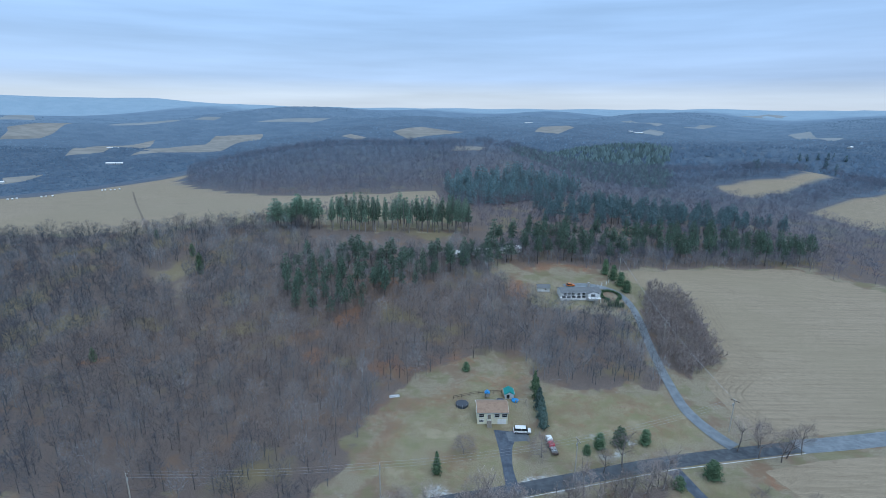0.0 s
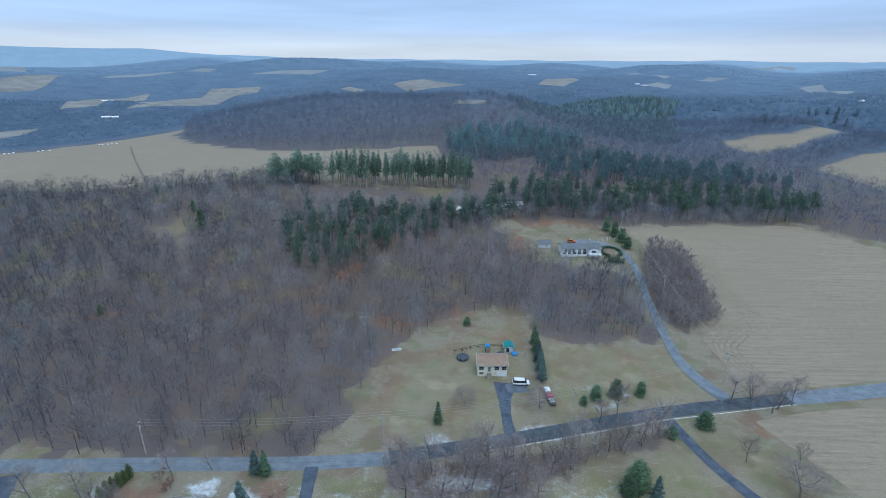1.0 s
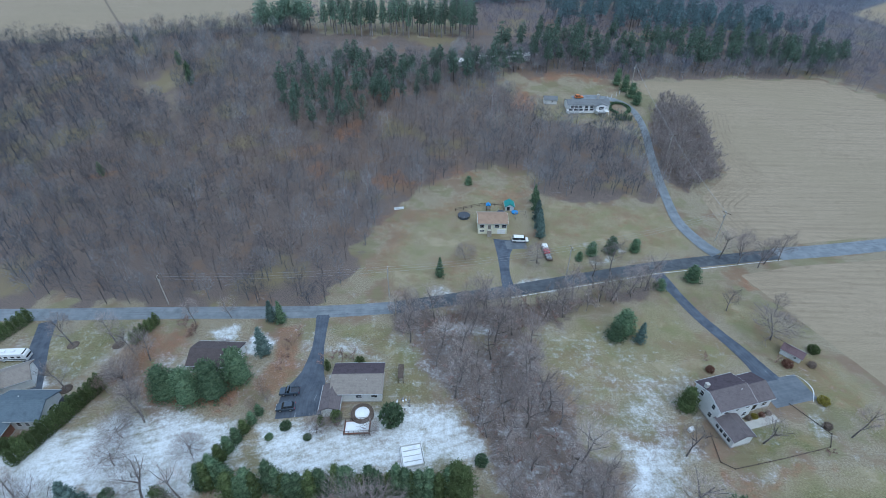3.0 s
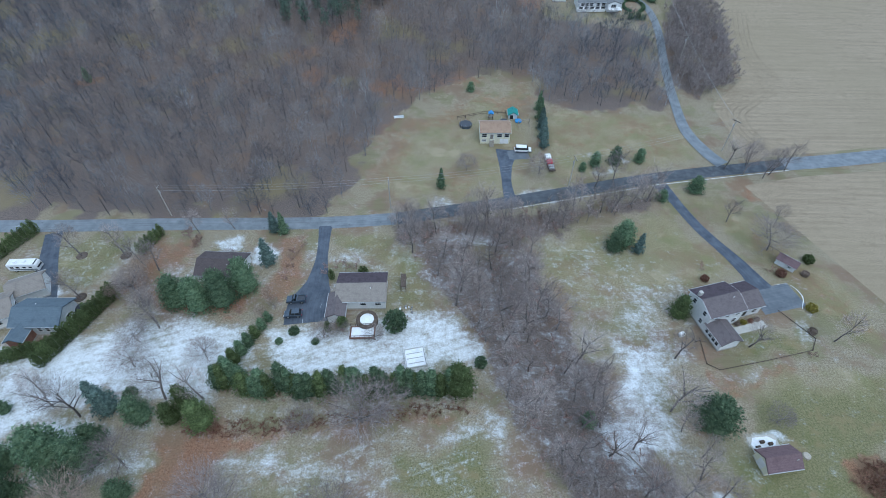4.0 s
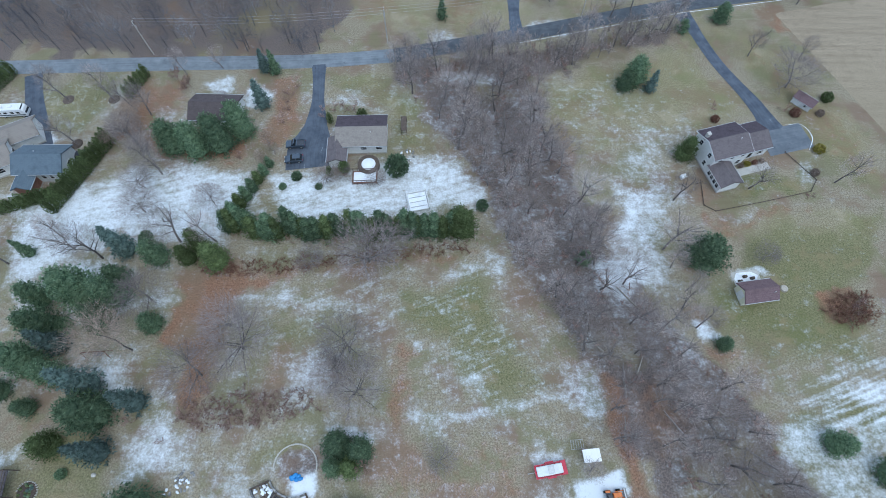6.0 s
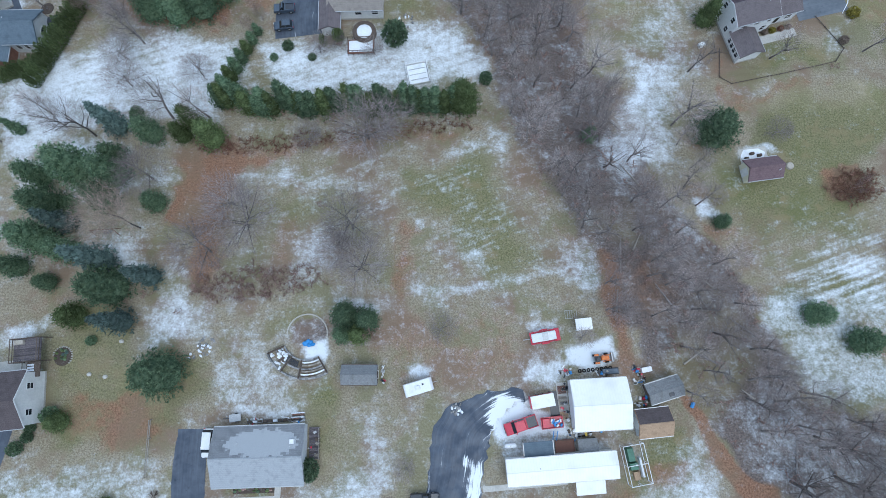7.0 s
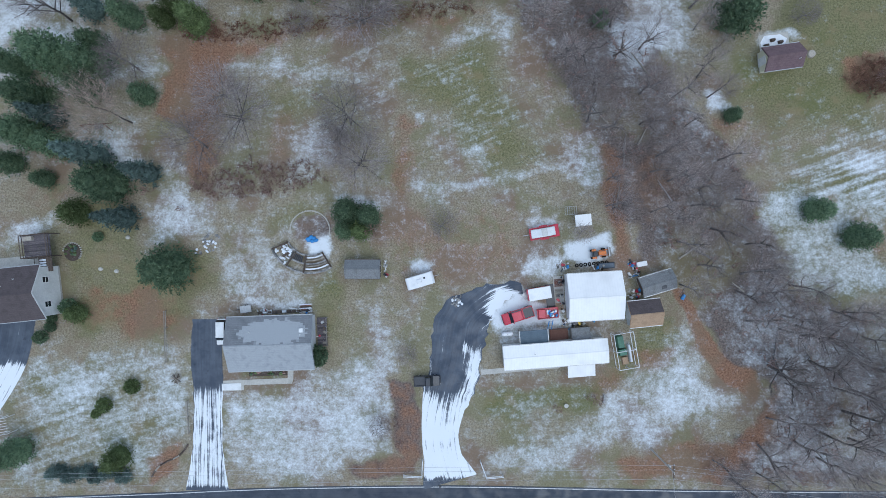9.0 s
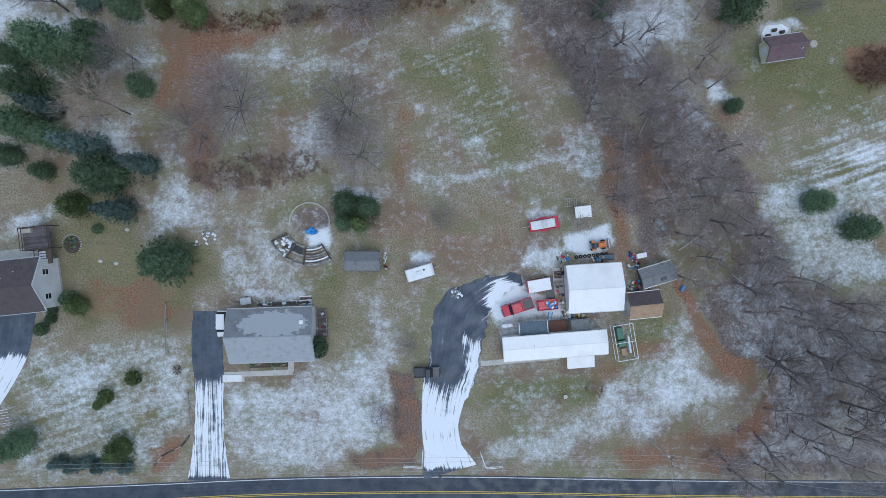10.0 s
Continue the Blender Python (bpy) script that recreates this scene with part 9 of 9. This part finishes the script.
for i in range(9):
    o = thing("planter", ("dark plastic planter along the bungalow wall", "weathered wooden trough along the bungalow wall")[i % 2], "planter", -33.0 + 0.85 * i, -12.3 + 0.05 * i, G2.uniform(-8, 8), group="planters behind the bungalow")
    Shape().box(-0.36, 0.36, -0.2, 0.2, 0, 0.35, inset=-0.04).part("tub", (M_BLACK, M_WOOD_DARK, M_STEEL)[i % 3], o)
    Shape().box(-0.33, 0.33, -0.17, 0.17, 0.352, 0.38).part("soil", (M_WOOD_DARK, M_SNOW)[i % 4 == 1], o)
o = thing("asphalt_patch", "flat dark strip between the trailer and the barn", "mat", 18.2, -9.6, 6)
Shape().box(-0.75, 0.75, -2.2, 2.4, -0.05, 0.075).part("sheet", M_BLACK, o)
o = thing("tarpaulin", "flat grey-blue tarpaulin behind the barn", "tarpaulin", 28.0, -3.9, 4)
Shape().box(-1.5, 1.5, -0.55, 0.55, 0.0, 0.3, inset=0.15).part("sheet", M_SILVER, o)

for x, y, s in ((19.5, -28.9, 0.9), (26.2, -27.4, 1.1), (24.6, -27.2, 0.6)):
    plant("bare_shrub", SHRUB[0], x, y, s, x * 50, "small leafless shrub on the front lawn", "shrub")
o = thing("garden_bench", "grey stone bench on the front lawn", "bench", 27.7, -27.4, 80)
Shape().box(-0.7, 0.7, -0.22, 0.22, 0.38, 0.48).part("seat", M_STONE, o)
for x in (-0.5, 0.5):
    Shape().box(x - 0.08, x + 0.08, -0.18, 0.18, 0, 0.38).part("leg", M_STONE, o)
o = thing("stone_planter", "pale stone planter on the front lawn", "planter", 21.0, -28.6, 0)
Shape().rod((0, 0, 0), (0, 0, 0.45), 0.25, 0.38, 12).part("bowl", M_CONCRETE, o)
o = thing("shed_pad", "snowy concrete pad behind the cream shed", "paving", 57.0, 35.2, 8)
Shape().box(-2.6, 2.6, -1.4, 1.4, -0.1, 0.07).part("slab", M_CONCRETE, o)
Shape().slab([(-2.2, -1.0), (1.5, -1.2), (2.3, 0.2), (1.2, 1.1), (-1.6, 1.2), (-2.4, 0.1)], 0.072, 0.12).part("snow_cover", M_SNOW, o)
for x, y in ((-1.6, -0.6), (-0.4, 0.2), (0.9, -0.3)):
    Shape().box(x - 0.35, x + 0.35, y - 0.25, y + 0.25, 0.122, 0.7, inset=0.05).part("stored_crate", M_WOOD_DARK, o)
o = thing("tree_stump", "pale cut tree stump near the cream shed", "stump", 63.4, 33.0, 0)
Shape().rod((0, 0, -0.1), (0, 0, 0.4), 0.75, 0.65, 12).part("stump", M_WOOD, o, bevel=0.04)
for x, y, s in ((73.5, 28.6, 1.5), (75.5, 29.6, 1.3)):
    plant("bare_shrub", SHRUB[1], x, y, s, x * 50, "dense red-brown shrub on the east lawn", "shrub")
THICKET = [(69.5, 28), (72, 25.5), (77, 25.5), (79.5, 28.5), (77, 32), (72, 32)]
grove("red_thicket", low_brush, scatter(G, THICKET, 0.9), [M_BRUSH_RUST, M_BRUSH_RUST], "dense rust-brown thicket on the east lawn", "brush", G, (0.6, 1.1))

for x, y in ((-85.5, 78.6), (-75.1, 78.7), (-79.7, 66.3)):
    o = thing("mulch_ring", "round bed of dark mulch under a bare tree", "flower bed", x, y, 0, group="mulch rings")
    Shape().rod((0, 0, -0.1), (0, 0, 0.14), 1.45, 1.1, 16).part("mulch", M_WOOD_DARK, o)
for x, y, s, m in ((77.4, 74.2, 0.8, 0), (59.4, 72.6, 0.65, 0), (83.0, 74.2, 0.6, 1), (79.6, 64.4, 0.8, 2), (62.0, 60.4, 0.42, 1), (63.5, 60.8, 0.45, 2), (65.2, 61.2, 0.42, 0), (66.8, 61.6, 0.42, 1), (77.0, 58.6, 0.6, 1)):
    plant("garden_shrub", GARDEN_SHRUB[m], x, y, s, x * 61, ("dark red-brown rounded garden shrub", "tan rounded garden shrub in winter", "yellow-green rounded garden shrub")[m], "shrub")
for i in range(22):
    a = radians(-60 + 300 * i / 21)
    plant("court_hedge", BUSH[0], 77.2 + 4.2 * math.cos(a), 213.6 + 4.6 * math.sin(a), 0.6, i * 50, "low dark hedge plant round the hill house court", "hedge shrub", "court hedge", 0.6)
for x, y in ((73.6, 221.4), (76.2, 223.5), (78.8, 225.2), (80.6, 227.1)):
    o = thing("white_post", "short white post beside the hill lane", "post", x, y, 0, group="white posts")
    Shape().box(-0.14, 0.14, -0.14, 0.14, -0.1, 1.7, inset=0.03).part("post", M_TRIM, o)
for x, y, s in ((-68.7, 67.4, 0.9), (-66.5, 69.5, 0.8), (-70.5, 65.5, 0.7), (-67.5, 72.0, 0.8)):
    plant("bare_tree", BARE_TAN[1], x, y, s, x * 37, "reddish leafless small tree over fallen leaves", "tree", "reddish trees by the hedge")
for x, y, s in ((45.0, 32.5, 0.65), (43.0, 37.2, 0.6), (43.6, 29.0, 0.75), (45.5, 25.5, 0.75), (-64.4, 64.1, 1.0), (-59.3, 58.5, 0.9), (-65.5, 74.2, 0.8)):
    plant("bare_tree", BARE_NEAR[int(-x) % 5], x, y, s, x * 23, BARE_LABEL, "tree")
plant("bare_shrub", SHRUB[0], -59.4, 82.1, 2.2, 30, "grey leafless bush beside the cottage", "shrub")

# split-rail fences and borders
def rail_fence(points, label, group, posts=1.1, rails=2, material=M_WOOD):
    for (ax, ay), (bx, by) in zip(points, points[1:]):
        L = math.dist((ax, ay), (bx, by))
        o = thing("rail_fence", label, "fence", ax, ay, math.degrees(math.atan2(by - ay, bx - ax)), group=group)
        for x in np.arange(0, L + 0.1, max(L / max(1, round(L / 2.6)), 0.5)):
            Shape().rod((x, 0, -0.2), (x, 0, posts), 0.08, 0.07, 6).part("post", material, o)
        for i in range(rails):
            z = posts * (0.45 + 0.42 * i)
            Shape().rod((0, 0, z), (L, 0, z + 0.03), 0.075, 0.065, 6).part("rail", material, o)


rail_fence([(-4.3, -38.3), (-4.4, -41.2), (-7.6, -41.0)], "white-painted corner fence by the drive", "corner fences", material=M_TRIM)
rail_fence([(5.9, -38.4), (7.0, -41.3), (9.9, -41.0)], "white-painted corner fence by the drive", "corner fences", material=M_TRIM)
rail_fence([(-49.7, -12.0), (-49.5, -21.0)], "old split-rail fence beside the bungalow", "lawn fence")
rail_fence([(-45.9, -28.0), (-45.6, -33.5)], "old split-rail fence beside the bungalow", "lawn fence")
rail_fence([(53.0, 57.0), (52.4, 51.0), (54.5, 49.6), (64, 51.6), (75, 54.2), (77.0, 57.0), (72.5, 64.0)], "low timber edging fence round the farmhouse garden", "garden fence", 0.4, 1, M_WOOD_DARK)
o = thing("log_border", "curved dark log border on the verge", "border", -49.2, -38.6, 42)
for i in range(7):
    Shape().rod((-4.4 + 1.25 * i, 0.5 * math.sin(i * 0.9), 0.15), (-3.2 + 1.25 * i, 0.5 * math.sin((i + 1) * 0.9), 0.15), 0.16, 0.15, 7).part("log", (M_WOOD_DARK, M_WOOD)[i % 3 == 1], o)
o = thing("wood_heap", "heap of old boards beside the fence", "wood pile", -47.9, -24.0, 30)
for i in range(9):
    Shape().box(-0.9, 0.9, -0.08, 0.08, 0.08 * i, 0.08 * i + 0.07, turn=i * 37).part("board", (M_WOOD, M_WOOD_DARK)[i % 2], o)

# swing frame under the tan tree, arbour, trampoline, gazebo
o = thing("garden_swing", "timber swing frame with a bench", "swing", -61.2, 20.4, 4)
for x in (-2.0, 2.0):
    for y in (-0.7, 0.7):
        Shape().rod((x, y, 0), (x, 0, 2.3), 0.07).part("leg", M_WOOD_RED, o)
Shape().rod((-2.2, 0, 2.3), (2.2, 0, 2.3), 0.08).part("beam", M_WOOD_RED, o)
Shape().box(-0.8, 0.8, -0.3, 0.3, 0.5, 0.6).part("seat", M_STONE, o)
Shape().box(-0.8, 0.8, 0.25, 0.33, 0.62, 1.1).part("backrest", M_STONE, o)
for x in (-0.75, 0.75):
    Shape().rod((x, 0, 0.6), (x, 0, 2.3), 0.02).part("chain", M_STEEL, o)
o = thing("garden_arbour", "white timber arbour at the edge of the lawn", "arbour", -77.4, -32.0, 10)
for x in (-0.6, 0.6):
    for y in (-1.4, 1.4):
        Shape().rod((x, y, 0), (x, y, 2.0), 0.06).part("post", M_TRIM, o)
for y in np.linspace(-1.4, 1.4, 7):
    Shape().rod((-0.75, y, 2.05), (0.75, y, 2.05), 0.04).part("slat", M_TRIM, o)
o = thing("snow_topped_pool_frame", "square snow-filled frame with white corner posts", "play frame", -5.5, 51.7, 12)
Shape().box(-1.9, 1.9, -2.0, 2.0, 0.0, 0.5).part("snow_bed", M_SNOW, o, bevel=0.08)
for x in (-2.05, 2.05):
    Shape().box(x - 0.06, x + 0.06, -2.2, 2.2, 0.0, 0.75).part("side_rail", M_TRIM, o)
for y in (-2.15, 2.15):
    Shape().box(-1.94, 1.94, y - 0.06, y + 0.06, 0.0, 0.75).part("end_rail", M_TRIM, o)
for x in (-2.05, 2.05):
    for y in (-2.15, 0, 2.15):
        Shape().rod((x, y, 0), (x, y, 1.3), 0.09).part("post", M_TRIM, o)
for i in range(3):
    Shape().box(-1.6, 1.6, -1.3 + 1.1 * i, -1.2 + 1.1 * i, 0.5, 0.62).part("slat", M_STEEL, o)
o = thing("gazebo_deck", "timber deck with railings and snow", "deck", -16.6, 57.4, 2)
Shape().box(-2.6, 2.6, -1.5, 1.5, 0.5, 0.65).part("decking", M_WOOD_RED, o)
Shape().box(-2.3, 2.3, -1.2, 1.2, 0.652, 0.7).part("snow_cover", M_SNOW, o)
for x in np.linspace(-2.5, 2.5, 6):
    for y in (-1.45, 1.45):
        Shape().rod((x, y, 0), (x, y, 1.6), 0.06).part("post", M_WOOD_DARK, o)
for y in (-1.45, 1.45):
    Shape().rod((-2.5, y, 1.55), (2.5, y, 1.55), 0.06).part("rail", M_WOOD_DARK, o)
o = thing("round_pool", "round snow-covered pool with a dark rim beside the deck", "pool", -16.0, 60.4, 0)
Shape().rod((0, 0, -0.1), (0, 0, 1.0), 2.3, 2.3, 24).part("pool_wall", M_WOOD_DARK, o)
Shape().ball(0, 0, 0.98, 1.5, 1.5, 0.3, 24, 4, 0.0).part("snow_cap", M_SNOW, o, smooth_shade=True)
o = thing("yard_swing", "long brown covered swing bench on the lawn", "swing", -8.9, 70.4, 92)
Shape().box(-1.9, 1.9, -0.6, 0.6, 1.7, 1.85, inset=0.06).part("canopy", M_WOOD_DARK, o)
for x in (-1.8, 1.8):
    for y in (-0.55, 0.55):
        Shape().rod((x, y, 0), (x, y, 1.7), 0.05).part("post", M_WOOD_DARK, o)
Shape().box(-1.4, 1.4, -0.3, 0.3, 0.45, 0.55).part("seat", M_WOOD, o)
# a plain white block stands in for a small trailer with a bench
o = thing("white_trailer", "white block standing for a small trailer beside the farmhouse", "air conditioner", 49.4, 57.6, 20)
Shape().box(-0.6, 0.6, -0.4, 0.4, 0, 0.9).part("casing", M_WHITE, o, bevel=0.08)
o = thing("garden_walkway", "pale stone walk along the farmhouse wall", "path", 63.2, 60.0, 15.5)
Shape().box(-5.0, 5.0, -1.5, 0.2, -0.1, 0.08).part("paving", M_CONCRETE, o)

# the yard behind the cream house
o = thing("round_pool", "dark covered round pool beside the cream house", "pool", 6.6, 134.0, 0, size=0.72)
Shape().rod((0, 0, -0.1), (0, 0, 1.1), 2.6, 2.6, 24).part("pool_wall", M_SILVER, o)
Shape().rod((0, 0, 1.1), (0, 0, 1.18), 2.7, 2.55, 24).part("pool_cover", M_BLACK, o)
for i in range(8):
    a = 2 * math.pi * i / 8
    Shape().rod((2.72 * math.cos(a), 2.72 * math.sin(a), 0), (2.72 * math.cos(a), 2.72 * math.sin(a), 1.9), 0.05).part("post", M_STEEL, o)
o = thing("play_tower", "timber play tower with a small blue roof", "play set", 14.6, 138.0, 0, size=0.75)
for x in (-0.8, 0.8):
    for y in (-0.8, 0.8):
        Shape().rod((x, y, 0), (x, y, 2.9), 0.09).part("post", M_WOOD_DARK, o)
Shape().box(-0.9, 0.9, -0.9, 0.9, 1.4, 1.5).part("platform", M_WOOD, o)
Shape().prism([(-1.1, 2.85), (1.1, 2.85), (0, 3.7)], -1.0, 1.0).part("roof", M_BLUE, o)
o = thing("swing_set", "timber swing set in the back yard", "swing", 24.6, 134.0, 15)
for x in (-1.8, 1.8):
    for y in (-0.8, 0.8):
        Shape().rod((x, y, 0), (x, 0, 2.2), 0.07).part("leg", M_WOOD, o)
Shape().rod((-1.9, 0, 2.2), (1.9, 0, 2.2), 0.08).part("beam", M_WOOD, o)
o = thing("paddling_pool", "small blue paddling pool", "pool", 23.2, 136.6, 0)
Shape().rod((0, 0, 0), (0, 0, 0.45), 1.0, 1.1, 16).part("rim", M_BLUE, o)
o = thing("dark_trampoline", "small dark trampoline in the back yard", "trampoline", 18.6, 136.0, 0)
Shape().rod((0, 0, 0.6), (0, 0, 0.68), 1.3, 1.3, 18).part("mat", M_BLACK, o)
for i in range(6):
    a = 2 * math.pi * i / 6
    Shape().rod((1.3 * math.cos(a), 1.3 * math.sin(a), 0), (1.3 * math.cos(a), 1.3 * math.sin(a), 1.5), 0.04).part("leg", M_STEEL, o)
rail_fence([(4.0, 137.5), (12, 140.4), (19.5, 141)], "dark back-yard fence behind the cream house", "back fence", 1.2, 2, M_WOOD_DARK)
o = thing("board_stack", "pale boards lying at the wood's edge", "wood pile", -14.5, 138.6, 10)
for i in range(4):
    Shape().box(-1.6, 1.6, -0.5 + 0.3 * i, -0.25 + 0.3 * i, 0, 0.15 + 0.05 * i).part("board", (M_CANVAS, M_STEEL)[i % 2], o)


# ---- utility poles and wires ----
def pole(x, y, tall, turn, arms=1):
    o = thing("utility_pole", "grey wooden utility pole with a crossarm", "utility pole", x, y, turn, group="utility poles")
    Shape().rod((0, 0, -0.5), (0, 0, tall), 0.17, 0.11, 10).part("post", M_POLE, o)
    for i in range(arms):
        z = tall - 0.5 - 0.8 * i
        Shape().box(-1.2, 1.2, -0.18, -0.06, z - 0.07, z + 0.07).part("crossarm", M_WOOD_DARK, o)
        for q in (-1.1, -0.4, 0.4, 1.1):
            Shape().rod((q, -0.12, z + 0.07), (q, -0.12, z + 0.28), 0.05, 0.04, 8).part("insulator", M_CANVAS, o)
    Shape().rod((0.28, 0, tall - 2.2), (0.28, 0, tall - 1.5), 0.17, 0.17, 10).part("transformer", M_STEEL, o)


def wire(a, b, sag, r=0.018):
    cu = bpy.data.curves.new("wire", "CURVE")
    cu.dimensions, cu.bevel_depth, cu.bevel_resolution = "3D", r, 0
    sp = cu.splines.new("POLY")
    n = 17
    sp.points.add(n - 1)
    for i in range(n):
        t = i / (n - 1)
        p = Vector(a).lerp(Vector(b), t)
        sp.points[i].co = (p.x, p.y, p.z - sag * 4 * t * (1 - t), 1)
    cu.materials.append(M_WIRE)
    tagged(new("wire", cu), "thin utility wire strung between poles", "wire", group="utility wires")


pole(36.1, -36.4, 9.0, 90)
for dy in (-1.1, 0.4, 1.1):
    wire((36.0, -36.4 + dy, 8.8), (-120, -40 + dy, 8.8), 1.2)
    wire((36.0, -36.4 + dy, 8.8), (150, -52 + dy, 8.8), 1.2)
wire((36.1, -36.4, 8.2), (39, -56, 7.5), 0.3)
for x, y, tall, turn in ((33.8, 104.9, 10.0, 100), (84.5, 172.8, 10.5, 170), (81.9, 122.0, 10.5, 130), (-69.5, 92.5, 9.5, 100), (-13.8, 96.0, 9.5, 100), (88.5, 236, 10, 170)):
    pole(x, y, tall, turn)
N_POLES = [(-69.5, 92.5, 9.3), (-13.8, 96.0, 9.3), (33.8, 104.9, 9.8), (81.9, 122.0, 10.2), (84.5, 172.8, 10.2), (88.5, 236, 9.8)]
for (ax, ay, az), (bx, by, bz) in zip(N_POLES, N_POLES[1:]):
    for d in (-1.0, 0.0, 1.0):
        wire((ax, ay + d, az + zt(ax, ay)), (bx, by + d, bz + zt(bx, by)), 0.9)
o = thing("mailbox", "dark mailbox on a post beside the road", "mailbox", -1.2, -42.6, 0)
Shape().rod((0, 0, 0), (0, 0, 1.0), 0.06).part("post", M_WOOD, o)
Shape().box(-0.25, 0.25, -0.12, 0.12, 1.0, 1.28, inset=0.04).part("box", M_BLACK, o)

# ---- the field on the western plateau ----
G3 = np.random.default_rng(8)
NEAR_WOOD = [(30, 8), (27, 18), (22, 28), (40, 34), (46, 20), (50, 6), (56, -4), (70, -12), (90, -18), (90, -40), (60, -38), (58, -26), (48, -12), (40, -2)]
for i, (x, y) in enumerate(scatter(G3, NEAR_WOOD, 7.0)):
    o = thing("fallen_log", ("pale fallen trunk lying among bare trees", "grey fallen branch lying in leaf litter")[i % 2], "log", x, y, G3.uniform(0, 180), group="fallen wood")
    L = G3.uniform(2.0, 6.5)
    Shape().rod((-L / 2, 0, 0.2), (L / 2, G3.uniform(-0.4, 0.4), 0.35), 0.17, 0.07, 6).part("trunk", (M_WOOD, M_BARK_PALE)[i % 2], o)
    for q in (-0.1, 0.25):
        Shape().rod((L * q, 0, 0.25), (L * q + 0.9, G3.uniform(-0.9, 0.9), 0.6), 0.06, 0.025, 4).part("branch", M_BARK_PALE, o)
ribbon("field_track", [(-262, 420), (-235, 378), (-212, 343), (-174, 286)], [1.3], M_TRACK, 0.12, lanes=3, label="faint grassy track across the stubble field", category="track")
for x, y in ((-338, 384), (-336, 386), (-335, 389), (-321, 396), (-319, 398), (-315, 400), (-296, 432), (-294, 433), (-290, 434), (-287, 435), (-284, 437)):
    o = thing("hay_bale", "white-wrapped round hay bale at the field's edge", "hay bale", x, y, 30, group="wrapped bales")
    Shape().rod((-0.65, 0, 0.6), (0.65, 0, 0.6), 0.6, 0.6, 12).part("wrap", M_WHITE, o, bevel=0.1)
HEDGE_FOOT = [(-47.9, 36.9), (-32.3, 39.0), (-17.8, 40.3), (-3.2, 41.9), (4.0, 42.4), (5.0, 40.5), (-0.7, 39.4), (-17.7, 38.0), (-30.1, 36.0), (-42.6, 35.2)]
grove("hedge_brush", low_brush, scatter(G3, HEDGE_FOOT, 0.9), [M_BRUSH_RED, M_BRUSH_RED], "red-brown brush along the foot of a hedge", "brush", G3, (0.4, 0.8))
BRAMBLE = [(-45, 9), (-38, 8), (-30, 8.5), (-21, 11), (-24, 15), (-31, 14), (-37, 12.5), (-44, 13)]
grove("bramble_bank", low_brush, scatter(G, BRAMBLE, 0.95), [M_BRUSH, M_BRUSH], "dense red-brown brambles on a bank", "brush", G, (0.4, 0.9))
